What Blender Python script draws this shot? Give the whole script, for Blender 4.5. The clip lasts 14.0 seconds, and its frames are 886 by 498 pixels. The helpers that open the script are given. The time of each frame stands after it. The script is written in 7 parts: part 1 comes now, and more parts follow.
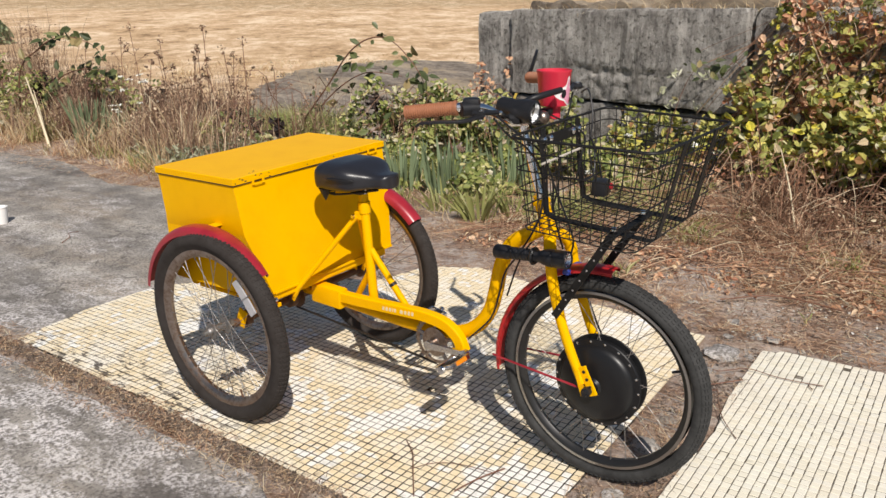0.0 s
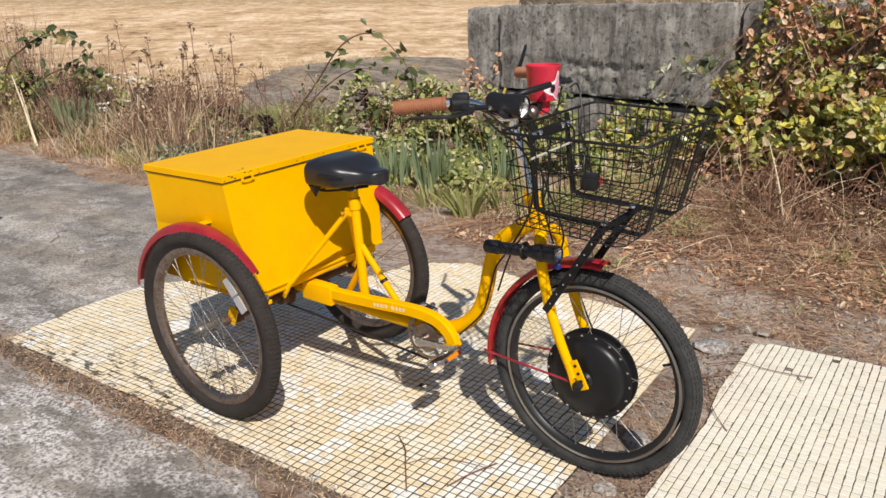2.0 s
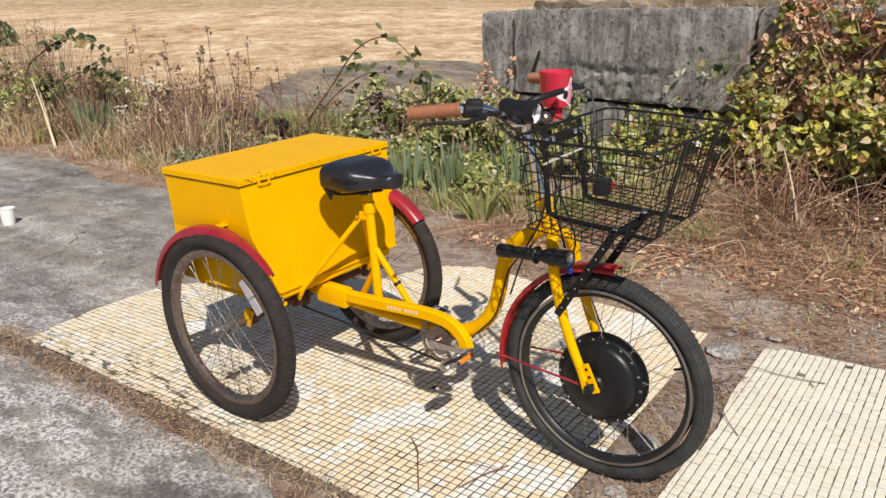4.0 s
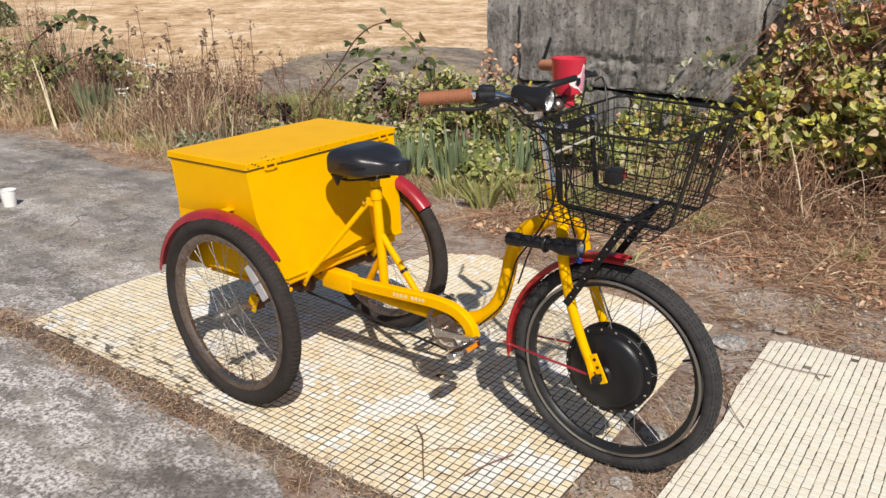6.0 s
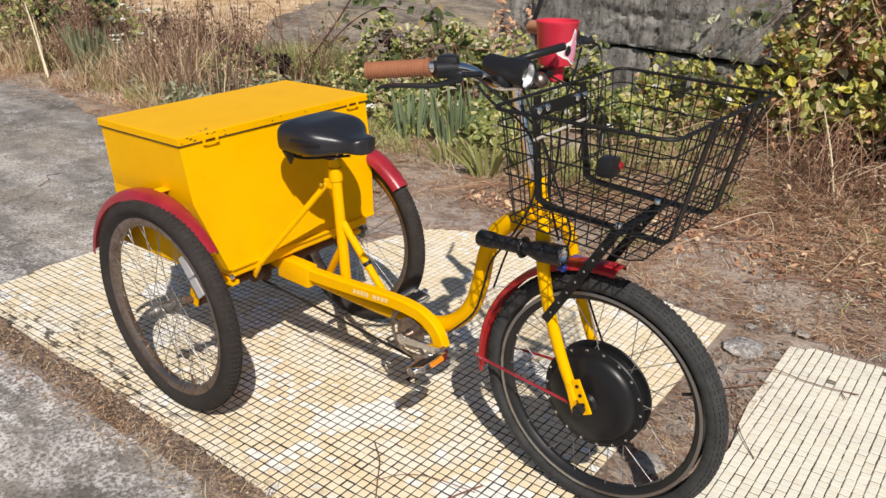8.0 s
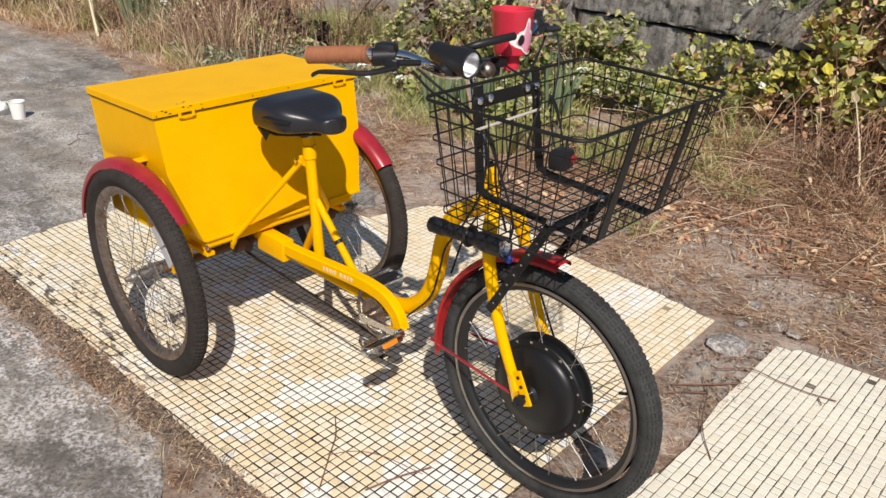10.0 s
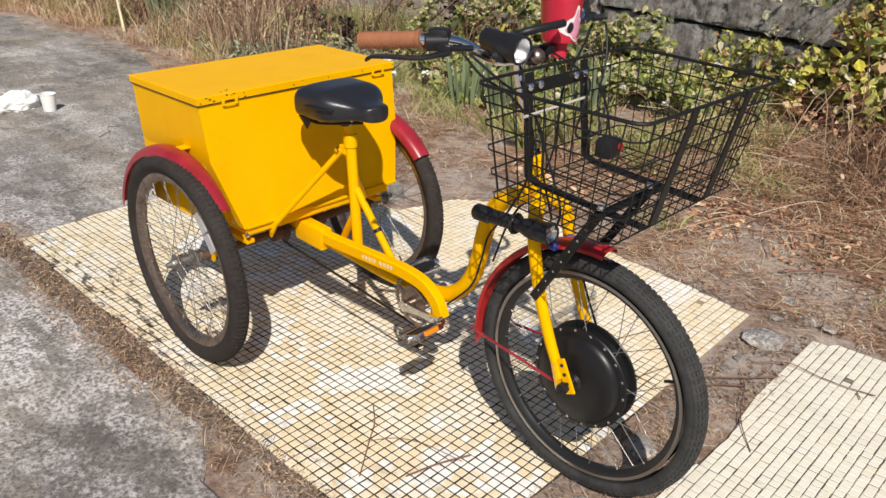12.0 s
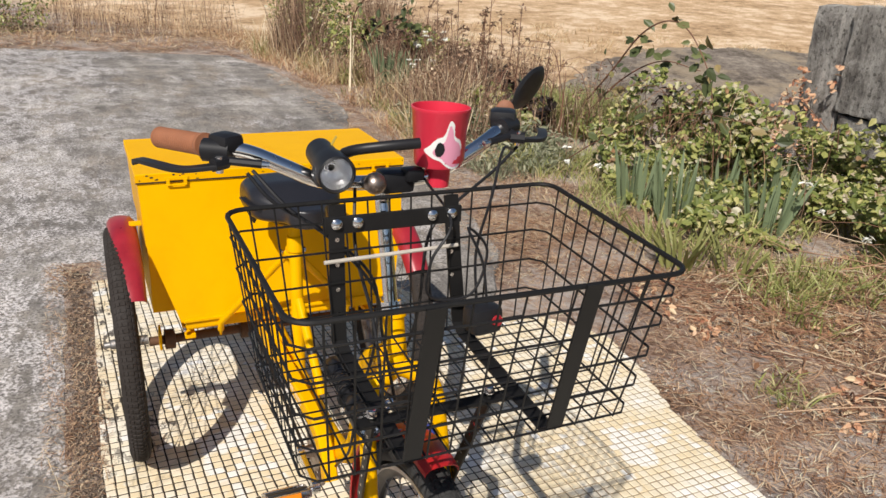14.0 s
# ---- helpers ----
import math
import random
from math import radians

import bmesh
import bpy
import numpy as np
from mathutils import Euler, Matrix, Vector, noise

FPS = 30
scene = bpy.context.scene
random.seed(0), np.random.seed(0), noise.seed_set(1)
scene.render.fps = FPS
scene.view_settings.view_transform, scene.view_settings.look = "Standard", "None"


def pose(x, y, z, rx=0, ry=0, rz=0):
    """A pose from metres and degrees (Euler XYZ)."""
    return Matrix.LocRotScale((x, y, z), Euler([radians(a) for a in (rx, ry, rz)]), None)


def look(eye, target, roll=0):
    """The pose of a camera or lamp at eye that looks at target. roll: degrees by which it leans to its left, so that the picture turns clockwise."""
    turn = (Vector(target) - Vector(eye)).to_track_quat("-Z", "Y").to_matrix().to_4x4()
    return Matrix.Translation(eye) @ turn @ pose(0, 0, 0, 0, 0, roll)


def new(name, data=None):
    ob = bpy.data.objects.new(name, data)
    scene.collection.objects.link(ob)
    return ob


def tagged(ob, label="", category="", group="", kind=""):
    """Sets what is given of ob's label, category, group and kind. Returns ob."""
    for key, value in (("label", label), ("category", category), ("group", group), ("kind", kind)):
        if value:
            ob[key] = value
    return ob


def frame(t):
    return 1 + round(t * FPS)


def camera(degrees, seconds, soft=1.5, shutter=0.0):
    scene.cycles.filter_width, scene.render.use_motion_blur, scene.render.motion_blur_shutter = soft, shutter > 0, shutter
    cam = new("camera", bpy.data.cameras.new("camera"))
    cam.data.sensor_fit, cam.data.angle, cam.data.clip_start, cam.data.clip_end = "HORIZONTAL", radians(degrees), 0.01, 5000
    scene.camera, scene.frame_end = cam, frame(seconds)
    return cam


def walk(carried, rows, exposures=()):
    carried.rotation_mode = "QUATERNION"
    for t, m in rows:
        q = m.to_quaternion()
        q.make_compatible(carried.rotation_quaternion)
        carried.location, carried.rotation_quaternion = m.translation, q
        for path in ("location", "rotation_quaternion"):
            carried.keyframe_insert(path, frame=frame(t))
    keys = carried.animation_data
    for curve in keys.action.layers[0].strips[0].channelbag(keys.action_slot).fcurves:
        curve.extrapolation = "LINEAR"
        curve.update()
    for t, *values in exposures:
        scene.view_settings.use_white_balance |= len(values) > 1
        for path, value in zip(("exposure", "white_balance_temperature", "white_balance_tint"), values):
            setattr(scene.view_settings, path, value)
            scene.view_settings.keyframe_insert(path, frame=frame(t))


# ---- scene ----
cam = camera(58.2, 14.0)
PATH = [
    (0, (1.842, -1.713, 1.216), (0.7, -0.183, 0.62), -1.1),
    (0.5, (1.838, -1.713, 1.214), (0.699, -0.179, 0.623), -0.9),
    (1, (1.838, -1.714, 1.215), (0.703, -0.177, 0.622), -0.9),
    (1.5, (1.84, -1.712, 1.212), (0.713, -0.172, 0.614), -1.1),
    (2, (1.843, -1.713, 1.214), (0.721, -0.172, 0.609), -1.4),
    (2.5, (1.854, -1.713, 1.215), (0.73, -0.175, 0.608), -1.7),
    (3, (1.858, -1.729, 1.225), (0.721, -0.196, 0.626), -1.9),
    (5.5, (1.844, -1.73, 1.219), (0.68, -0.221, 0.614), -0.8),
    (6, (1.827, -1.732, 1.218), (0.684, -0.215, 0.591), -0.6),
    (6.5, (1.81, -1.745, 1.213), (0.684, -0.227, 0.559), -0.3),
    (7, (1.796, -1.645, 1.206), (0.673, -0.139, 0.521), -0.0),
    (7.5, (1.785, -1.486, 1.212), (0.648, -0.005, 0.496), 0.1),
    (8, (1.722, -1.371, 1.214), (0.564, 0.081, 0.471), 0.3),
    (8.2, (1.684, -1.341, 1.221), (0.522, 0.104, 0.471), 0.3),
    (10.3, (1.899, -1.213, 1.253), (0.646, 0.115, 0.437), 1.4),
    (10.5, (1.885, -1.219, 1.239), (0.629, 0.108, 0.426), 1.3),
    (11, (1.848, -1.267, 1.232), (0.613, 0.076, 0.414), 1.1),
    (11.5, (1.859, -1.288, 1.234), (0.625, 0.056, 0.415), 1.3),
    (12, (1.853, -1.272, 1.23), (0.584, 0.039, 0.411), 1.6),
    (12.5, (1.927, -1.125, 1.23), (0.576, 0.107, 0.42), 2.0),
    (13, (1.968, -0.896, 1.239), (0.504, 0.219, 0.456), 2.5),
    (13.5, (1.906, -0.655, 1.268), (0.336, 0.318, 0.502), 3.1),
    (14, (1.925, -0.421, 1.252), (0.23, 0.389, 0.565), 3.8),
]
EXPOSURES = [(0.0, 0.02), (14.0, 0.02)]
walk(cam, [(t, look(eye, target, roll)) for t, eye, target, roll in PATH], EXPOSURES)

# ---- daylight: one sun from behind the right shoulder, clear sky ----
SUN = Vector((0.77, -0.67, 1.0)).normalized()
world = bpy.data.worlds.new("sky")
scene.world = world
world.use_nodes = True
wn = world.node_tree.nodes
sky = wn.new("ShaderNodeTexSky")
sky.sky_type = "NISHITA"
sky.sun_disc = False
sky.sun_elevation = math.asin(SUN.z)
sky.sun_rotation = math.atan2(SUN.x, SUN.y)
world.node_tree.links.new(sky.outputs[0], wn["Background"].inputs[0])
wn["Background"].inputs[1].default_value = 0.064
sun = new("sun", bpy.data.lights.new("sun", "SUN"))
sun.data.energy, sun.data.angle, sun.data.color = 5.0, radians(0.53), (1.0, 0.94, 0.865)
sun.matrix_world = look(SUN * 30, (0, 0, 0))


# ---- material helpers ----
def rgb(c):
    return (c[0], c[1], c[2], 1.0)


class Nodes:
    """A small builder of node materials."""

    def __init__(self, name, rough=0.6, metal=0.0, spec=0.5):
        self.m = bpy.data.materials.new(name)
        self.m.use_nodes = True
        self.t = self.m.node_tree
        self.b = self.t.nodes["Principled BSDF"]
        self.b.inputs["Roughness"].default_value = rough
        self.b.inputs["Metallic"].default_value = metal
        self.b.inputs["Specular IOR Level"].default_value = spec
        self.pos = self.t.nodes.new("ShaderNodeTexCoord").outputs["Object"]
        self.geo = self.t.nodes.new("ShaderNodeNewGeometry")

    def link(self, a, b):
        self.t.links.new(a, b)

    def noise(self, scale, detail=4.0, rough=0.55, vec=None, stretch=None):
        n = self.t.nodes.new("ShaderNodeTexNoise")
        n.inputs["Scale"].default_value, n.inputs["Detail"].default_value, n.inputs["Roughness"].default_value = scale, detail, rough
        v = vec or self.geo.outputs["Position"]
        if stretch:
            mp = self.t.nodes.new("ShaderNodeMapping")
            mp.inputs["Scale"].default_value = stretch
            self.link(v, mp.inputs["Vector"])
            v = mp.outputs[0]
        self.link(v, n.inputs["Vector"])
        return n.outputs["Fac"]

    def turned(self, degrees, scale):
        """World places turned about z, then scaled."""
        v = self.geo.outputs["Position"]
        for turn, s in ((radians(degrees), (1, 1, 1)), (0.0, scale)):
            mp = self.t.nodes.new("ShaderNodeMapping")
            mp.inputs["Rotation"].default_value = (0, 0, turn)
            mp.inputs["Scale"].default_value = s
            self.link(v, mp.inputs["Vector"])
            v = mp.outputs[0]
        return v

    def ramp(self, fac, stops):
        n = self.t.nodes.new("ShaderNodeValToRGB")
        e = n.color_ramp.elements
        while len(e) < len(stops):
            e.new(0.5)
        for el, (p, c) in zip(e, stops):
            el.position = p
            el.color = rgb(c) if not isinstance(c, (int, float)) else (c, c, c, 1)
        self.link(fac, n.inputs[0])
        return n.outputs[0]

    def mix(self, fac, a, b, blend="MIX"):
        n = self.t.nodes.new("ShaderNodeMix")
        n.data_type, n.blend_type = "RGBA", blend
        for sock, v in ((n.inputs[0], fac), (n.inputs[6], a), (n.inputs[7], b)):
            if isinstance(v, (int, float)):
                sock.default_value = v
            elif isinstance(v, tuple):
                sock.default_value = rgb(v)
            else:
                self.link(v, sock)
        return n.outputs[2]

    def math(self, op, a, b=0.0):
        n = self.t.nodes.new("ShaderNodeMath")
        n.operation = op
        for sock, v in zip(n.inputs, (a, b)):
            if isinstance(v, (int, float)):
                sock.default_value = v
            else:
                self.link(v, sock)
        return n.outputs[0]

    def color(self, c):
        if isinstance(c, tuple):
            self.b.inputs["Base Color"].default_value = rgb(c)
        else:
            self.link(c, self.b.inputs["Base Color"])
        return self

    def rough(self, r):
        self.link(r, self.b.inputs["Roughness"])
        return self

    def bump(self, h, strength=0.3, dist=0.005):
        n = self.t.nodes.new("ShaderNodeBump")
        n.inputs["Strength"].default_value, n.inputs["Distance"].default_value = strength, dist
        self.link(h, n.inputs["Height"])
        self.link(n.outputs[0], self.b.inputs["Normal"])
        return self

    def island(self):
        return self.geo.outputs["Random Per Island"]

    def object_random(self):
        return self.t.nodes.new("ShaderNodeObjectInfo").outputs["Random"]

    def through_light(self, amount=0.25):
        """Thin leaves let some light through."""
        self.b.inputs["Transmission Weight"].default_value = 0.0
        tr = self.t.nodes.new("ShaderNodeBsdfTranslucent")
        ms = self.t.nodes.new("ShaderNodeMixShader")
        ms.inputs[0].default_value = amount
        src = self.b.inputs["Base Color"]
        if src.is_linked:
            self.link(src.links[0].from_socket, tr.inputs[0])
        else:
            tr.inputs[0].default_value = src.default_value
        out = self.t.nodes["Material Output"]
        self.link(self.b.outputs[0], ms.inputs[1])
        self.link(tr.outputs[0], ms.inputs[2])
        self.link(ms.outputs[0], out.inputs[0])
        return self


def plain(name, c, rough=0.5, metal=0.0, var=0.12, scale=30.0, bump=0.0, spec=0.5):
    """A colour with slight wear at two scales."""
    n = Nodes(name, rough, metal, spec)
    big, fine = n.noise(scale * 0.15), n.noise(scale, 6.0, 0.7)
    f = n.math("ADD", n.math("MULTIPLY", big, 0.5), n.math("MULTIPLY", fine, 0.5))
    lo = tuple(x * (1 - var) for x in c)
    hi = tuple(min(1.0, x * (1 + var)) for x in c)
    n.color(n.ramp(f, [(0.3, lo), (0.7, hi)]))
    n.rough(n.math("ADD", n.math("MULTIPLY", fine, 0.2), max(0.02, rough - 0.1)))
    if bump:
        n.bump(fine, bump, 0.002)
    return n.m


def yellow_paint():
    n = Nodes("yellow_paint", 0.36, 0.0, 0.04)
    grime = n.noise(9.0, 6.0, 0.7)
    fine = n.noise(160.0, 3.0, 0.6)
    c = n.ramp(grime, [(0.25, (0.765, 0.385, 0.0)), (0.5, (0.81, 0.418, 0.0)), (0.75, (0.835, 0.436, 0.0))])
    chips = n.ramp(n.noise(55.0, 5.0, 0.75), [(0.715, 0.0), (0.73, 1.0)])
    c = n.mix(n.math("MULTIPLY", chips, 0.85), c, (0.10, 0.045, 0.02))
    n.color(c)
    n.rough(n.math("ADD", n.math("MULTIPLY", grime, 0.25), 0.20))
    n.bump(n.math("ADD", n.noise(14.0, 2.0), n.math("MULTIPLY", fine, 0.15)), 0.12, 0.004)
    # an even sheen on the flat pigment
    flat, shine, both = n.t.nodes.new("ShaderNodeBsdfDiffuse"), n.t.nodes.new("ShaderNodeBsdfGlossy"), n.t.nodes.new("ShaderNodeMixShader")
    n.link(n.b.inputs["Base Color"].links[0].from_socket, flat.inputs["Color"])
    n.link(n.b.inputs["Normal"].links[0].from_socket, flat.inputs["Normal"])
    n.link(n.b.inputs["Normal"].links[0].from_socket, shine.inputs["Normal"])
    shine.inputs["Roughness"].default_value = 0.26
    edge = n.t.nodes.new("ShaderNodeFresnel")
    edge.inputs["IOR"].default_value = 1.40
    n.link(n.math("MULTIPLY", edge.outputs[0], 0.34), both.inputs[0])
    n.link(flat.outputs[0], both.inputs[1])
    n.link(shine.outputs[0], both.inputs[2])
    n.link(both.outputs[0], n.t.nodes["Material Output"].inputs[0])
    return n.m


def red_paint(name, c, rough):
    n = Nodes(name, rough)
    grime = n.noise(12.0, 6.0, 0.7)
    col = n.ramp(grime, [(0.3, tuple(x * 0.72 for x in c)), (0.55, c), (0.8, tuple(min(1, x * 1.15 + 0.015) for x in c))])
    dust = n.ramp(n.noise(40.0, 6.0, 0.8), [(0.55, 0.0), (0.85, 1.0)])
    n.color(n.mix(n.math("MULTIPLY", dust, 0.16), col, (0.30, 0.16, 0.14)))
    n.rough(n.math("ADD", n.math("MULTIPLY", grime, 0.3), rough - 0.1))
    return n.m


def rubber(name, c, dust):
    n = Nodes(name, 0.8, spec=0.16)
    g = n.noise(25.0, 6.0, 0.75)
    n.color(n.ramp(g, [(0.3, c), (0.75, tuple(x + dust for x in c))]))
    n.bump(n.noise(300.0, 3.0), 0.25, 0.001)
    return n.m


def chrome(name, c, rough, rust):
    n = Nodes(name, rough, 1.0)
    r = n.ramp(n.noise(45.0, 6.0, 0.8), [(0.62 - rust, 0.0), (0.72, 1.0)])
    n.color(n.mix(r, c, (0.16, 0.085, 0.045)))
    n.rough(n.math("ADD", n.math("MULTIPLY", r, 0.5), rough))
    return n.m


def tile_material(random_of):
    n = Nodes("mosaic_tile", 0.45)
    r = n.island() if random_of == "island" else n.object_random()
    zone = n.noise(3.4, 3.0, 0.6)
    stain = n.noise(5.5, 4.0, 0.6)
    sel = n.math("ADD", n.math("MULTIPLY", r, 0.22), n.math("SUBTRACT", n.math("MULTIPLY", zone, 2.1), 0.39))
    c = n.ramp(sel, [(0.30, (0.86, 0.85, 0.84)), (0.40, (0.86, 0.84, 0.81)), (0.43, (0.85, 0.80, 0.70)), (0.58, (0.84, 0.765, 0.625)),
                     (0.74, (0.82, 0.715, 0.53)), (0.90, (0.79, 0.655, 0.43)), (0.98, (0.85, 0.83, 0.78))])
    dirt = n.ramp(stain, [(0.52, 0.0), (0.75, 1.0)])
    c = n.mix(n.math("MULTIPLY", dirt, 0.12), c, (0.46, 0.34, 0.17))
    grime = n.math("MULTIPLY", n.ramp(n.noise(24.0, 5.0, 0.7), [(0.53, 0.0), (0.60, 1.0)]), n.ramp(n.noise(1.9, 3.0, 0.5), [(0.52, 0.0), (0.60, 1.0)]))
    # earth washed over the edge that lies along the apron
    sep = n.t.nodes.new("ShaderNodeSeparateXYZ")
    n.link(n.geo.outputs["Position"], sep.inputs[0])
    edge = n.ramp(n.math("ADD", sep.outputs[1], n.math("MULTIPLY", n.noise(4.0, 5.0, 0.6), 0.9)), [(0.10, 1.0), (0.24, 0.0)])
    edge = n.math("MULTIPLY", edge, n.ramp(n.math("MULTIPLY", n.math("ADD", sep.outputs[0], 1.0), 0.5), [(0.46, 1.0), (0.60, 0.25)]))
    washed = n.math("MULTIPLY", edge, n.ramp(n.noise(34.0, 4.0, 0.7, stretch=(0.45, 1.0, 1.0)), [(0.54, 0.0), (0.58, 1.0)]))
    grime = n.math("MAXIMUM", n.math("MULTIPLY", grime, 0.08), n.math("MULTIPLY", washed, 0.90))
    c = n.mix(grime, c, (0.060, 0.046, 0.036))
    specks = n.ramp(n.noise(130.0, 4.0, 0.7), [(0.60, 0.0), (0.72, 1.0)])
    n.color(n.mix(n.math("MULTIPLY", specks, 0.18), c, (0.30, 0.24, 0.17)))
    n.rough(n.math("ADD", n.math("MULTIPLY", stain, 0.35), 0.25))
    n.bump(n.noise(90.0, 3.0), 0.15, 0.001)
    return n.m


def pale_tile_material(random_of):
    n = Nodes("pale_mosaic_tile", 0.5)
    r = n.island() if random_of == "island" else n.object_random()
    c = n.ramp(r, [(0.0, (0.77, 0.735, 0.635)), (0.5, (0.80, 0.755, 0.635)), (1.0, (0.75, 0.695, 0.56))])
    grey = n.ramp(n.noise(3.2, 5.0, 0.6, stretch=(0.6, 2.2, 1.0)), [(0.5, 0.0), (0.72, 1.0)])
    c = n.mix(n.math("MULTIPLY", grey, 0.36), c, (0.50, 0.48, 0.44))
    c = n.mix(n.ramp(n.noise(2.4, 3.0, 0.5), [(0.42, 0.22), (0.56, 0.0)]), c, (0.80, 0.68, 0.56))
    scuff = n.math("MULTIPLY", n.ramp(n.noise(42.0, 5.0, 0.75, stretch=(0.6, 1.0, 1.0)), [(0.58, 0.0), (0.66, 1.0)]), n.ramp(n.noise(2.9, 4.0, 0.6), [(0.50, 0.0), (0.60, 1.0)]))
    n.color(n.mix(n.math("MULTIPLY", scuff, 0.45), c, (0.30, 0.27, 0.22)))
    n.bump(n.noise(90.0, 3.0), 0.15, 0.001)
    return n.m


def grout_material():
    """Black dirt in the joints, pale sand swept into them on the side of the weeds."""
    n = Nodes("dirty_grout", 0.95, spec=0.2)
    sep = n.t.nodes.new("ShaderNodeSeparateXYZ")
    n.link(n.geo.outputs["Position"], sep.inputs[0])
    fine = n.noise(40.0, 5.0, 0.7)
    sand = n.ramp(n.math("ADD", sep.outputs[1], n.math("MULTIPLY", n.noise(3.0, 5.0, 0.65), 0.9)), [(0.80, 0.0), (1.10, 0.75)])
    n.color(n.mix(sand, n.ramp(fine, [(0.35, (0.022, 0.018, 0.014)), (0.65, (0.056, 0.045, 0.036))]), (0.42, 0.33, 0.22)))
    n.bump(fine, 0.3, 0.002)
    return n.m


def pale_grout_material():
    """Mortar smeared over the joints in patches, dark and open between them."""
    n = Nodes("pale_grout", 0.95, spec=0.2)
    patch = n.noise(3.4, 5.0, 0.65)
    fine = n.noise(60.0, 4.0, 0.7)
    n.color(n.ramp(n.math("ADD", n.math("MULTIPLY", patch, 0.7), n.math("MULTIPLY", fine, 0.3)), [(0.40, (0.05, 0.042, 0.033)), (0.52, (0.13, 0.11, 0.085)), (0.62, (0.42, 0.38, 0.31))]))
    n.bump(fine, 0.3, 0.002)
    return n.m


def concrete_material():
    n = Nodes("weathered_concrete", 0.9, spec=0.25)
    broad = n.noise(0.7, 9.0, 0.72)
    mid = n.noise(4.5, 6.0, 0.65)
    fine = n.noise(84.0, 6.0, 0.72)
    streak = n.noise(1.6, 6.0, 0.65, stretch=(0.55, 2.4, 1.0))
    base = n.ramp(n.math("ADD", n.math("MULTIPLY", mid, 0.45), n.math("MULTIPLY", streak, 0.55)),
                  [(0.38, (0.129, 0.116, 0.103)), (0.45, (0.224, 0.204, 0.181)), (0.52, (0.325, 0.296, 0.262)), (0.60, (0.504, 0.465, 0.414))])
    base = n.mix(n.ramp(broad, [(0.40, 0.60), (0.55, 0.0)]), base, (0.145, 0.133, 0.122))
    warm = n.ramp(n.noise(1.1, 6.0, 0.7, stretch=(0.7, 1.8, 1.0)), [(0.50, 0.0), (0.62, 0.5)])
    base = n.mix(warm, base, (0.36, 0.29, 0.215))
    # pale lichen crust in broken patches, thickest on the side away from the weeds
    sep = n.t.nodes.new("ShaderNodeSeparateXYZ")
    n.link(n.geo.outputs["Position"], sep.inputs[0])
    near = n.math("MULTIPLY", n.math("MINIMUM", n.math("MAXIMUM", n.math("ADD", sep.outputs[1], 0.35), -0.6), 0.5), -0.24)
    crust = n.math("MULTIPLY", n.math("MULTIPLY", n.ramp(n.noise(74.0, 7.0, 0.78), [(0.46, 0.0), (0.51, 1.0)]), n.ramp(n.noise(7.0, 7.0, 0.76, stretch=(0.7, 1.3, 1.0)), [(0.44, 0.06), (0.53, 1.0)])), n.ramp(n.math("ADD", n.noise(1.7, 5.0, 0.65), near), [(0.36, 0.08), (0.56, 1.0)]))
    base = n.mix(n.math("MULTIPLY", crust, 0.82), base, (0.80, 0.755, 0.745))
    split = n.math("ABSOLUTE", n.math("SUBTRACT", n.noise(3.6, 6.0, 0.62), 0.5))
    split = n.math("MULTIPLY", n.ramp(split, [(0.004, 1.0), (0.012, 0.0)]), n.ramp(n.noise(2.3, 3.0, 0.5), [(0.46, 0.0), (0.56, 1.0)]))
    base = n.mix(n.math("MULTIPLY", split, 0.7), base, (0.055, 0.047, 0.043))
    east, north = n.math("ADD", sep.outputs[0], -0.45), n.math("ADD", sep.outputs[1], 0.85)
    away = n.math("POWER", n.math("ADD", n.math("MULTIPLY", east, east), n.math("MULTIPLY", north, north)), 0.5)
    damp = n.math("ADD", n.math("SUBTRACT", 0.40, n.math("MULTIPLY", away, 0.85)), n.math("MULTIPLY", n.noise(2.6, 6.0, 0.7), 0.9))
    base = n.mix(n.math("MULTIPLY", n.ramp(damp, [(0.36, 0.0), (0.58, 0.78)]), n.ramp(n.noise(30.0, 6.0, 0.75), [(0.40, 1.0), (0.60, 0.35)])), base, (0.115, 0.100, 0.092))
    dark = n.ramp(fine, [(0.43, 1.0), (0.49, 0.0)])
    base = n.mix(n.math("MULTIPLY", dark, 0.70), base, (0.085, 0.075, 0.07))
    n.color(base)
    n.bump(n.math("ADD", n.math("MULTIPLY", mid, 0.6), n.math("MULTIPLY", fine, 0.5)), 0.55, 0.012)
    return n.m


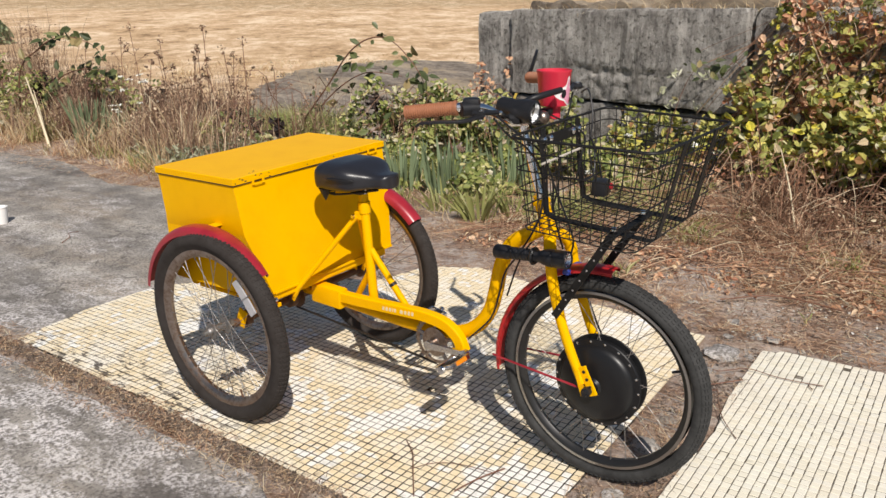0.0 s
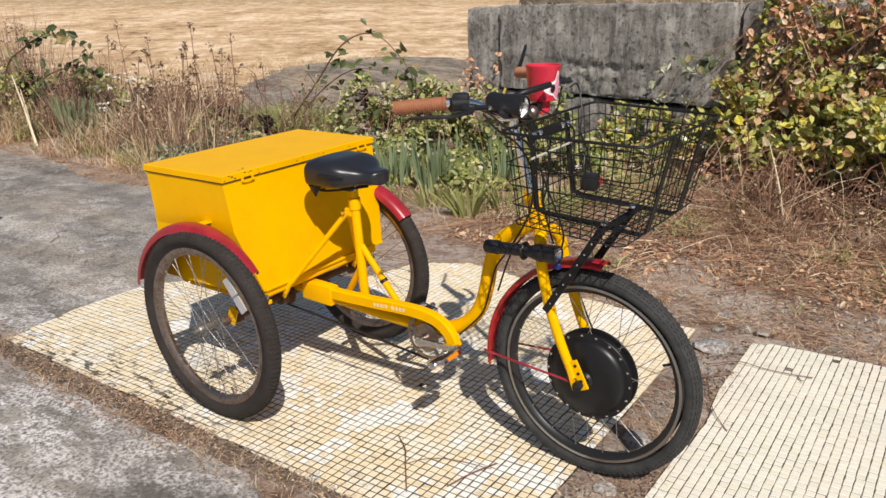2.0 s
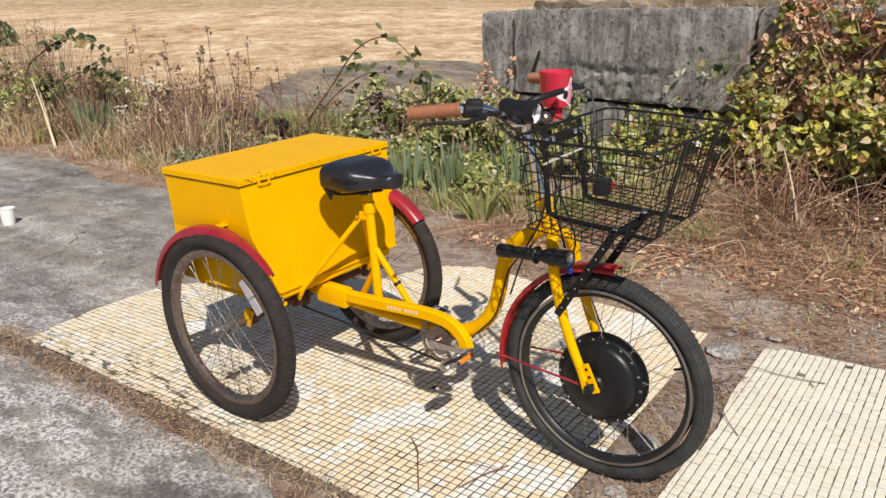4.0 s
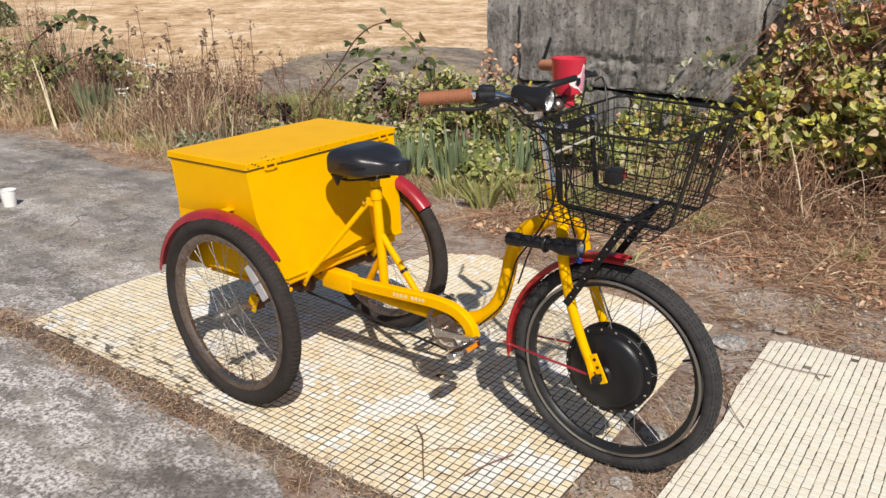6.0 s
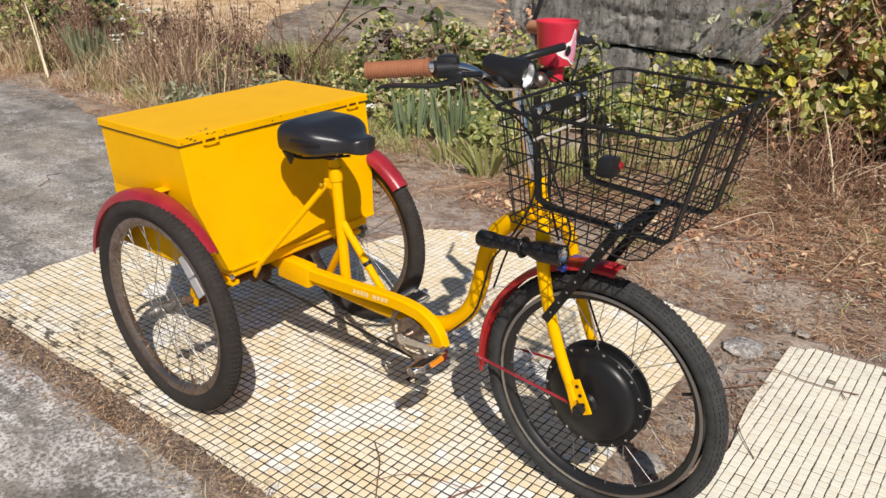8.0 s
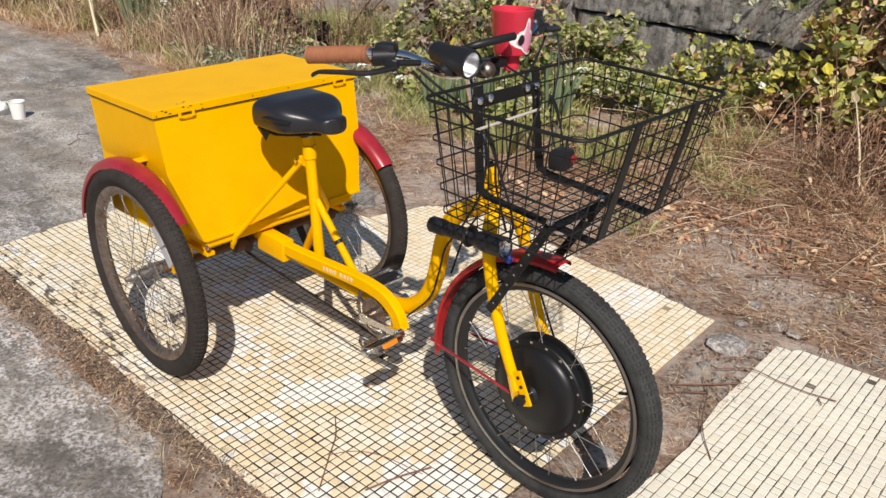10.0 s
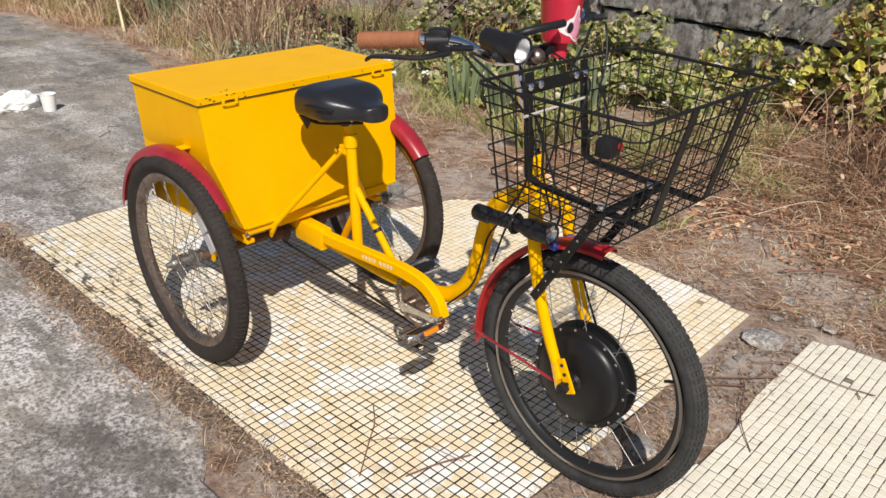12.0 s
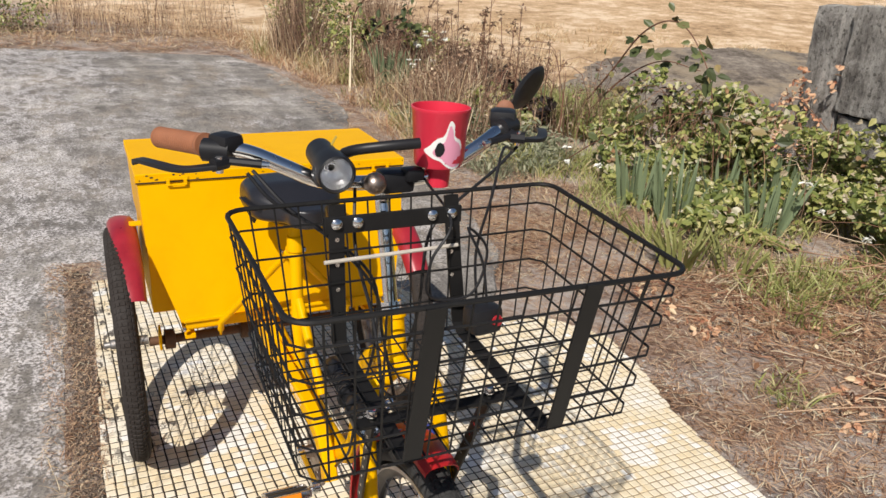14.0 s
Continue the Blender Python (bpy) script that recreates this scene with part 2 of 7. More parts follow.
def wall_material():
    n = Nodes("old_wall_concrete", 0.92, spec=0.2)
    mid = n.noise(4.0, 9.0, 0.78)
    streak = n.noise(9.0, 7.0, 0.75, stretch=(1.0, 1.0, 0.12))
    fine = n.noise(70.0, 7.0, 0.8)
    base = n.ramp(n.math("ADD", n.math("MULTIPLY", mid, 0.55), n.math("MULTIPLY", streak, 0.45)),
                  [(0.40, (0.165, 0.150, 0.137)), (0.465, (0.300, 0.280, 0.256)), (0.53, (0.430, 0.405, 0.372)), (0.60, (0.600, 0.565, 0.520))])
    lichen = n.ramp(n.noise(16.0, 6.0, 0.8), [(0.56, 0.0), (0.60, 1.0)])
    base = n.mix(n.math("MULTIPLY", lichen, 0.32), base, (0.52, 0.50, 0.46))
    # black runs of damp and moss from the top
    runs = n.math("MULTIPLY", n.ramp(n.noise(13.0, 6.0, 0.72, stretch=(1.0, 1.0, 0.16)), [(0.50, 0.0), (0.58, 1.0)]), n.ramp(n.noise(2.2, 4.0, 0.6), [(0.44, 0.0), (0.58, 1.0)]))
    base = n.mix(n.math("MULTIPLY", runs, 0.62), base, (0.055, 0.050, 0.044))
    pits = n.ramp(n.noise(30.0, 6.0, 0.8), [(0.39, 1.0), (0.44, 0.0)])
    base = n.mix(n.math("MULTIPLY", pits, 0.6), base, (0.06, 0.055, 0.05))
    grain = n.ramp(fine, [(0.38, 1.0), (0.50, 0.0)])
    base = n.mix(n.math("MULTIPLY", grain, 0.35), base, (0.09, 0.083, 0.076))
    n.color(base)
    n.bump(n.math("SUBTRACT", n.math("ADD", mid, n.math("MULTIPLY", fine, 0.7)), n.math("MULTIPLY", pits, 0.8)), 0.9, 0.02)
    return n.m


def ground_material():
    n = Nodes("dry_earth", 0.95, spec=0.15)
    sep = n.t.nodes.new("ShaderNodeSeparateXYZ")
    n.link(n.geo.outputs["Position"], sep.inputs[0])
    mid = n.noise(3.0, 7.0, 0.7)
    fine = n.noise(38.0, 8.0, 0.8)
    soil = n.ramp(n.math("ADD", n.math("MULTIPLY", mid, 0.5), n.math("MULTIPLY", fine, 0.5)),
                  [(0.39, (0.090, 0.050, 0.034)), (0.47, (0.246, 0.160, 0.116)), (0.55, (0.438, 0.320, 0.244)), (0.63, (0.720, 0.600, 0.492))])
    # field pattern turned and stretched along the camera's line of sight
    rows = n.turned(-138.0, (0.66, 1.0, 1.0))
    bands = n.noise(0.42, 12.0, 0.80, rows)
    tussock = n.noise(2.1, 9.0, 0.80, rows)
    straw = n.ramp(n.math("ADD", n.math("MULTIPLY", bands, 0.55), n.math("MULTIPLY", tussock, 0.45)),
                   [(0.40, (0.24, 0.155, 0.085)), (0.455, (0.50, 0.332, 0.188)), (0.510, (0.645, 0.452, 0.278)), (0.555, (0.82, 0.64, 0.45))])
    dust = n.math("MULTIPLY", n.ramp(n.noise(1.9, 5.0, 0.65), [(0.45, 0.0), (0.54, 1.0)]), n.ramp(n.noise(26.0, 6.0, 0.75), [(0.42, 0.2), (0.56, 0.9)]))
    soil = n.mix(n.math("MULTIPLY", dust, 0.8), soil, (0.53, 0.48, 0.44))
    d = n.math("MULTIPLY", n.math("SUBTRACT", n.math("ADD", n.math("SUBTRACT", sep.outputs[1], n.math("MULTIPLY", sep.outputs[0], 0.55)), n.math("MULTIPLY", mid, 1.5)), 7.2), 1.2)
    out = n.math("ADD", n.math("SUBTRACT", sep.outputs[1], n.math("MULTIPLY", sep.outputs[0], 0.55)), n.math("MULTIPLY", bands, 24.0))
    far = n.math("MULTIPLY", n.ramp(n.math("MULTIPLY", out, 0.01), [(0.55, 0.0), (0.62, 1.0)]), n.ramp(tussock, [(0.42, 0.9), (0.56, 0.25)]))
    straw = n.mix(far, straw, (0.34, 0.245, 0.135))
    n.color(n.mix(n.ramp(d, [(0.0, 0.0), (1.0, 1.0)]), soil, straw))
    n.bump(n.math("ADD", mid, fine), 0.7, 0.03)
    return n.m


def leaf_material(name, stops, rough=0.55, through_amount=0.25):
    n = Nodes(name, rough, spec=0.35)
    c = n.ramp(n.island(), stops)
    patch = n.noise(2.2, 3.0)
    c = n.mix(n.ramp(patch, [(0.35, 0.35), (0.65, 0.0)]), c, n.mix(0.5, c, (0.05, 0.045, 0.02)))
    n.color(c)
    n.through_light(through_amount)
    return n.m


M_YELLOW = yellow_paint()
M_RED = red_paint("dull_red_paint", (0.31, 0.018, 0.030), 0.28)
M_RED_FRONT = red_paint("bright_red_paint", (0.42, 0.012, 0.014), 0.38)
M_TYRE = rubber("grey_rubber", (0.025, 0.0195, 0.017), 0.022)
M_TREAD = rubber("front_rubber", (0.024, 0.0235, 0.023), 0.040)
M_RIM = chrome("tarnished_steel", (0.36, 0.30, 0.26), 0.30, 0.17)
M_RIM_DARK = plain("black_anodised_rim", (0.035, 0.034, 0.034), 0.35, 0.6)
M_RIM_EDGE = chrome("brushed_brake_track", (0.42, 0.41, 0.40), 0.35, 0.0)
M_STEEL = chrome("bright_steel", (0.72, 0.71, 0.70), 0.22, 0.02)
M_CHROME = chrome("chrome", (0.80, 0.80, 0.81), 0.07, 0.0)
M_BLACK = plain("black_plastic", (0.014, 0.014, 0.016), 0.42, spec=0.3)
M_MOTOR = plain("black_motor_paint", (0.010, 0.010, 0.011), 0.36, 0.0, 0.25, 14.0, 0.0, 0.3)
M_WIRE = plain("black_wire_coating", (0.010, 0.0095, 0.0095), 0.55, 0.0, 0.35, 60.0, 0.0, 0.3)
M_SADDLE = plain("black_vinyl", (0.017, 0.017, 0.021), 0.34, 0.0, 0.12, 200.0, 0.15)
M_GRIP = plain("brown_rubber_grip", (0.30, 0.118, 0.056), 0.6, 0.0, 0.18, 50.0, 0.2)
M_CUP = plain("pink_red_plastic", (0.66, 0.030, 0.062), 0.35, 0.0, 0.06, 20.0)
M_WHITE = plain("white_print", (0.78, 0.77, 0.75), 0.5, 0.0, 0.05)
M_PINK = plain("pink_print", (0.72, 0.30, 0.42), 0.5, 0.0, 0.05)
M_GREY = plain("grey_reflective_tape", (0.42, 0.41, 0.42), 0.3, 0.0, 0.2, 60.0)
M_ORANGE = plain("amber_reflector", (0.75, 0.22, 0.01), 0.25, 0.0, 0.1)
M_REDLAMP = plain("dark_red_lens", (0.28, 0.015, 0.02), 0.2)
M_BLUE = plain("blue_plastic", (0.03, 0.06, 0.32), 0.4)
M_GREENDOT = plain("green_sticker", (0.03, 0.45, 0.30), 0.5)
M_LIME = plain("lime_sticker", (0.55, 0.75, 0.02), 0.5)
M_RUST = plain("rusty_steel", (0.12, 0.062, 0.035), 0.75, 0.3, 0.4, 60.0, 0.3)
M_PAPER = plain("white_paper", (0.80, 0.79, 0.77), 0.7, 0.0, 0.04)
M_BAGGREEN = plain("green_print", (0.05, 0.30, 0.13), 0.6, 0.0, 0.1)
M_TILE = tile_material("island")
M_TILE_ONE = tile_material("object")
M_PALE = pale_tile_material("island")
M_PALE_ONE = pale_tile_material("object")
M_GROUT = grout_material()
M_GROUT_PALE = pale_grout_material()
M_CONC = concrete_material()
M_WALL = wall_material()
M_GROUND = ground_material()


def pad_material():
    n = Nodes("dusty_old_slab", 0.95, spec=0.2)
    # pad pattern stretched along the camera's line of sight, like the field
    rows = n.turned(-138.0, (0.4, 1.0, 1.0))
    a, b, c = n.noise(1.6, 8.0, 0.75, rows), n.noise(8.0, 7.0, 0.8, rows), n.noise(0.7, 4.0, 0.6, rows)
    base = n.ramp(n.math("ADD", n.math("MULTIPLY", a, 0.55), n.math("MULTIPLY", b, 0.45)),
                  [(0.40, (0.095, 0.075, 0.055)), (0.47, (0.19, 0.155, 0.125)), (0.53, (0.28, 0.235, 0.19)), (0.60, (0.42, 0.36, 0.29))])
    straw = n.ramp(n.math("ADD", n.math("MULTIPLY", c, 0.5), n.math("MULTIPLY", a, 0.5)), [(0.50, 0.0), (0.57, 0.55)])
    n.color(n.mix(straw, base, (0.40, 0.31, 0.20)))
    n.bump(n.math("ADD", a, b), 0.8, 0.03)
    return n.m


M_PAD = pad_material()


def lens_glass():
    n = Nodes("lens_glass", 0.05)
    n.b.inputs["Transmission Weight"].default_value = 1.0
    n.color((0.93, 0.94, 0.95))
    return n.m


M_LENS = lens_glass()


# ---- mesh helpers ----
def part(name, bm, material, parent=None, label="", at=None, smooth=False):
    """Links a bmesh as one mesh object, under a thing or a part."""
    me = bpy.data.meshes.new(name)
    bm.to_mesh(me)
    bm.free()
    me.materials.append(material)
    if smooth:
        me.shade_smooth()
        me.set_sharp_from_angle(angle=radians(38))
    ob = new(name, me)
    if parent is not None:
        ob.parent = parent
    if at is not None:
        ob.matrix_basis = at
    if label:
        tagged(ob, label)
    return ob


def thing(name, at, label, category, group="", kind=""):
    ob = new(name)
    ob.empty_display_size = 0.05
    ob.matrix_basis = at
    return tagged(ob, label, category, group, kind)


def shared(name, me, parent, m):
    ob = new(name, me)
    ob.parent = parent
    ob.matrix_basis = m
    return ob


def mesh_of(name, bm, material, smooth=False):
    me = bpy.data.meshes.new(name)
    bm.to_mesh(me)
    bm.free()
    me.materials.append(material)
    if smooth:
        me.shade_smooth()
        me.set_sharp_from_angle(angle=radians(38))
    return me


def curve(points, n=6, closed=False):
    """A smooth line through the points (Catmull-Rom)."""
    p = [Vector(q) for q in points]
    if len(p) < 3:
        return p
    out = []
    last = len(p) if closed else len(p) - 1
    for i in range(last):
        if closed:
            a, b, c, d = (p[(i + k - 1) % len(p)] for k in range(4))
        else:
            b, c = p[i], p[i + 1]
            a = p[i - 1] if i else b * 2 - c
            d = p[i + 2] if i + 2 < len(p) else c * 2 - b
        for k in range(n):
            t = k / n
            out.append(0.5 * (2 * b + (c - a) * t + (2 * a - 5 * b + 4 * c - d) * t * t + (3 * b - a - 3 * c + d) * t ** 3))
    if not closed:
        out.append(p[-1])
    return out


def sweep(bm, line, section, closed=False, caps=True, up=None, scales=None):
    """Sweeps a closed section [(u, v)] along a line."""
    line = [Vector(p) for p in line]
    n = len(line)
    t0 = (line[1] - line[0]).normalized()
    ref = Vector(up) if up else (Vector((0, 0, 1)) if abs(t0.z) < 0.9 else Vector((1, 0, 0)))
    side = t0.cross(ref).normalized()
    rings = []
    for i, p in enumerate(line):
        a = line[(i - 1) % n] if (closed or i) else p
        b = line[(i + 1) % n] if (closed or i < n - 1) else p
        t = (b - a).normalized()
        if up:
            side = t.cross(ref).normalized()
        else:
            side = (side - t * side.dot(t)).normalized()
        top = side.cross(t)
        k = scales[i] if scales else 1.0
        rings.append([bm.verts.new(p + side * (u * k) + top * (v * k)) for u, v in section])
    m = len(section)
    for i in range(n if closed else n - 1):
        r, q = rings[i], rings[(i + 1) % n]
        for j in range(m):
            bm.faces.new((r[j], r[(j + 1) % m], q[(j + 1) % m], q[j]))
    if caps and not closed:
        bm.faces.new(rings[0][::-1])
        bm.faces.new(rings[-1])
    return bm


def ring(r, seg=10, rx=None):
    return [((rx or r) * math.cos(2 * math.pi * i / seg), r * math.sin(2 * math.pi * i / seg)) for i in range(seg)]


def tube(points, r, seg=10, closed=False, smooth_n=0, bm=None, scales=None):
    bm = bm or bmesh.new()
    line = curve(points, smooth_n, closed) if smooth_n else points
    sweep(bm, line, ring(r, seg), closed, scales=scales)
    bmesh.ops.recalc_face_normals(bm, faces=bm.faces)
    return bm


def slab(sx, sy, sz, bevel=0.004, at=None, bm=None, segments=2):
    """A bevelled block centred on its place."""
    one = bmesh.new()
    bmesh.ops.create_cube(one, size=1.0)
    bmesh.ops.scale(one, vec=(sx, sy, sz), verts=one.verts)
    if bevel:
        bmesh.ops.bevel(one, geom=one.edges[:], offset=bevel, segments=segments, affect="EDGES", profile=0.6)
    if at is not None:
        bmesh.ops.transform(one, matrix=at if isinstance(at, Matrix) else Matrix.Translation(at), verts=one.verts)
    return join(bm, one) if bm else one


def join(bm, other):
    me = bpy.data.meshes.new("join")
    other.to_mesh(me)
    other.free()
    bm.from_mesh(me)
    bpy.data.meshes.remove(me)
    return bm


def lathe(profile, seg=48, axis="Y", at=None, bm=None, closed=False):
    """Turns a profile [(radius, along)] about an axis."""
    one = bmesh.new()
    rings = []
    for r, h in profile:
        row = []
        for i in range(seg):
            a = 2 * math.pi * i / seg
            u, v = r * math.cos(a), r * math.sin(a)
            row.append(one.verts.new((u, h, v) if axis == "Y" else (u, v, h) if axis == "Z" else (h, u, v)))
        rings.append(row)
    pairs = list(zip(rings, rings[1:])) + ([(rings[-1], rings[0])] if closed else [])
    for a, b in pairs:
        for i in range(seg):
            one.faces.new((a[i], a[(i + 1) % seg], b[(i + 1) % seg], b[i]))
    if not closed:
        for row in (rings[0], rings[-1]):
            one.faces.new(row)
    bmesh.ops.remove_doubles(one, verts=one.verts, dist=1e-6)
    bmesh.ops.recalc_face_normals(one, faces=one.faces)
    if at is not None:
        bmesh.ops.transform(one, matrix=at if isinstance(at, Matrix) else Matrix.Translation(at), verts=one.verts)
    return join(bm, one) if bm else one


def along(a, b):
    """A pose whose z axis runs from a to b, scaled so that a unit cylinder spans them."""
    a, b = Vector(a), Vector(b)
    d = b - a
    q = d.to_track_quat("Z", "Y")
    return Matrix.LocRotScale(a, q, Vector((1, 1, d.length)))


def unit_rod(name, r, material, seg=6):
    bm = bmesh.new()
    sweep(bm, [(0, 0, 0), (0, 0, 1)], ring(r, seg))
    return mesh_of(name, bm, material, True)


def quads_mesh(name, verts, faces, material):
    me = bpy.data.meshes.new(name)
    me.from_pydata(verts, [], faces)
    me.materials.append(material)
    return me


# ---- the setting: earth, apron, wall, raised pad ----
def on_pad(x, y, grow=1.0):
    """Whether a place lies on the old foundation pad, a long oval."""
    u, v = -0.52 * (x + 6.4) + 0.85 * (y - 8.2), 0.85 * (x + 6.4) + 0.52 * (y - 8.2)
    return (u / 4.9) ** 2 + (v / 2.3) ** 2 < grow


def ground_height(x, y):
    """Flat round the slabs, uneven outside, rising slowly to the far field."""
    d = math.hypot(x, y)
    if -0.58 < y < -0.36 and -1.42 < x < 1.3:
        return -0.0065 + noise.noise(Vector((x * 7.0, y * 9.0, 1.7))) * 0.005
    if 0.98 < x < 1.26 and -0.6 < y < 1.2:
        return -0.008 + noise.noise(Vector((x * 9.0, y * 9.0, 1.7))) * 0.003
    near = noise.noise(Vector((x * 3.1, y * 3.1, 0.3))) * 0.006 + noise.noise(Vector((x * 9.0, y * 9.0, 1.7))) * 0.004
    z = -0.024 + near
    if d > 3:
        z += min(1.0, (d - 3) / 6) * noise.noise(Vector((x * 0.35, y * 0.35, 4.0))) * 0.07
    if d > 14:
        z += (d - 14) * 0.034
    bank = max(0.0, min(1.0, (y - 2.0) / 1.3)) * max(0.0, min(1.0, (x + 0.6) / 1.2))
    if -8.8 < x < 4.4 and y < 1.42:
        z = min(z, -0.026 + near)
    z += 0.10 * bank * (1 if d < 14 else 0)
    return min(z, -0.035) if on_pad(x, y, 1.15) else z


def ground_sheet():
    """One sheet from the slabs to the horizon; its cells grow with distance."""
    near = [i * 0.1 for i in range(-60, 61)]
    far = [6 * 1.17 ** k for k in range(1, 40)]
    steps = [-f for f in far[::-1]] + near + far
    verts = [(x, y, ground_height(x, y)) for y in steps for x in steps]
    n = len(steps)
    faces = [(j * n + i, j * n + i + 1, (j + 1) * n + i + 1, (j + 1) * n + i) for j in range(n - 1) for i in range(n - 1)]
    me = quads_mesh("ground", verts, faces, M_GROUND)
    me.shade_smooth()
    return tagged(new("ground", me), "dry brown earth running out into a sunlit straw-coloured field", "ground", kind="structure")


def ragged(points, step=0.09, amount=0.018, seed=0.0):
    """A closed outline with a broken edge."""
    out = []
    n = len(points)
    for i in range(n):
        a, b = Vector((*points[i], 0)), Vector((*points[(i + 1) % n], 0))
        k = max(1, int((b - a).length / step))
        normal = Vector((-(b - a).y, (b - a).x, 0)).normalized()
        for j in range(k):
            p = a.lerp(b, j / k)
            out.append(p + normal * amount * min(1.0, 0.5 * min(j, k - j)) * (noise.noise(Vector((p.x * 5 + seed, p.y * 5, seed))) * 1.6 + noise.noise(Vector((p.x * 19, p.y * 19 + seed, seed))) * 0.8))
    return [(p.x, p.y) for p in out]


def plate(name, outline, top, bottom, material, bevel=0.006):
    """A thick sheet with a worn upper edge."""
    bm = bmesh.new()
    low = [bm.verts.new((x, y, bottom)) for x, y in outline]
    mid = [bm.verts.new((x, y, top - bevel)) for x, y in outline]
    ins = []
    for i, (x, y) in enumerate(outline):
        a, b = Vector((*outline[i - 1], 0)), Vector((*outline[(i + 1) % len(outline)], 0))
        nrm = Vector((-(b - a).y, (b - a).x, 0)).normalized()
        ins.append(bm.verts.new((x + nrm.x * bevel, y + nrm.y * bevel, top)))
    n = len(outline)
    for i in range(n):
        j = (i + 1) % n
        bm.faces.new((low[i], low[j], mid[j], mid[i]))
        bm.faces.new((mid[i], mid[j], ins[j], ins[i]))
    lid = bm.faces.new(ins)
    lid.normal_update()
    bmesh.ops.triangulate(bm, faces=[lid])
    return part(name, bm, material)


ground_sheet()

APRON = [(-9.6, -7.0), (4.5, -7.0), (4.5, -0.64), (1.1, -0.62), (0.47, -0.61), (0.40, -0.56), (0.30, -0.505), (0.0, -0.495), (-0.15, -0.510), (-0.45, -0.512), (-0.64, -0.520), (-0.87, -0.470), (-1.05, -0.475), (-1.19, -0.52), (-1.25, -0.42), (-1.215, -0.10), (-1.215, 0.24),
         (-0.88, 0.63), (-0.56, 0.98), (-1.1, 1.32), (-2.0, 1.50), (-3.1, 1.50), (-3.5, 1.40), (-4.6, 1.68), (-5.7, 1.62), (-6.8, 1.58), (-8.0, 1.30), (-8.4, -1.0), (-9.2, -3.0)]
tagged(plate("pavement", ragged(APRON, 0.09, 0.022, 2.0), -0.010, -0.16, M_CONC, 0.008), "weathered grey concrete apron with pale lichen crust and cracks", "concrete", kind="structure")

PAD = [(-5.3, 4.3), (-3.7, 4.6), (-3.2, 5.6), (-3.4, 7.4), (-5.0, 9.6), (-7.9, 12.2), (-9.9, 12.0), (-9.6, 9.0), (-7.5, 6.2)]
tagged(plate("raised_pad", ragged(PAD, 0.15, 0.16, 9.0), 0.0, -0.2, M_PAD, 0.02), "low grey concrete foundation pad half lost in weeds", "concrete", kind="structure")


def rough_block(name, length, depth, height, m, parent, seed, amount=0.012, cell=0.07, eroded=0.0):
    """A cast block with pitted faces and broken edges. Local x along, y back, z up."""
    bm = bmesh.new()
    nx, ny, nz = (max(2, int(v / cell)) for v in (length, depth, height))
    grid = {}

    def vert(i, j, k):
        if (i, j, k) not in grid:
            p = Vector((length * i / nx, depth * j / ny, height * k / nz))
            edge = sum((i in (0, nx), j in (0, ny), k in (0, nz)))
            o = Vector([noise.noise(p * s + Vector((seed, c, s))) for c, s in ((1.0, 6.0), (5.0, 6.0), (9.0, 6.0))])
            o += 0.6 * Vector([noise.noise(p * 17 + Vector((seed, c, 3.0))) for c in (2.0, 6.0, 8.0)])
            centre = Vector((length / 2, depth / 2, height / 2))
            pull = (centre - p).normalized() * (0.018 * (edge - 1) * (0.6 + noise.noise(p * 9 + Vector((seed, 0, 0))))) if edge > 1 else Vector()
            if eroded and j == 0:
                lip = 0.285 - 0.035 * p.x + 0.016 * noise.noise(Vector((p.x * 9.0, seed, 0.0)))
                under = max(0.0, min(1.0, (lip - p.z) / 0.02))
                middle = 0.30 + 0.70 * math.exp(-((p.x - 1.05) / 0.50) ** 2)
                bite = under * middle * (0.55 + 0.5 * noise.noise(Vector((p.x * 9.0, seed, p.z * 22.0))) + 0.6 * noise.noise(Vector((p.x * 24.0, seed, p.z * 40.0))))
                pull = pull + Vector((0, eroded * max(0.12 * under, bite), 0))
            grid[(i, j, k)] = bm.verts.new(p + o * amount + pull)
        return grid[(i, j, k)]

    for i in range(nx):
        for k in range(nz):
            for j, flip in ((0, 1), (ny, 0)):
                f = [vert(i, j, k), vert(i + 1, j, k), vert(i + 1, j, k + 1), vert(i, j, k + 1)]
                bm.faces.new(f if flip else f[::-1])
    for i in range(nx):
        for j in range(ny):
            for k, flip in ((0, 0), (nz, 1)):
                f = [vert(i, j, k), vert(i + 1, j, k), vert(i + 1, j + 1, k), vert(i, j + 1, k)]
                bm.faces.new(f if flip else f[::-1])
    for j in range(ny):
        for k in range(nz):
            for i, flip in ((0, 0), (nx, 1)):
                f = [vert(i, j, k), vert(i, j + 1, k), vert(i, j + 1, k + 1), vert(i, j, k + 1)]
                bm.faces.new(f if flip else f[::-1])
    return part(name, bm, M_WALL, parent, at=m, smooth=True)


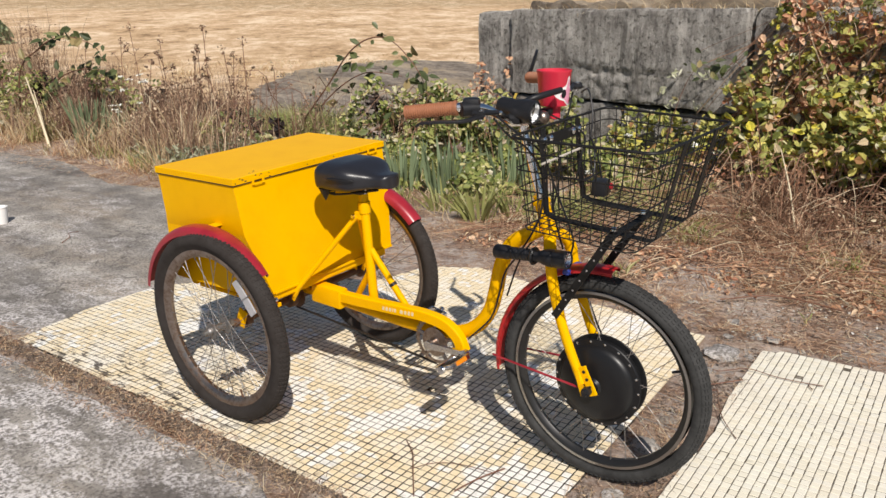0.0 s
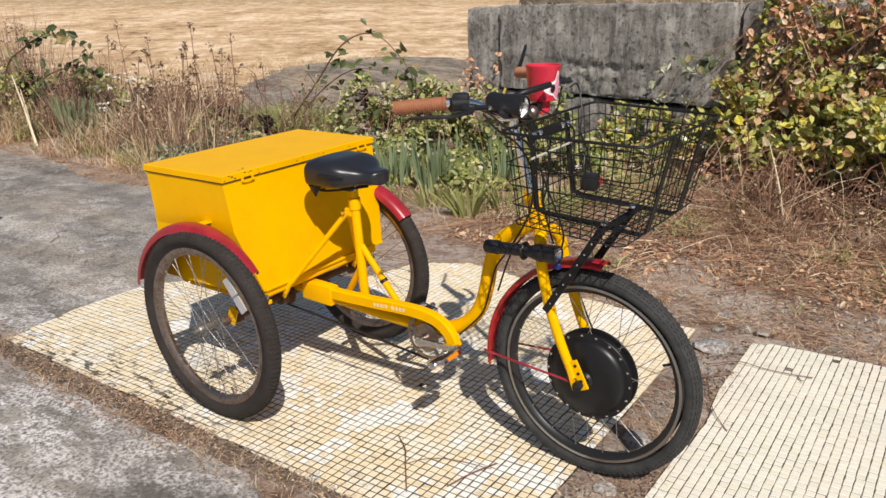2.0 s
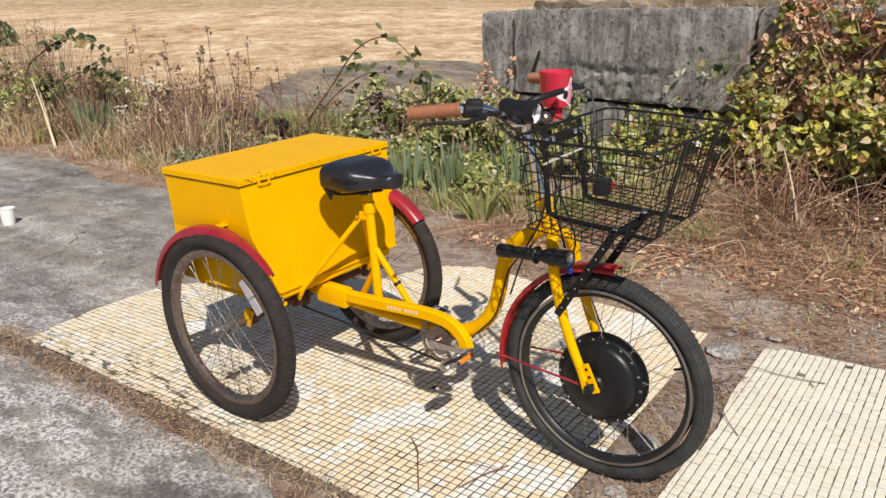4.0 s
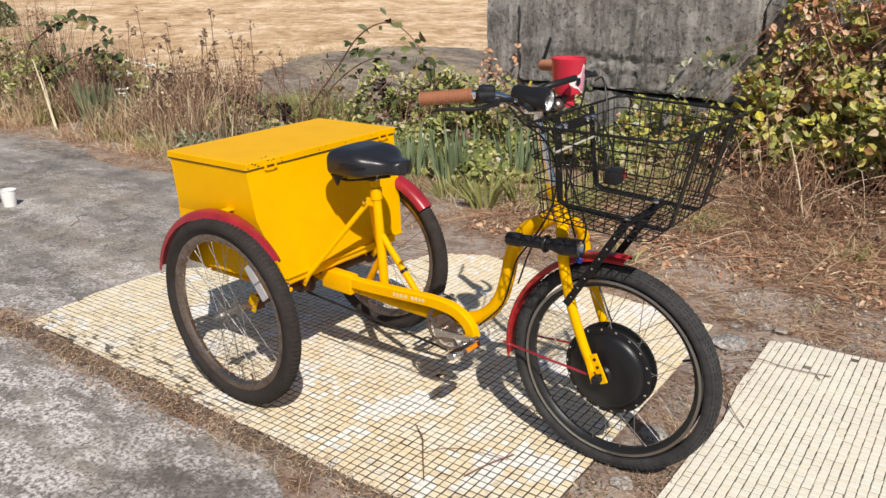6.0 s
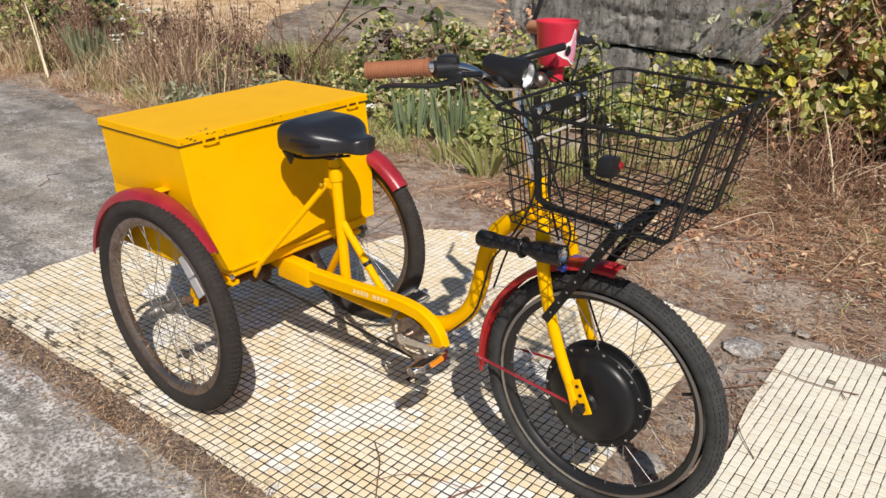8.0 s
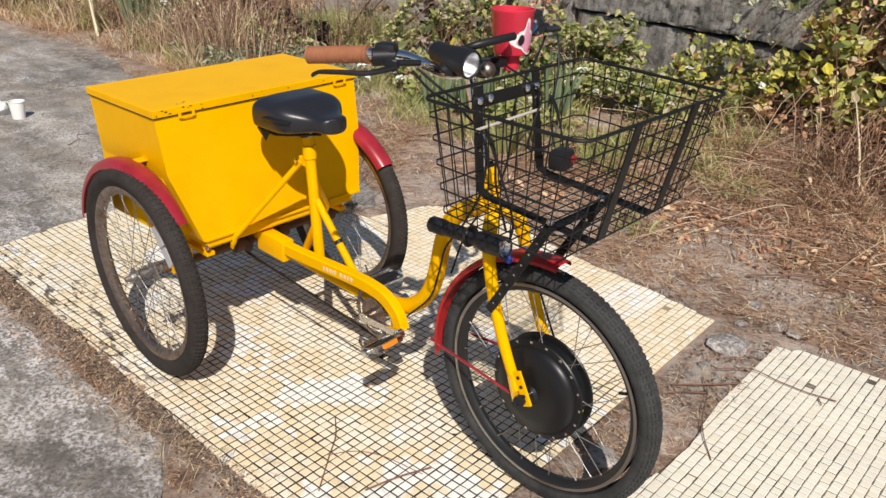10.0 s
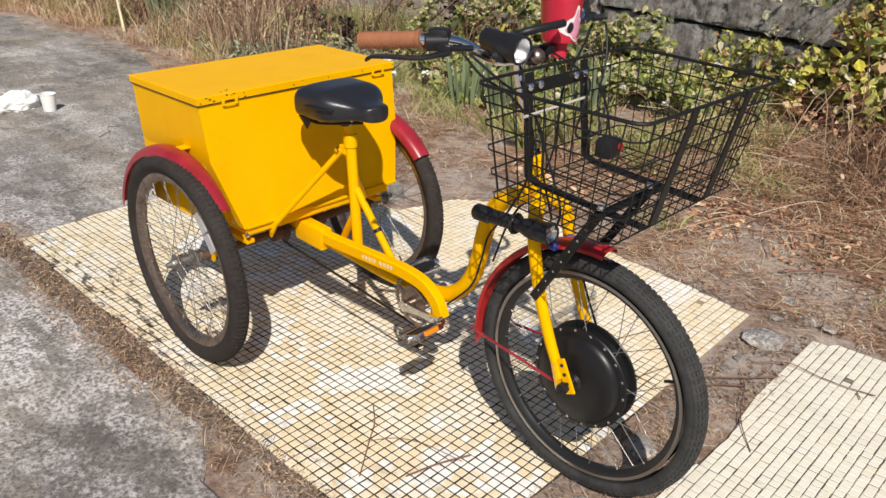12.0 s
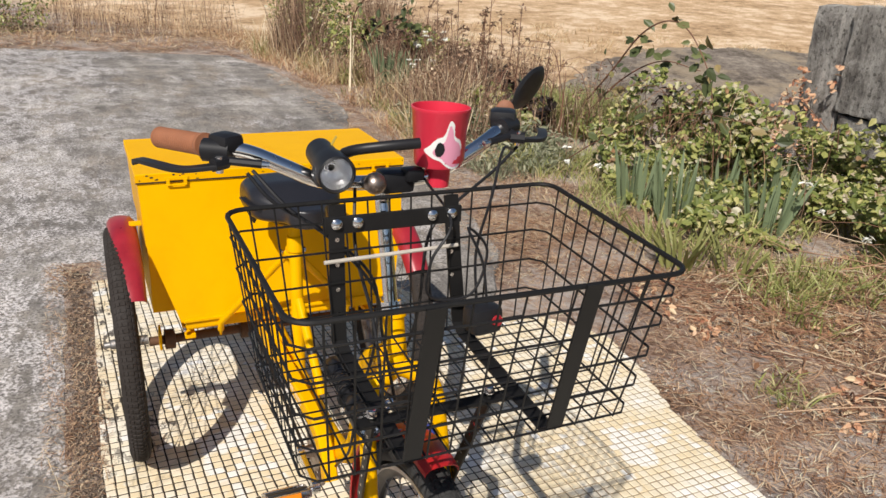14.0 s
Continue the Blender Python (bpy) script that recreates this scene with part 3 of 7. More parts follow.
# the wall runs along a line turned by about 14 degrees
WALL = pose(-0.63, 3.8, 0, 0, 0, -13.65)
wall = tagged(rough_block("wall_north", 2.10, 0.42, 0.66, WALL @ pose(-1.14, 0.0, 0.475), None, 1.0, 0.009, 0.024, 0.034), "weathered grey concrete retaining wall with a broken lower edge", "wall", kind="structure")
WI = wall.matrix_basis.inverted()
for s0, length, z0, h, back, seed in ((-1.12, 1.10, -0.12, 0.575, 0.03, 3.0), (0.0, 0.96, -0.12, 0.57, 0.035, 5.0), (0.985, 2.6, -0.12, 1.255, 0.05, 7.0), (3.60, 2.8, -0.12, 1.25, 0.02, 11.0)):
    rough_block("wall_block", length, 0.40, h, WI @ WALL @ pose(s0, back, z0), wall, seed, 0.014, 0.04)
rough_block("wall_block", 0.42, 0.45, 1.22, WI @ WALL @ pose(-1.57, 0.03, -0.1), wall, 15.0, 0.010)
cap = rough_block("soil_cap", 5.6, 0.30, 0.075, WI @ WALL @ pose(-1.05, 0.12, 1.112), wall, 21.0, 0.034, 0.045)
cap.data.materials.clear()
cap.data.materials.append(M_PAD)


# ---- the cargo tricycle; x runs forward from the rear axle, y to its left ----
TRIKE = pose(0, 0.014, 0.0, 1.2, 0, 0)
trike = thing("cargo_tricycle", TRIKE, "yellow electric cargo tricycle with black wire basket, parked on mosaic tile", "tricycle")


def tyre_mesh(r, w, knobs, seg=96, bead=None):
    """A tyre about the y axis with a rounded casing and a tread."""
    prof = []
    rc = w * 0.5
    for i in range(15):
        a = math.radians(-35 + 250 * i / 14)
        prof.append((r - rc + rc * math.sin(a) * (1.0 if math.sin(a) > 0 else 0.8), rc * math.cos(a)))
    if bead:
        prof = [(bead, 0.0135)] + prof + [(bead, -0.0135)]
    bm = lathe(prof, seg, closed=True)
    cut = bmesh.new()
    n, rows = knobs
    for i in range(n):
        a0 = 2 * math.pi * i / n
        for k, row in enumerate(rows):
            off, size, high = row
            a = a0 + (math.pi / n if k % 2 else 0)
            tilt = off / rc
            ry = math.sqrt(max(0.0, 1 - tilt * tilt))
            rr = r - rc + rc * ry
            m = Matrix.Rotation(-a, 4, "Y") @ Matrix.Translation((rr, off, 0)) @ Matrix.Rotation(math.asin(max(-1, min(1, tilt))), 4, "Z")
            hw, hl = size
            vs = []
            for dx, s in ((-0.002, 1.15), (high, 0.85)):
                for sy, sz in ((-1, -1), (1, -1), (1, 1), (-1, 1)):
                    vs.append(cut.verts.new(m @ Vector((dx, sy * hw * s, sz * hl * s))))
            cut.faces.new(vs[4:])
            for q in range(4):
                cut.faces.new((vs[q], vs[(q + 1) % 4], vs[4 + (q + 1) % 4], vs[4 + q]))
    bmesh.ops.recalc_face_normals(cut, faces=cut.faces)
    return join(bm, cut)


def rim_mesh(r, w, depth):
    """A box-section rim of outer radius r."""
    return lathe([(r, w * 0.5), (r - depth * 0.35, w * 0.5), (r - depth * 0.7, w * 0.36), (r - depth, w * 0.14), (r - depth, -w * 0.14), (r - depth * 0.7, -w * 0.36),
                  (r - depth * 0.35, -w * 0.5), (r, -w * 0.5), (r - 0.004, -w * 0.4), (r - 0.004, w * 0.4)], 96, closed=True)


M_SPOKE = chrome("dull_spoke_steel", (0.34, 0.33, 0.32), 0.52, 0.12)
SPOKE = unit_rod("spoke", 0.00098, M_SPOKE)
NIPPLE = unit_rod("nipple", 0.0022, M_SPOKE)


def lace(wheel, count, flange_r, flange_y, rim_r, cross):
    for i in range(count):
        side = 1 if i % 2 else -1
        a = 2 * math.pi * i / count
        turn = cross * (1 if (i // 2) % 2 else -1)
        f = a + turn
        hub = (flange_r * math.cos(f), side * flange_y, flange_r * math.sin(f))
        rim = (rim_r * math.cos(a), side * 0.004, rim_r * math.sin(a))
        shared("spoke", SPOKE, wheel, along(hub, rim))
        tip = Vector(rim).lerp(Vector(hub), 0.05)
        shared("nipple", NIPPLE, wheel, along(tip, rim))


TYRE_R = 0.2955
REAR_KNOBS = (120, [(0.0, (0.0055, 0.0048), 0.0014), (0.0095, (0.0032, 0.0046), 0.0014), (-0.0095, (0.0032, 0.0046), 0.0014), (0.0170, (0.0028, 0.0050), 0.0013), (-0.0170, (0.0028, 0.0050), 0.0013)])
FRONT_KNOBS = (116, [(0.0, (0.0042, 0.0046), 0.0018), (0.0085, (0.0032, 0.0048), 0.0018), (-0.0085, (0.0032, 0.0048), 0.0018), (0.0155, (0.0026, 0.0050), 0.0018), (-0.0155, (0.0026, 0.0050), 0.0018), (0.0212, (0.0018, 0.0052), 0.0016), (-0.0212, (0.0018, 0.0052), 0.0016)])


def rear_wheel(m):
    w = part("rear_wheel", rim_mesh(0.2465, 0.030, 0.024), M_RIM, trike, "rear wheel with tarnished steel rim", m, True)
    part("tyre", tyre_mesh(TYRE_R, 0.050, REAR_KNOBS, bead=0.2435), M_TYRE, w, "worn grey-black tyre", smooth=True)
    hub = lathe([(0.0, -0.054), (0.007, -0.053), (0.008, -0.040), (0.011, -0.038), (0.013, -0.032), (0.013, -0.027), (0.024, -0.026), (0.024, -0.024), (0.012, -0.021), (0.012, 0.021), (0.024, 0.024), (0.024, 0.026), (0.013, 0.027), (0.012, 0.05), (0.0, 0.05)], 28)
    part("hub", hub, M_SPOKE, w, smooth=True)
    lace(w, 36, 0.0225, 0.025, 0.2245, 1.35)
    part("valve", tube([(0.223, 0.002, 0.0), (0.198, 0.002, 0.0)], 0.0030, 8), M_RUST, w, at=Matrix.Rotation(0.9, 4, "Y"))
    return w


HUB_R, HUB_L = Vector((-0.013, -0.354, 0.297)), Vector((-0.019, 0.350, 0.297))
rear_wheel(TRIKE.inverted() @ pose(*HUB_R, 2.2, 20, 0))
rear_wheel(TRIKE.inverted() @ pose(*HUB_L, 1.2, 71, 180))


def fender(name, centre, r, a0, a1, w, drop, material, label, flare=0.0):
    """A rolled mudguard: an arched section along an arc in the x-z plane."""
    bm = bmesh.new()
    outer, inner, n = [], [], 40
    sect = [(-0.5, -1.0), (-0.48, -0.55), (-0.36, -0.18), (-0.18, -0.03), (0, 0.0), (0.18, -0.03), (0.36, -0.18), (0.48, -0.55), (0.5, -1.0)]
    for i in range(n + 1):
        a = radians(a0 + (a1 - a0) * i / n)
        taper = 1.0 - 0.12 * (abs(i / n - 0.5) * 2) ** 4
        for rows, inset in ((outer, 0.0), (inner, 0.0016)):
            row = []
            for u, v in sect:
                rr = r + v * drop - inset + flare * abs(i / n - 0.5)
                row.append(bm.verts.new((centre[0] + rr * math.cos(a), centre[1] + u * (w - 2 * inset) * taper, centre[2] + rr * math.sin(a))))
            rows.append(row)
    m = len(sect)
    for i in range(n):
        for j in range(m - 1):
            bm.faces.new((outer[i][j], outer[i][j + 1], outer[i + 1][j + 1], outer[i + 1][j]))
            bm.faces.new((inner[i][j], inner[i + 1][j], inner[i + 1][j + 1], inner[i][j + 1]))
        for j in (0, m - 1):
            bm.faces.new((outer[i][j], outer[i + 1][j], inner[i + 1][j], inner[i][j]))
    for i in (0, n):
        for j in range(m - 1):
            bm.faces.new((outer[i][j], inner[i][j], inner[i][j + 1], outer[i][j + 1]))
    bmesh.ops.recalc_face_normals(bm, faces=bm.faces)
    return part(name, bm, material, trike, label, smooth=True)


fender("rear_fender", (-0.042, -0.345, 0.297), 0.317, 41, 164, 0.066, 0.026, M_RED, "faded dull red steel fender")
fender("rear_fender", (-0.032, 0.338, 0.290), 0.316, 41, 160, 0.066, 0.026, M_RED, "faded dull red steel fender")
for side, x in ((-1, 0.0), (1, -0.02)):
    part("fender_bracket", slab(0.03, 0.05, 0.004, 0.001, (x - 0.03, side * 0.305, 0.610)), M_YELLOW, trike)


def sheet_box(levels):
    """A box body through rectangles (z, (x0, x1, y0, y1)), low to high."""
    bm = bmesh.new()
    rows = []
    steps = [(a, b, k / 4) for a, b in zip(levels, levels[1:]) for k in range(4)] + [(levels[-1], levels[-1], 0)]
    for (za, ra), (zb, rb), t in steps:
        x0, x1, y0, y1 = (a + (b - a) * t for a, b in zip(ra, rb))
        z = za + (zb - za) * t
        row = []
        for (ax, ay), (bx, by), n in (((x0, y0), (x1, y0), 6), ((x1, y0), (x1, y1), 10), ((x1, y1), (x0, y1), 6), ((x0, y1), (x0, y0), 10)):
            for i in range(n):
                f = i / n
                px, py = ax + (bx - ax) * f, ay + (by - ay) * f
                dent = 0.0022 * noise.noise(Vector((px * 9, py * 9, z * 9))) * math.sin(math.pi * f)
                cx, cy = (x0 + x1) / 2, (y0 + y1) / 2
                d = Vector((px - cx, py - cy)).normalized() * dent
                row.append(bm.verts.new((px + d.x, py + d.y, z)))
        rows.append(row)
    m = len(rows[0])
    for a, b in zip(rows, rows[1:]):
        for i in range(m):
            bm.faces.new((a[i], a[(i + 1) % m], b[(i + 1) % m], b[i]))
    bm.faces.new(rows[0][::-1])
    bm.faces.new(rows[-1])
    corners = [e for e in bm.edges if abs(e.verts[0].co.z - e.verts[1].co.z) > 0.01 and len(e.link_faces) == 2 and e.calc_face_angle(0) > 1.2]
    bmesh.ops.bevel(bm, geom=corners, offset=0.004, segments=2, affect="EDGES")
    bmesh.ops.recalc_face_normals(bm, faces=bm.faces)
    return bm


BOX_TOP = (-0.290, 0.061, -0.308, 0.336)
BOX_MID = (-0.284, 0.080, -0.302, 0.332)
BOX_LOW = (-0.284, 0.108, -0.240, 0.303)
box = part("cargo_box", sheet_box([(0.396, BOX_LOW), (0.590, BOX_MID), (0.742, BOX_TOP)]), M_YELLOW, trike, "yellow sheet-steel cargo box with a flat hinged lid", smooth=True)
M_CHIP_SHADE = plain("chip_and_seam_dark", (0.022, 0.014, 0.010), 0.8, 0.0, 0.3, 80.0)
lid = bmesh.new()
loops = [[lid.verts.new((-0.1145 + sx * (0.1815 - i), 0.014 + sy * (0.326 - i), z)) for sx, sy in ((-1, -1), (1, -1), (1, 1), (-1, 1))]
         for i, z in ((0.004, 0.750), (0.004, 0.737), (0.0, 0.737), (0.0, 0.7545), (0.0015, 0.756))]
for a, b in zip(loops, loops[1:]):
    for k in range(4):
        lid.faces.new((a[k], a[(k + 1) % 4], b[(k + 1) % 4], b[k]))
lid.faces.new(loops[0][::-1])
lid.faces.new(loops[-1])
bmesh.ops.recalc_face_normals(lid, faces=lid.faces)
lid = part("lid", lid, M_YELLOW, box, "yellow lid, chipped along its edge", smooth=True)
# near-black strip stands for the shade in the lid joint
part("shadow_gap", slab(0.3615, 0.6505, 0.0030, 0.0, (-0.1145, 0.014, 0.7352)), M_CHIP_SHADE, box, "dark strip put in for the shade of the seam under the lid")
for k in range(16):
    g = np.random.default_rng(900 + k)
    y, w = g.uniform(-0.303, -0.17) if k < 11 else g.uniform(-0.1, 0.34), g.uniform(0.002, 0.007)
    part("rust_chip", slab(0.0010, w, g.uniform(0.0015, 0.004), 0.0, (0.0672, y, g.uniform(0.739, 0.7535))), M_CHIP_SHADE, lid)
for k in range(3):
    g = np.random.default_rng(930 + k)
    part("rust_chip", slab(g.uniform(0.003, 0.007), g.uniform(0.002, 0.005), 0.0008, 0.0, pose(g.uniform(0.03, 0.058), g.uniform(-0.29, -0.2), 0.7562, 0, 0, 40 * k)), M_CHIP_SHADE, lid)
for y in (-0.222, 0.275):
    hasp = slab(0.003, 0.052, 0.008, 0.001, (0.0685, y, 0.743))
    slab(0.004, 0.008, 0.014, 0.001, (0.0695, y - 0.019, 0.734), hasp)
    slab(0.004, 0.008, 0.014, 0.001, (0.0695, y + 0.019, 0.734), hasp)
    tube([(0.0715, y - 0.022, 0.728), (0.0715, y + 0.022, 0.728)], 0.0018, 8, bm=hasp)
    part("hasp", hasp, M_YELLOW, box, "yellow painted hasp with bare metal edges")
# the rolled edge along the front and the tray below
part("front_lip", slab(0.008, 0.536, 0.008, 0.002, (0.111, 0.0325, 0.399)), M_YELLOW, box)
tray = bmesh.new()
slab(0.385, 0.50, 0.020, 0.004, (-0.090, 0.025, 0.380), tray)
slab(0.020, 0.50, 0.018, 0.003, (0.098, 0.020, 0.384), tray)
slab(0.026, 0.54, 0.030, 0.003, (-0.27, 0.025, 0.372), tray)
tray = part("tray", tray, M_YELLOW, box, "yellow steel tray under the box")
# upright wheel panel behind the cut corner, with worn reflective tape
panel = bmesh.new()
slab(0.335, 0.004, 0.195, 0.001, (-0.128, -0.2945, 0.497), panel)
slab(0.004, 0.062, 0.195, 0.001, (0.038, -0.266, 0.497), panel)
part("wheel_panel", panel, M_YELLOW, box, "yellow steel panel beside the wheel")
part("spoke_reflector", slab(0.030, 0.006, 0.112, 0.0025, pose(0.130, -0.366, 0.432, 0, -37, 0)), M_GREY, trike, "pale grey spoke reflector")
part("bolt", lathe([(0.0, -0.006), (0.007, -0.006), (0.007, 0), (0.0, 0)], 8, at=(0.108, -0.232, 0.378)), M_STEEL, box)

# axle, differential and brackets under the box
axle = tube([(-0.014, -0.31, 0.297), (-0.014, 0.31, 0.297)], 0.012, 14)
for y in (-0.26, -0.07, 0.09, 0.27):
    lathe([(0.012, y - 0.014), (0.026, y - 0.012), (0.026, y + 0.012), (0.012, y + 0.014)], 20, at=(-0.014, 0, 0.297), bm=axle)
axle = part("rear_axle", axle, M_RUST, trike, "greasy steel rear axle with bearings", smooth=True)
part("sprocket", lathe([(0.02, -0.0015), (0.042, -0.0015), (0.042, 0.0015), (0.02, 0.0015)], 22, at=(-0.027, -0.034, 0.297)), M_RUST, axle)
for y in (-0.22, 0.24):
    part("axle_bracket", slab(0.05, 0.008, 0.085, 0.002, (-0.03, y, 0.338)), M_YELLOW, trike, "yellow axle bracket")
    part("cradle_rail", slab(0.36, 0.025, 0.012, 0.002, (-0.08, y, 0.352)), M_YELLOW, trike)
part("axle_bracket", slab(0.034, 0.006, 0.060, 0.002, pose(0.002, -0.284, 0.312, 0, 22, 0)), M_YELLOW, trike)

# main tube: low beam from the axle, up through the gooseneck to the head
main = tube([(-0.06, 0.0, 0.322), (0.20, 0.0, 0.305), (0.45, 0.0, 0.292), (0.60, 0.0, 0.303), (0.672, 0.0, 0.338), (0.716, 0.0, 0.393), (0.737, 0.0, 0.455), (0.750, 0.0, 0.515), (0.764, 0.0, 0.558), (0.784, 0.0, 0.594), (0.812, 0.0, 0.620), (0.844, 0.0, 0.637), (0.880, 0.0, 0.662)], 0.0205, 18, smooth_n=6)
spine = part("main_frame", main, M_YELLOW, trike, "yellow step-through frame tube", smooth=True)
part("seat_tube", tube([(0.290, 0.0, 0.300), (0.2705, 0.0, 0.672)], 0.0145, 14), M_YELLOW, spine, smooth=True)
part("seat_lug", lathe([(0.016, 0.0), (0.0185, 0.002), (0.0185, 0.035), (0.016, 0.037)], 18, "Z", pose(0.2735, 0, 0.612, 0, -3, 0)), M_YELLOW, spine, smooth=True)
part("seat_pillar", tube([(0.274, 0.0, 0.63), (0.270, 0.0, 0.725)], 0.0115, 14), M_CHROME, spine, smooth=True)
part("brace", tube([(0.287, 0.002, 0.500), (0.300, 0.004, 0.480), (0.415, 0.018, 0.318)], 0.0105, 12), M_YELLOW, spine, smooth=True)
part("brace_band", tube([(0.356, 0.0112, 0.4013), (0.362, 0.0119, 0.393)], 0.0122, 12), M_BLACK, spine, smooth=True)
part("lower_stay", tube([(0.287, 0.0, 0.440), (0.205, 0.02, 0.330)], 0.0105, 12), M_YELLOW, spine, smooth=True)
for y in (-0.147, 0.175):
    stay = tube([(0.252, math.copysign(0.012, y), 0.603), (0.235, math.copysign(0.016, y), 0.585), (0.112, y, 0.386), (0.094, y, 0.358)], 0.0085, 10)
    slab(0.014, 0.006, 0.034, 0.002, pose(0.094, y, 0.357, 0, 30, 0), stay)
    part("seat_stay", stay, M_YELLOW, spine, smooth=True)
part("clamp_bolt", lathe([(0.0, -0.03), (0.006, -0.03), (0.006, -0.024), (0.0035, -0.024), (0.0035, 0.024), (0.006, 0.024), (0.006, 0.03), (0.0, 0.03)], 8, at=(0.247, 0.0, 0.604)), M_STEEL, spine)
part("clamp_ear", slab(0.026, 0.032, 0.026, 0.004, (0.256, 0, 0.604)), M_YELLOW, spine)

# chain guard: a channel that hooks down over the chainring
GUARD_Y = -0.034
guard_line = curve([(0.085, GUARD_Y, 0.345), (0.20, GUARD_Y, 0.3385), (0.34, GUARD_Y, 0.342), (0.46, GUARD_Y, 0.347), (0.535, GUARD_Y, 0.346), (0.592, GUARD_Y, 0.335), (0.632, GUARD_Y, 0.306), (0.650, GUARD_Y, 0.268)], 6)
guard = bmesh.new()
sweep(guard, guard_line, [(-0.010, 0.0165), (-0.0135, 0.0125), (-0.0135, -0.015), (-0.0115, -0.015), (-0.0115, 0.010), (0.0115, 0.010), (0.0115, -0.015), (0.0135, -0.015), (0.0135, 0.0125), (0.010, 0.0165)])
bmesh.ops.recalc_face_normals(guard, faces=guard.faces)
guard = part("chain_guard", guard, M_YELLOW, spine, "yellow chain guard with small white lettering", smooth=True)
gear_case = bmesh.new()
slab(0.125, 0.040, 0.062, 0.006, pose(0.128, GUARD_Y + 0.002, 0.330, 0, 2, 0), gear_case)
part("gear_case", gear_case, M_YELLOW, spine, "yellow folded-steel casing", smooth=True)
strip = bmesh.new()
x = 0.362
for k, wd in enumerate((0.010, 0.011, 0.011, 0.004, 0.009, None, 0.014, 0.011, 0.011, 0.010)):
    if wd is None:
        x += 0.010
        continue
    z = 0.341 + (x - 0.36) * 0.05
    slab(wd * 0.72, 0.0010, 0.011, 0.0, pose(x + wd / 2, GUARD_Y - 0.0139, z, 0, 12, 0), strip)
    x += wd + 0.0025
part("lettering", strip, plain("worn_cream_print", (0.74, 0.60, 0.36), 0.6), spine, "worn white lettering bars")

# the shade the chain runs in is put into its dark colour
M_CHAIN = plain("shade_dark_chain", (0.030, 0.024, 0.020), 0.55, 0.5, 0.4, 90.0)
# cranks, chainring, chain, pedals
BB = Vector((0.551, 0.0, 0.274))
ring_bm = lathe([(0.060, -0.0015), (0.069, -0.0015), (0.069, 0.0015), (0.060, 0.0015)], 44, at=BB + Vector((0, GUARD_Y, 0)), closed=True)
for k in range(5):
    a = 2 * math.pi * k / 5 + 0.3
    tube([BB + Vector((0, GUARD_Y, 0)), BB + Vector((0.064 * math.cos(a), GUARD_Y, 0.064 * math.sin(a)))], 0.0055, 6, bm=ring_bm)
for k in range(44):
    a = 2 * math.pi * k / 44
    slab(0.006, 0.002, 0.0045, 0.0, Matrix.Translation(BB + Vector((0, GUARD_Y, 0))) @ Matrix.Rotation(-a, 4, "Y") @ Matrix.Translation((0.071, 0, 0)), ring_bm)
crankset = part("chainring", ring_bm, M_RIM, trike, "dull steel chainring")
part("guard_disc", lathe([(0.016, -0.0012), (0.044, -0.0012), (0.044, 0.0012), (0.016, 0.0012)], 30, at=(BB.x, -0.0395, BB.z), closed=True), M_RIM, crankset)
part("bottom_bracket", lathe([(0.0, -0.06), (0.012, -0.06), (0.014, -0.042), (0.022, -0.036), (0.022, 0.036), (0.014, 0.042), (0.012, 0.06), (0.0, 0.06)], 22, at=BB), M_RIM, trike, smooth=True)
part("crank_axle", tube([BB + Vector((0, -0.072, 0)), BB + Vector((0, 0.072, 0))], 0.008, 10), M_STEEL, crankset, smooth=True)
PED_R = BB + Vector((0.128, -0.072, 0.008))
PED_L = BB + Vector((-0.140, 0.072, -0.010))
for a, b in ((BB + Vector((0, -0.068, 0)), PED_R), (BB + Vector((0, 0.068, 0)), PED_L)):
    crank = bmesh.new()
    sweep(crank, [a, a.lerp(b, 0.5), b], [(-0.005, -0.009), (0.005, -0.009), (0.005, 0.009), (-0.005, 0.009)], up=(0, 0, 1), scales=[1.2, 0.9, 1.0])
    lathe([(0.0, -0.007), (0.013, -0.007), (0.013, 0.007), (0.0, 0.007)], 18, at=b, bm=crank)
    lathe([(0.0, -0.007), (0.015, -0.007), (0.015, 0.007), (0.0, 0.007)], 18, at=a, bm=crank)
    part("crank", crank, M_STEEL, crankset, smooth=True)


def pedal(centre, tilt, side):
    m = Matrix.Translation(centre) @ Matrix.Rotation(tilt, 4, "Y")
    bm = bmesh.new()
    for dx in (-0.034, 0.034):
        slab(0.006, 0.080, 0.015, 0.002, (dx * 0.82, 0, 0), bm)
    for dy in (-0.046, 0.046):
        slab(0.058, 0.006, 0.014, 0.002, (0, dy * 0.86, 0), bm)
    p = part("pedal", bm, M_STEEL, crankset, "steel cage pedal with a black rubber block", m, True)
    part("tread", slab(0.018, 0.080, 0.016, 0.004), M_BLACK, p, "black rubber block", smooth=True)
    for dx in (-0.0405, 0.0405) if side < 0 else ():
        part("reflector", slab(0.006, 0.042, 0.011, 0.001, (dx * 0.80, 0, 0.001)), M_ORANGE, p, "amber pedal reflector")
    part("pedal_axle", tube([(0, -side * 0.060, 0), (0, side * 0.055, 0)], 0.0055, 10), M_CHROME, p, smooth=True)
    part("end_cap", lathe([(0.0, -0.004), (0.010, -0.004), (0.010, 0.004), (0.0, 0.004)], 14, at=(0, side * 0.053, 0)), M_CHROME, p)
    return p


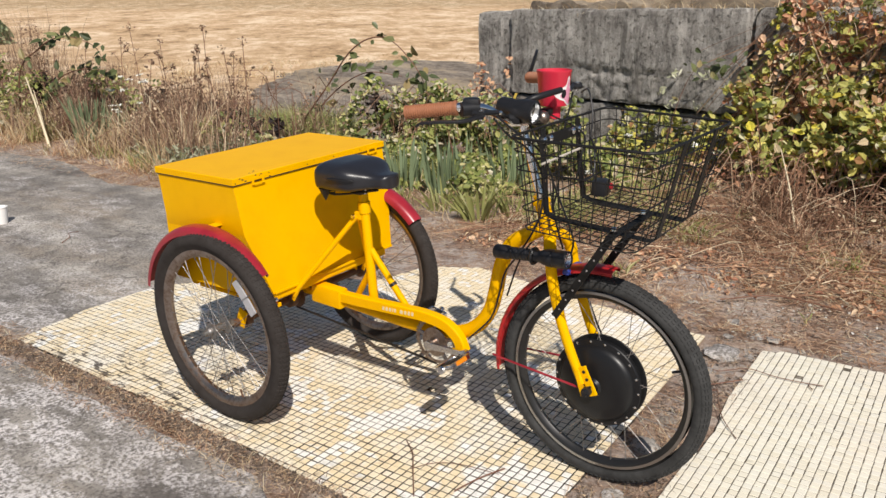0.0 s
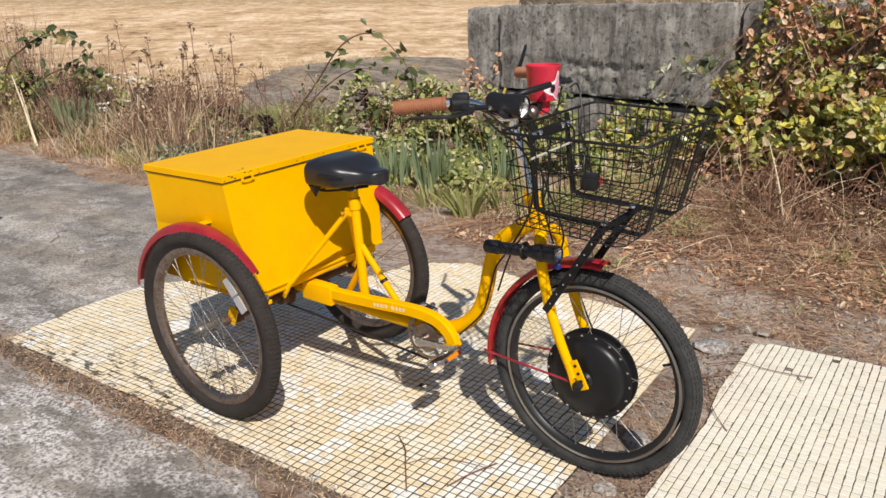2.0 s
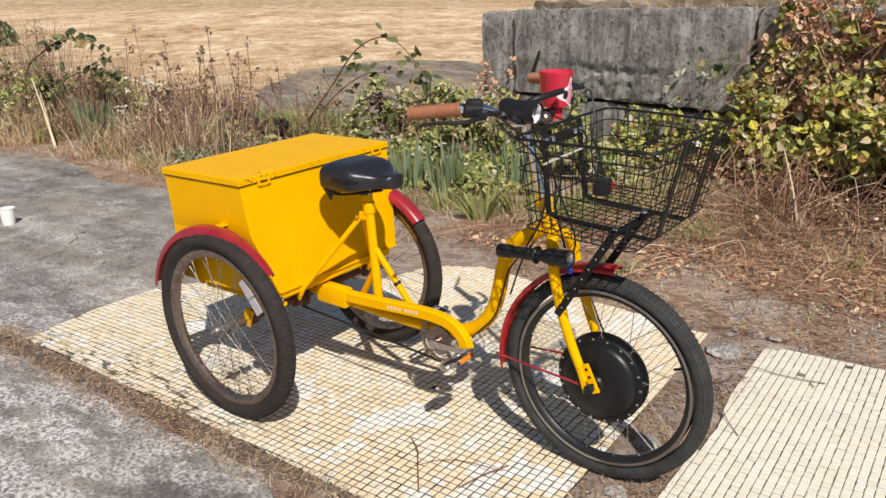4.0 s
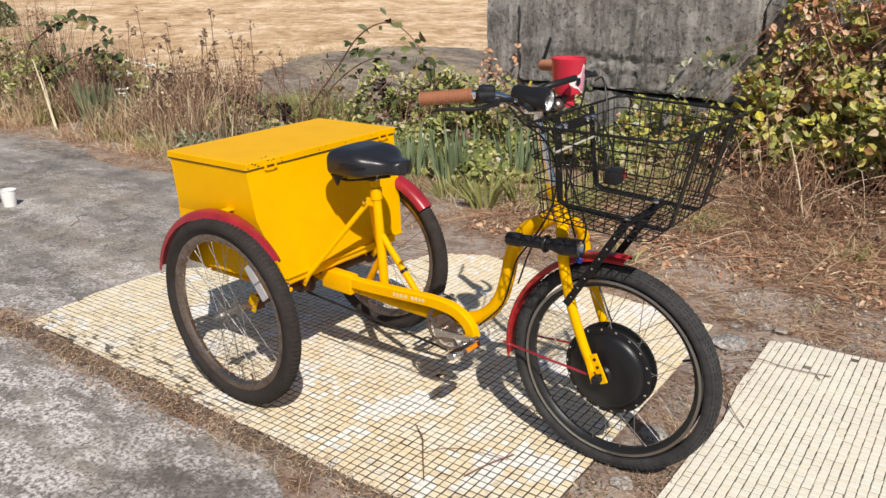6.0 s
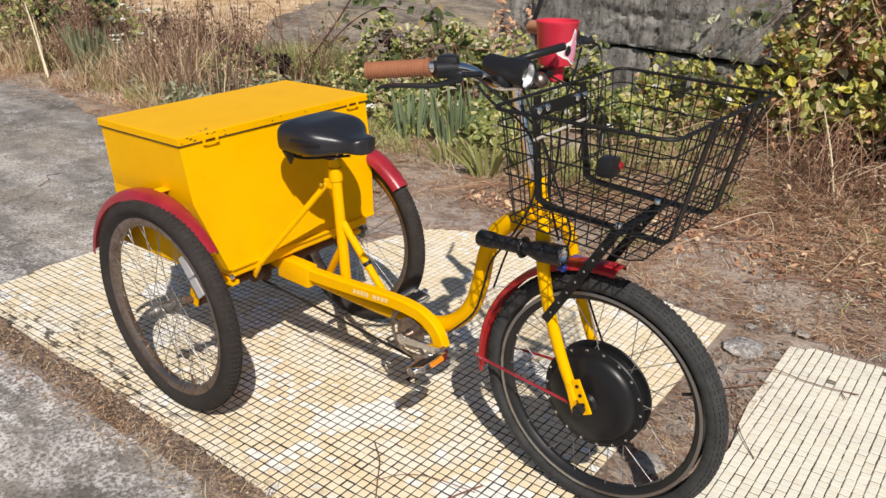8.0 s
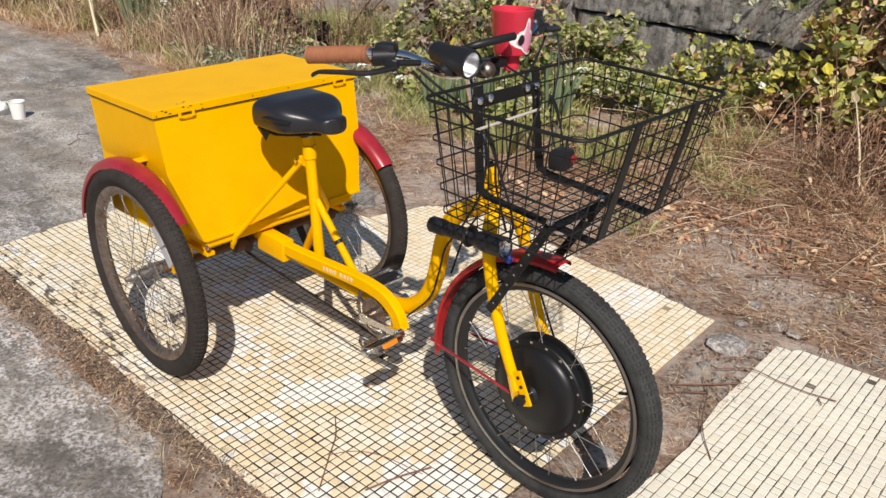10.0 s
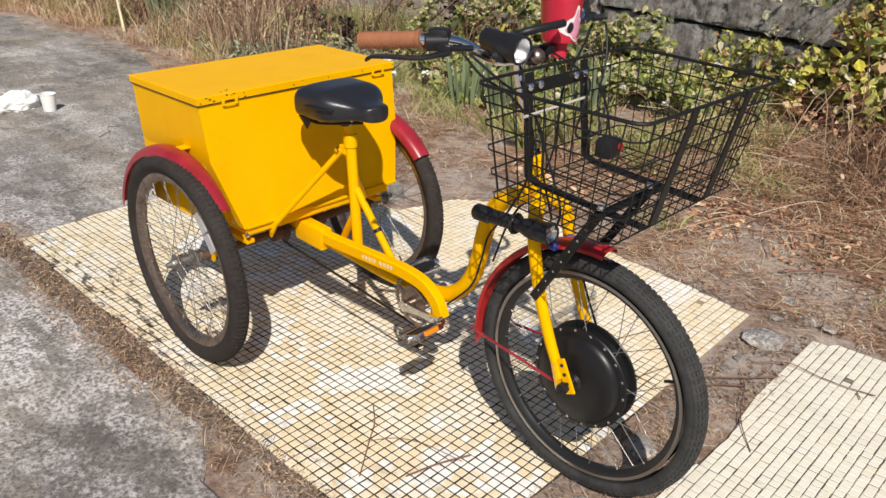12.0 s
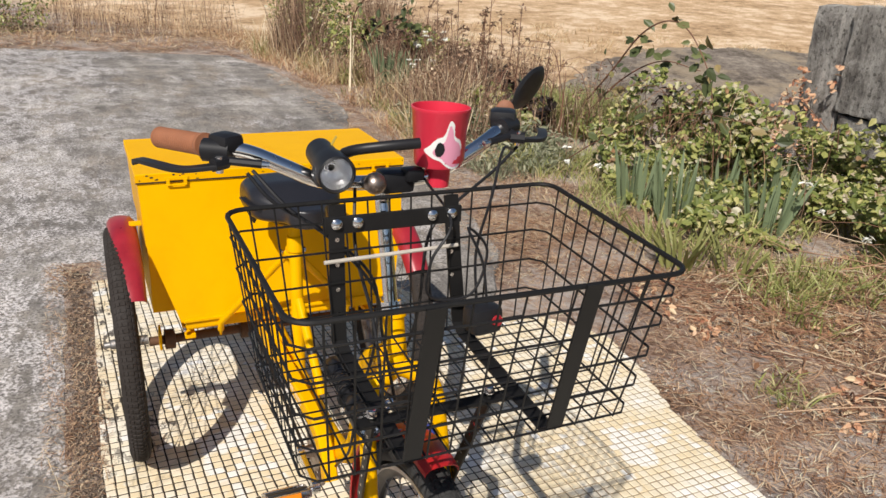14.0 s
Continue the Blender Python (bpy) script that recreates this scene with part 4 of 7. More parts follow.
pedal(PED_R + Vector((0.0, -0.056, -0.004)), -0.42, -1)
pedal(PED_L + Vector((0.0, 0.058, 0.0)), 0.2, 1)
for z0, z1 in ((0.071, 0.042), (-0.071, -0.042)):
    part("chain", tube([(-0.027, GUARD_Y, 0.297 + z1), (0.28, GUARD_Y, 0.292 + (z0 + z1) / 2 - (0.006 if z0 < 0 else 0)), (BB.x, GUARD_Y, BB.z + z0)], 0.0038, 6), M_CHAIN, crankset, "chain coloured dark for the shade it runs in")


# saddle: broad rear, narrow nose, cloven cover
def saddle_mesh():
    bm = bmesh.new()
    n, m = 26, 22
    rows = []
    for i in range(n + 1):
        t = i / n
        x = 0.150 + 0.246 * t
        w = 0.066 * (0.5 - 0.5 * math.tanh((t - 0.68) * 8.0)) + 0.039
        w *= math.sqrt(max(0.0, 1 - ((0.10 - t) / 0.10) ** 2)) if t < 0.10 else 1.0
        w *= math.sqrt(max(0.0, 1 - ((t - 0.90) / 0.10) ** 2)) if t > 0.90 else 1.0
        w = max(w, 0.004)
        fall = max(0.0, min(1.0, (t - 0.42) / 0.42))
        fall = fall * fall * (3 - 2 * fall)
        top = 0.774 - 0.030 * fall - 0.010 * max(0.0, 0.14 - t) / 0.14
        low = 0.688 + 0.014 * fall
        row = []
        for j in range(m):
            a = 2 * math.pi * j / m
            c, s = math.cos(a), math.sin(a)
            y = w * math.copysign(abs(c) ** 0.42, c)
            edge = 1 - 0.14 * (abs(y) / max(w, 1e-4)) ** 3
            mid = (top + low) / 2
            groove = -0.005 * math.exp(-((y - 0.0) / 0.012) ** 2) * (1 if 0.25 < t < 0.8 else 0)
            z = mid + ((top - mid) * edge + groove) * max(s, 0) ** 0.55 - (mid - low) * max(-s, 0) ** 0.5
            row.append(bm.verts.new((x, y + 0.004, z)))
        rows.append(row)
    for a, b in zip(rows, rows[1:]):
        for j in range(m):
            bm.faces.new((a[j], a[(j + 1) % m], b[(j + 1) % m], b[j]))
    bm.faces.new(rows[0][::-1])
    bm.faces.new(rows[-1])
    bmesh.ops.recalc_face_normals(bm, faces=bm.faces)
    return bm


saddle = part("saddle", saddle_mesh(), M_SADDLE, trike, "wide black vinyl saddle with a split along its side", smooth=True)
saddle.modifiers.new("round", "SUBSURF").levels = 1
saddle.modifiers["round"].render_levels = 1
tear = bmesh.new()
sweep(tear, curve([(0.230, -0.1055, 0.734), (0.262, -0.1035, 0.735), (0.290, -0.0965, 0.734), (0.312, -0.083, 0.732)], 5), [(-0.005, -0.0018), (0.005, -0.0018), (0.005, 0.0018), (-0.005, 0.0018)])
part("tear", tear, M_BLACK, saddle, "dark split seam")
for y in (-0.055, 0.062):
    part("spring", tube([Vector((0.195 + 0.011 * math.cos(k * 0.7), y + 0.011 * math.sin(k * 0.7), 0.672 + k * 0.0009)) for k in range(46)], 0.0022, 6), M_BLACK, saddle, smooth=True)
    part("rail", tube([(0.175, y, 0.68), (0.205, y, 0.674), (0.27, y * 0.5, 0.680), (0.345, y * 0.3, 0.695)], 0.0035, 8, smooth_n=4), M_BLACK, saddle, smooth=True)
part("seat_clamp", slab(0.04, 0.05, 0.024, 0.005, (0.262, 0, 0.684)), M_BLACK, saddle)
part("flap", lathe([(0.002, 0.0), (0.020, 0.036), (0.016, 0.040), (0.0, 0.006)], 10, "Z", (0.186, -0.072, 0.658)), M_BLACK, saddle)

# ---- front end ----
HEAD_LOW, HEAD_TOP = Vector((0.905, 0, 0.640)), Vector((0.879, 0, 0.722))
head = tube([HEAD_LOW, HEAD_TOP], 0.019, 18)
lathe([(0.019, 0), (0.023, 0.001), (0.023, 0.012), (0.019, 0.013)], 20, "Z", Matrix.Translation(HEAD_TOP) @ (HEAD_TOP - HEAD_LOW).to_track_quat("Z", "Y").to_matrix().to_4x4(), head)
head = part("head_tube", head, M_YELLOW, trike, smooth=True)
part("headset_nut", lathe([(0.012, 0.012), (0.017, 0.012), (0.017, 0.026), (0.012, 0.026)], 6, "Z", Matrix.Translation(HEAD_TOP) @ (HEAD_TOP - HEAD_LOW).to_track_quat("Z", "Y").to_matrix().to_4x4()), M_CHROME, head)
fork = part("fork", tube([(0.936, -0.056, 0.592), (0.929, -0.047, 0.622), (0.916, -0.024, 0.643), (0.908, 0.0, 0.650), (0.916, 0.024, 0.643), (0.929, 0.047, 0.622), (0.936, 0.056, 0.592)], 0.0160, 14, smooth_n=5), M_YELLOW, trike, "yellow unicrown fork", smooth=True)
for s in (-1, 1):
    blade = bmesh.new()
    line = curve([(0.936, s * 0.056, 0.594), (0.943, s * 0.060, 0.552), (0.966, s * 0.063, 0.463), (0.998, s * 0.064, 0.375), (1.036, s * 0.065, 0.292)], 5)
    sweep(blade, line, ring(0.0135, 12, 0.0125), scales=[1.1 - 0.22 * i / (len(line) - 1) for i in range(len(line))])
    bmesh.ops.recalc_face_normals(blade, faces=blade.faces)
    b = part("blade", blade, M_YELLOW, fork, smooth=True)
    drop = bmesh.new()
    sweep(drop, [(1.024, s * 0.066, 0.328), (1.036, s * 0.067, 0.292), (1.044, s * 0.067, 0.266)], [(-0.0035, -0.016), (0.0035, -0.016), (0.0035, 0.016), (-0.0035, 0.016)], up=(0, s, 0))
    slab(0.022, 0.006, 0.080, 0.002, pose(1.052, s * 0.069, 0.304, 0, -26, 0), drop)
    part("dropout", drop, M_YELLOW, fork, "yellow drilled dropout plate")
    for k in range(3):
        part("drill_hole", lathe([(0.0, -0.0045), (0.0042, -0.0045), (0.0042, 0.0045), (0.0, 0.0045)], 10, at=(1.042 + 0.009 * k, s * 0.069, 0.328 - 0.019 * k)), M_BLACK, fork)
    nut = lathe([(0.0, 0.024), (0.007, 0.024), (0.0075, 0.016), (0.0125, 0.014), (0.0125, 0.0), (0.0, 0.0)][::-1], 8)
    part("axle_nut", nut, M_BLACK, fork, "black axle nut cap", Matrix.Translation((1.054, s * 0.072, 0.279)) @ (Matrix.Rotation(math.pi, 4, "Z") if s < 0 else Matrix()))

front = part("front_wheel", rim_mesh(0.244, 0.032, 0.022), M_RIM_DARK, trike, "black front rim laced to a hub motor", Matrix.Translation((1.054, 0.0, 0.279)) @ Matrix.Rotation(0.35, 4, "Y"), True)
for y in (-0.0166, 0.0166):
    part("brake_track", lathe([(0.2435, y - 0.0006), (0.2365, y - 0.0006), (0.2365, y + 0.0006), (0.2435, y + 0.0006)], 96, closed=True), M_RIM_EDGE, front, "worn bright brake track", smooth=True)
part("tyre", tyre_mesh(0.285, 0.048, FRONT_KNOBS), M_TREAD, front, "black knobbly front tyre", smooth=True)
motor = lathe([(0.0, -0.052), (0.018, -0.052), (0.024, -0.046), (0.060, -0.043), (0.092, -0.038), (0.102, -0.030), (0.104, -0.024), (0.117, -0.022), (0.119, -0.019), (0.117, -0.016), (0.105, -0.014),
               (0.105, 0.014), (0.117, 0.016), (0.119, 0.019), (0.117, 0.022), (0.104, 0.024), (0.102, 0.030), (0.092, 0.038), (0.060, 0.043), (0.024, 0.046), (0.018, 0.052), (0.0, 0.052)], 72)
motor = part("hub_motor", motor, M_MOTOR, front, "glossy black hub motor", smooth=True)
for k in range(36):
    a = 2 * math.pi * k / 36
    s = 1 if k % 2 else -1
    part("rivet", lathe([(0.0, 0.0), (0.0042, 0.0), (0.0042, 0.003), (0.0, 0.0042)], 8, "Y"), M_STEEL, front, at=Matrix.Translation((0.1115 * math.cos(a), s * 0.0195, 0.1115 * math.sin(a))) @ (Matrix.Rotation(math.pi, 4, "Z") if s < 0 else Matrix()))
for a, mat in ((-0.18, M_LIME), (0.0, M_GREENDOT)):
    part("sticker", slab(0.0012, 0.012, 0.010, 0.0, Matrix.Rotation(a, 4, "Y") @ Matrix.Translation((0.1056, 0.0, 0))), mat, front)
lace(front, 36, 0.112, 0.018, 0.224, 0.24)
part("valve", tube([(0.223, 0.0, 0.0), (0.200, 0.0, 0.0)], 0.0036, 8), M_BLACK, front, "black valve cap", Matrix.Rotation(-0.72, 4, "Y"))
part("axle_shaft", tube([(0, -0.088, 0), (0, 0.088, 0)], 0.007, 12), M_STEEL, front, smooth=True)

fender("front_fender", (1.054, 0.0, 0.280), 0.306, 84, 188, 0.060, 0.014, M_RED_FRONT, "bright red front fender", 0.006)
for s in (-1, 1):
    part("fender_stay", tube([(0.748, s * 0.034, 0.285), (0.80, s * 0.045, 0.285), (1.026, s * 0.074, 0.283)], 0.0032, 8, smooth_n=3), M_RED, trike, "red rod stay", smooth=True)
part("brake_pivot", slab(0.02, 0.075, 0.014, 0.004, (0.968, 0, 0.566)), M_BLUE, fork, "blue plastic cable clip")

# stem and handlebar
STEM_TOP = Vector((0.856, 0.0, 0.938))
part("stem", tube([HEAD_TOP + Vector((-0.004, 0, 0.014)), (0.836, 0.0, 0.866), (0.826, 0.0, 0.900), (0.832, 0.0, 0.926), STEM_TOP], 0.0112, 14, smooth_n=5), M_CHROME, head, "chrome handlebar stem", smooth=True)
bar_pts = [(0.800, -0.262, 0.984), (0.824, -0.242, 0.984), (0.838, -0.205, 0.976), (0.848, -0.160, 0.956), (0.855, -0.115, 0.936), (0.857, -0.060, 0.928), (0.857, 0.0, 0.927), (0.858, 0.050, 0.931), (0.858, 0.098, 0.950), (0.850, 0.150, 0.976), (0.822, 0.196, 0.994), (0.772, 0.220, 0.998)]
bar = part("handlebar", tube(bar_pts, 0.0112, 14, smooth_n=6), M_CHROME, trike, "swept-back chrome handlebar", Matrix.Translation((0, 0.008, 0.009)), True)
part("stem_clamp", slab(0.040, 0.052, 0.034, 0.009, (0.857, 0.0, 0.928)), M_BLACK, bar, smooth=True)


def grip(a, b):
    """A ribbed rubber grip with a flange at each end."""
    a, b = Vector(a), Vector(b)
    L = (b - a).length
    prof = [(0.0, 0.0), (0.0172, 0.0), (0.0172, 0.006)]
    k = 0.008
    while k < L - 0.008:
        prof += [(0.0158, k), (0.0158, k + 0.0022), (0.0146, k + 0.0030), (0.0146, k + 0.0045)]
        k += 0.0052
    prof += [(0.0160, L - 0.006), (0.0160, L - 0.002), (0.0, L)]
    return part("grip", lathe(prof, 22, "Z"), M_GRIP, bar, "brown ribbed rubber grip", Matrix.LocRotScale(a, (b - a).to_track_quat("Z", "Y"), None), True)


grip((0.806, -0.262, 0.984), (0.694, -0.312, 0.973))
grip((0.782, 0.216, 0.998), (0.668, 0.284, 0.988))


def brake_lever(s):
    """A lever with its perch; s is the side."""
    base = Vector((0.828, -0.251, 0.981)) if s < 0 else Vector((0.826, 0.200, 0.992))
    perch = bmesh.new()
    d = Vector((-0.55, s * 0.83, 0.0)).normalized()
    sweep(perch, [base - d * 0.022, base + d * 0.018], ring(0.0165, 12))
    sweep(perch, [base + Vector((0.004, 0, -0.006)), base + Vector((0.032, -s * 0.004, -0.010)), base + Vector((0.040, s * 0.012, -0.010))], ring(0.0095, 8))
    sweep(perch, [base + Vector((0.030, -s * 0.010, -0.008)), base + Vector((0.044, -s * 0.052, -0.012))], ring(0.006, 8))
    bmesh.ops.recalc_face_normals(perch, faces=perch.faces)
    p = part("brake_lever", perch, M_BLACK, bar, "black brake lever", smooth=True)
    blade = bmesh.new()
    line = curve([base + Vector((0.038, s * 0.004, -0.012)), base + Vector((0.020, s * 0.050, -0.018)), base + Vector((-0.018, s * 0.080, -0.018)), base + Vector((-0.058, s * 0.098, -0.021)), base + Vector((-0.068, s * 0.100, -0.028))], 5)
    sweep(blade, line, [(-0.008, -0.003), (0.008, -0.003), (0.009, 0.0), (0.008, 0.003), (-0.008, 0.003), (-0.009, 0.0)], scales=[1.1 - 0.3 * i / (len(line) - 1) for i in range(len(line))])
    bmesh.ops.recalc_face_normals(blade, faces=blade.faces)
    part("lever_blade", blade, M_BLACK, p, smooth=True)
    part("pivot_bolt", lathe([(0.0, -0.012), (0.005, -0.012), (0.005, 0.010), (0.0, 0.010)], 10, "Z", base + Vector((0.036, s * 0.003, -0.010))), M_CHROME, p)
    part("ferrule", tube([base + Vector((0.043, -s * 0.048, -0.012)), base + Vector((0.046, -s * 0.062, -0.013))], 0.0045, 10), M_STEEL, p)
    return p


brake_lever(-1)
brake_lever(1)
part("shifter", slab(0.040, 0.036, 0.026, 0.010, pose(0.827, -0.238, 0.992, 0, 0, 30)), M_BLACK, bar, smooth=True)
part("throttle", slab(0.046, 0.044, 0.030, 0.011, pose(0.806, 0.204, 1.002, 0, 0, -30)), M_BLACK, bar, smooth=True)

# mirror at the end of the left grip
MZ = Vector((-0.13, 0.71, 0.69)).normalized()
MY = Vector((-0.657, -0.355, 0.242)).normalized()
MX = MY.cross(MZ).normalized()
MIRROR = Matrix.Translation((0.645, 0.343, 1.020)) @ Matrix((MX, MY, MZ)).transposed().to_4x4()
arm = part("mirror", lathe([(0.0, -0.008), (0.020, -0.0075), (0.036, -0.005), (0.040, 0.0), (0.0365, 0.005), (0.0, 0.006)], 28, "Y", MIRROR @ Matrix.Diagonal((0.88, 0.8, 1.2, 1.0))), M_BLACK, bar, "black oval mirror on a bent arm", smooth=True)
part("mirror_arm", tube([(0.690, 0.272, 0.988), (0.664, 0.284, 0.986), (0.652, 0.304, 0.992), (0.648, 0.325, 1.004)], 0.0048, 8, smooth_n=4), M_BLACK, arm, smooth=True)

# headlamp, bell, clamp arm and cup holder on the bar
LAMP = Vector((0.913, -0.106, 0.958))
aim = Matrix.Translation(LAMP) @ pose(0, 0, 0, 0, 98, 0) @ Matrix.Diagonal((0.92, 0.90, 1.05, 1.0))
lamp = part("headlamp", lathe([(0.0, -0.094), (0.018, -0.092), (0.0225, -0.084), (0.0235, -0.050), (0.0275, -0.034), (0.0300, -0.010), (0.0300, 0.0), (0.0270, 0.002), (0.0255, -0.003), (0.0185, -0.020), (0.010, -0.031), (0.0, -0.034)], 30, "Z", aim), M_BLACK, bar, "black battery headlamp with a clear lens", smooth=True)
M_BOWL = plain("satin_reflector", (0.82, 0.82, 0.84), 0.30, 1.0, 0.15, 160.0, 0.5)
lens = part("lens", lathe([(0.0, 0.0035), (0.016, 0.002), (0.0245, -0.001), (0.0245, -0.003), (0.0, -0.003)], 28, "Z", aim), M_LENS, lamp, smooth=True)
lens.visible_shadow = False
part("reflector", lathe([(0.0, -0.0305), (0.004, -0.0300), (0.004, -0.020), (0.006, -0.0195), (0.007, -0.0290), (0.0125, -0.024), (0.0185, -0.0160), (0.0245, -0.0045), (0.0248, -0.0048), (0.0185, -0.0170), (0.0, -0.0325)], 26, "Z", aim), M_BOWL, lamp, smooth=True)
part("lamp_housing", slab(0.034, 0.036, 0.062, 0.012, aim @ pose(0.002, 0.0, -0.060)), M_BLACK, lamp, smooth=True)
part("lamp_foot", slab(0.034, 0.024, 0.026, 0.005, (0.866, -0.113, 0.945)), M_BLACK, lamp, smooth=True)
mark = slab(0.0008, 0.030, 0.006, 0.0, aim @ pose(-0.0208, 0.012, -0.062, 0, 0, 60))
part("lettering", mark, plain("dull_gold_print", (0.45, 0.32, 0.05), 0.5), lamp)
bell = part("bell", lathe([(0.0, 0.014), (0.006, 0.0135), (0.013, 0.009), (0.016, 0.002), (0.016, -0.004), (0.0, -0.004)], 26, "Z", Matrix.Translation((0.902, -0.047, 0.939)) @ pose(0, 0, 0, 0, 50, 0)), M_RIM, bar, "small round steel bell", smooth=True)
part("bell_clamp", tube([(0.857, -0.047, 0.928), (0.898, -0.047, 0.936)], 0.010, 10), M_BLACK, bell, smooth=True)
part("clamp_arm", tube([(0.868, -0.082, 0.976), (0.890, -0.070, 0.986), (0.908, -0.030, 0.993), (0.914, 0.014, 0.996)], 0.0080, 10, smooth_n=3), M_BLACK, bar, "black clamp arm", smooth=True)
ctrl = bmesh.new()
slab(0.026, 0.030, 0.020, 0.006, pose(0.872, 0.022, 0.940, 0, 0, 8), ctrl)
part("switch_block", ctrl, M_BLACK, bar, "black switch block", smooth=True)
CUP = Vector((0.868, 0.066, 0.0))
holder = bmesh.new()
lathe([(0.0, 0.918), (0.016, 0.918), (0.018, 0.950), (0.034, 0.955), (0.0375, 0.960), (0.0390, 1.000), (0.0372, 1.000), (0.0355, 0.962), (0.0, 0.958)], 34, "Z", CUP, holder)
part("cup_holder", holder, M_CUP, bar, "pink-red plastic cup holder", smooth=True)

# basket
BX0, BX1, BYT = 0.938, 1.274, 0.240
FX0, FX1, BYB = 0.957, 1.222, 0.216
ZT, ZB, YC = 0.932, 0.732, -0.015


def sag(p):
    """The basket sits off centre, and its far front corner is bent down a little."""
    x, y, z = p
    f = max(0.0, min(1.0, (x - 0.95) / 0.32)) * max(0.0, min(1.0, (y + 0.20) / 0.44)) * max(0.0, min(1.0, (z - 0.70) / 0.22))
    w = noise.noise(Vector((x * 9.0, y * 9.0, z * 9.0))) * 0.0016
    return (x - 0.004 * f + w, y + YC - 0.006 * f - w, z - 0.008 * f + w)


def wire(points, parent, r=0.0014, closed=False, n=0, name="wire"):
    return part(name, tube([sag(p) for p in points], r, 5, closed, n), M_WIRE, parent, smooth=True)


def top_z(x):
    return ZT + 0.006 * (1 - (x - BX0) / (BX1 - BX0))


def floor_z(x):
    """The floor of the basket falls a little towards the front."""
    return ZB - 0.018 * (x - FX0) / (FX1 - FX0)


rim_pts = []
for cx, cy, a0 in ((BX1 - 0.026, BYT - 0.026, 0), (BX0 + 0.026, BYT - 0.026, 90), (BX0 + 0.026, -BYT + 0.026, 180), (BX1 - 0.026, -BYT + 0.026, 270)):
    for k in range(5):
        a = radians(a0 + 22.5 * k)
        x = cx + 0.026 * math.cos(a)
        rim_pts.append((x, cy + 0.026 * math.sin(a), top_z(x)))
basket = part("basket", tube([sag(p) for p in rim_pts], 0.0034, 8, True), M_WIRE, trike, "black coated wire basket, rectangular, tapering to its floor", smooth=True)


def level(t):
    """The basket's outline at a height between floor (0) and rim (1)."""
    return (FX0 + (BX0 - FX0) * t, FX1 + (BX1 - FX1) * t, BYB + (BYT - BYB) * t)


for t in (0.0, 0.22, 0.44, 0.66, 0.86):
    x0, x1, y = level(t)
    c = 0.016
    line = [(x1 - c, y), (x0 + c, y), (x0, y - c), (x0, -y + c), (x0 + c, -y), (x1 - c, -y), (x1, -y + c), (x1, y - c)]
    wire([(px, py, floor_z(px) * (1 - t) + top_z(px) * t) for px, py in line], basket, 0.0017, True)
NY, NX = 15, 11
for i in range(1, NY):
    f = i / NY
    yb, yt = -BYB + 2 * BYB * f, -BYT + 2 * BYT * f
    wire([(BX0, yt, top_z(BX0)), (FX0, yb, floor_z(FX0)), (FX1, yb, floor_z(FX1) - 0.002), (BX1, yt, top_z(BX1))], basket)
for i in range(1, NX):
    f = i / NX
    xb, xt = FX0 + (FX1 - FX0) * f, BX0 + (BX1 - BX0) * f
    wire([(xt, -BYT, top_z(xt)), (xb, -BYB, floor_z(xb) + 0.002), (xb, BYB, floor_z(xb) + 0.002), (xt, BYT, top_z(xt))], basket)


for y in (-0.108, 0.062):
    q = 0.018 if y > 0 else 0.0
    pts = [(0.940, y, 0.934), (0.944, y + q * 0.5, 0.83), (0.952, y + q, ZB + 0.004), (0.975, y + q, floor_z(0.975) - 0.005), (FX1 - 0.012, y + q, floor_z(FX1) - 0.006), (FX1 + 0.005, y + q, floor_z(FX1) + 0.006), (BX1 + 0.003, y + q, 0.930)]
    bm = bmesh.new()
    rows = []
    for i, p in enumerate(pts):
        p = Vector(p)
        a, b = Vector(pts[max(0, i - 1)]), Vector(pts[min(len(pts) - 1, i + 1)])
        t = (b - a).normalized()
        nrm = t.cross(Vector((0, 1, 0))).normalized()
        rows.append([bm.verts.new(p + Vector((0, u, 0)) + nrm * v) for u, v in ((-0.011, -0.0015), (0.011, -0.0015), (0.011, 0.0015), (-0.011, 0.0015))])
    for a, b in zip(rows, rows[1:]):
        for j in range(4):
            bm.faces.new((a[j], a[(j + 1) % 4], b[(j + 1) % 4], b[j]))
    bm.faces.new(rows[0])
    bm.faces.new(rows[-1])
    bmesh.ops.recalc_face_normals(bm, faces=bm.faces)
    st = part("strap", bm, M_WIRE, basket, "black flat steel support strap")
    for k in range(4):
        part("hole", lathe([(0.0, 0.0), (0.0032, 0.0), (0.0032, 0.0006), (0.0, 0.0006)], 8, "X", (0.9440 + k * 0.0018, y + q * 0.12 * k, 0.885 - k * 0.036)), M_STEEL, st)
plate_bm = slab(0.004, 0.205, 0.026, 0.002, (0.941, -0.023, 0.905))
M_ROD = plain("worn_bare_rod", (0.55, 0.50, 0.43), 0.5, 0.2, 0.25, 60.0)
mount = part("mount_plate", plate_bm, M_WIRE, basket, "black mounting plate")
for y in (-0.109, -0.079, 0.032, 0.062):
    part("bolt", lathe([(0.0, 0.0075), (0.004, 0.007), (0.0078, 0.0035), (0.0078, 0.0), (0.0, 0.0)], 14, "X", (0.9438, y, 0.908)), M_CHROME, mount, "domed chrome bolt", smooth=True)
part("brace_rod", tube([(0.950, -0.128, 0.856), (0.950, 0.072, 0.860)], 0.0030, 8), M_ROD, mount, smooth=True)
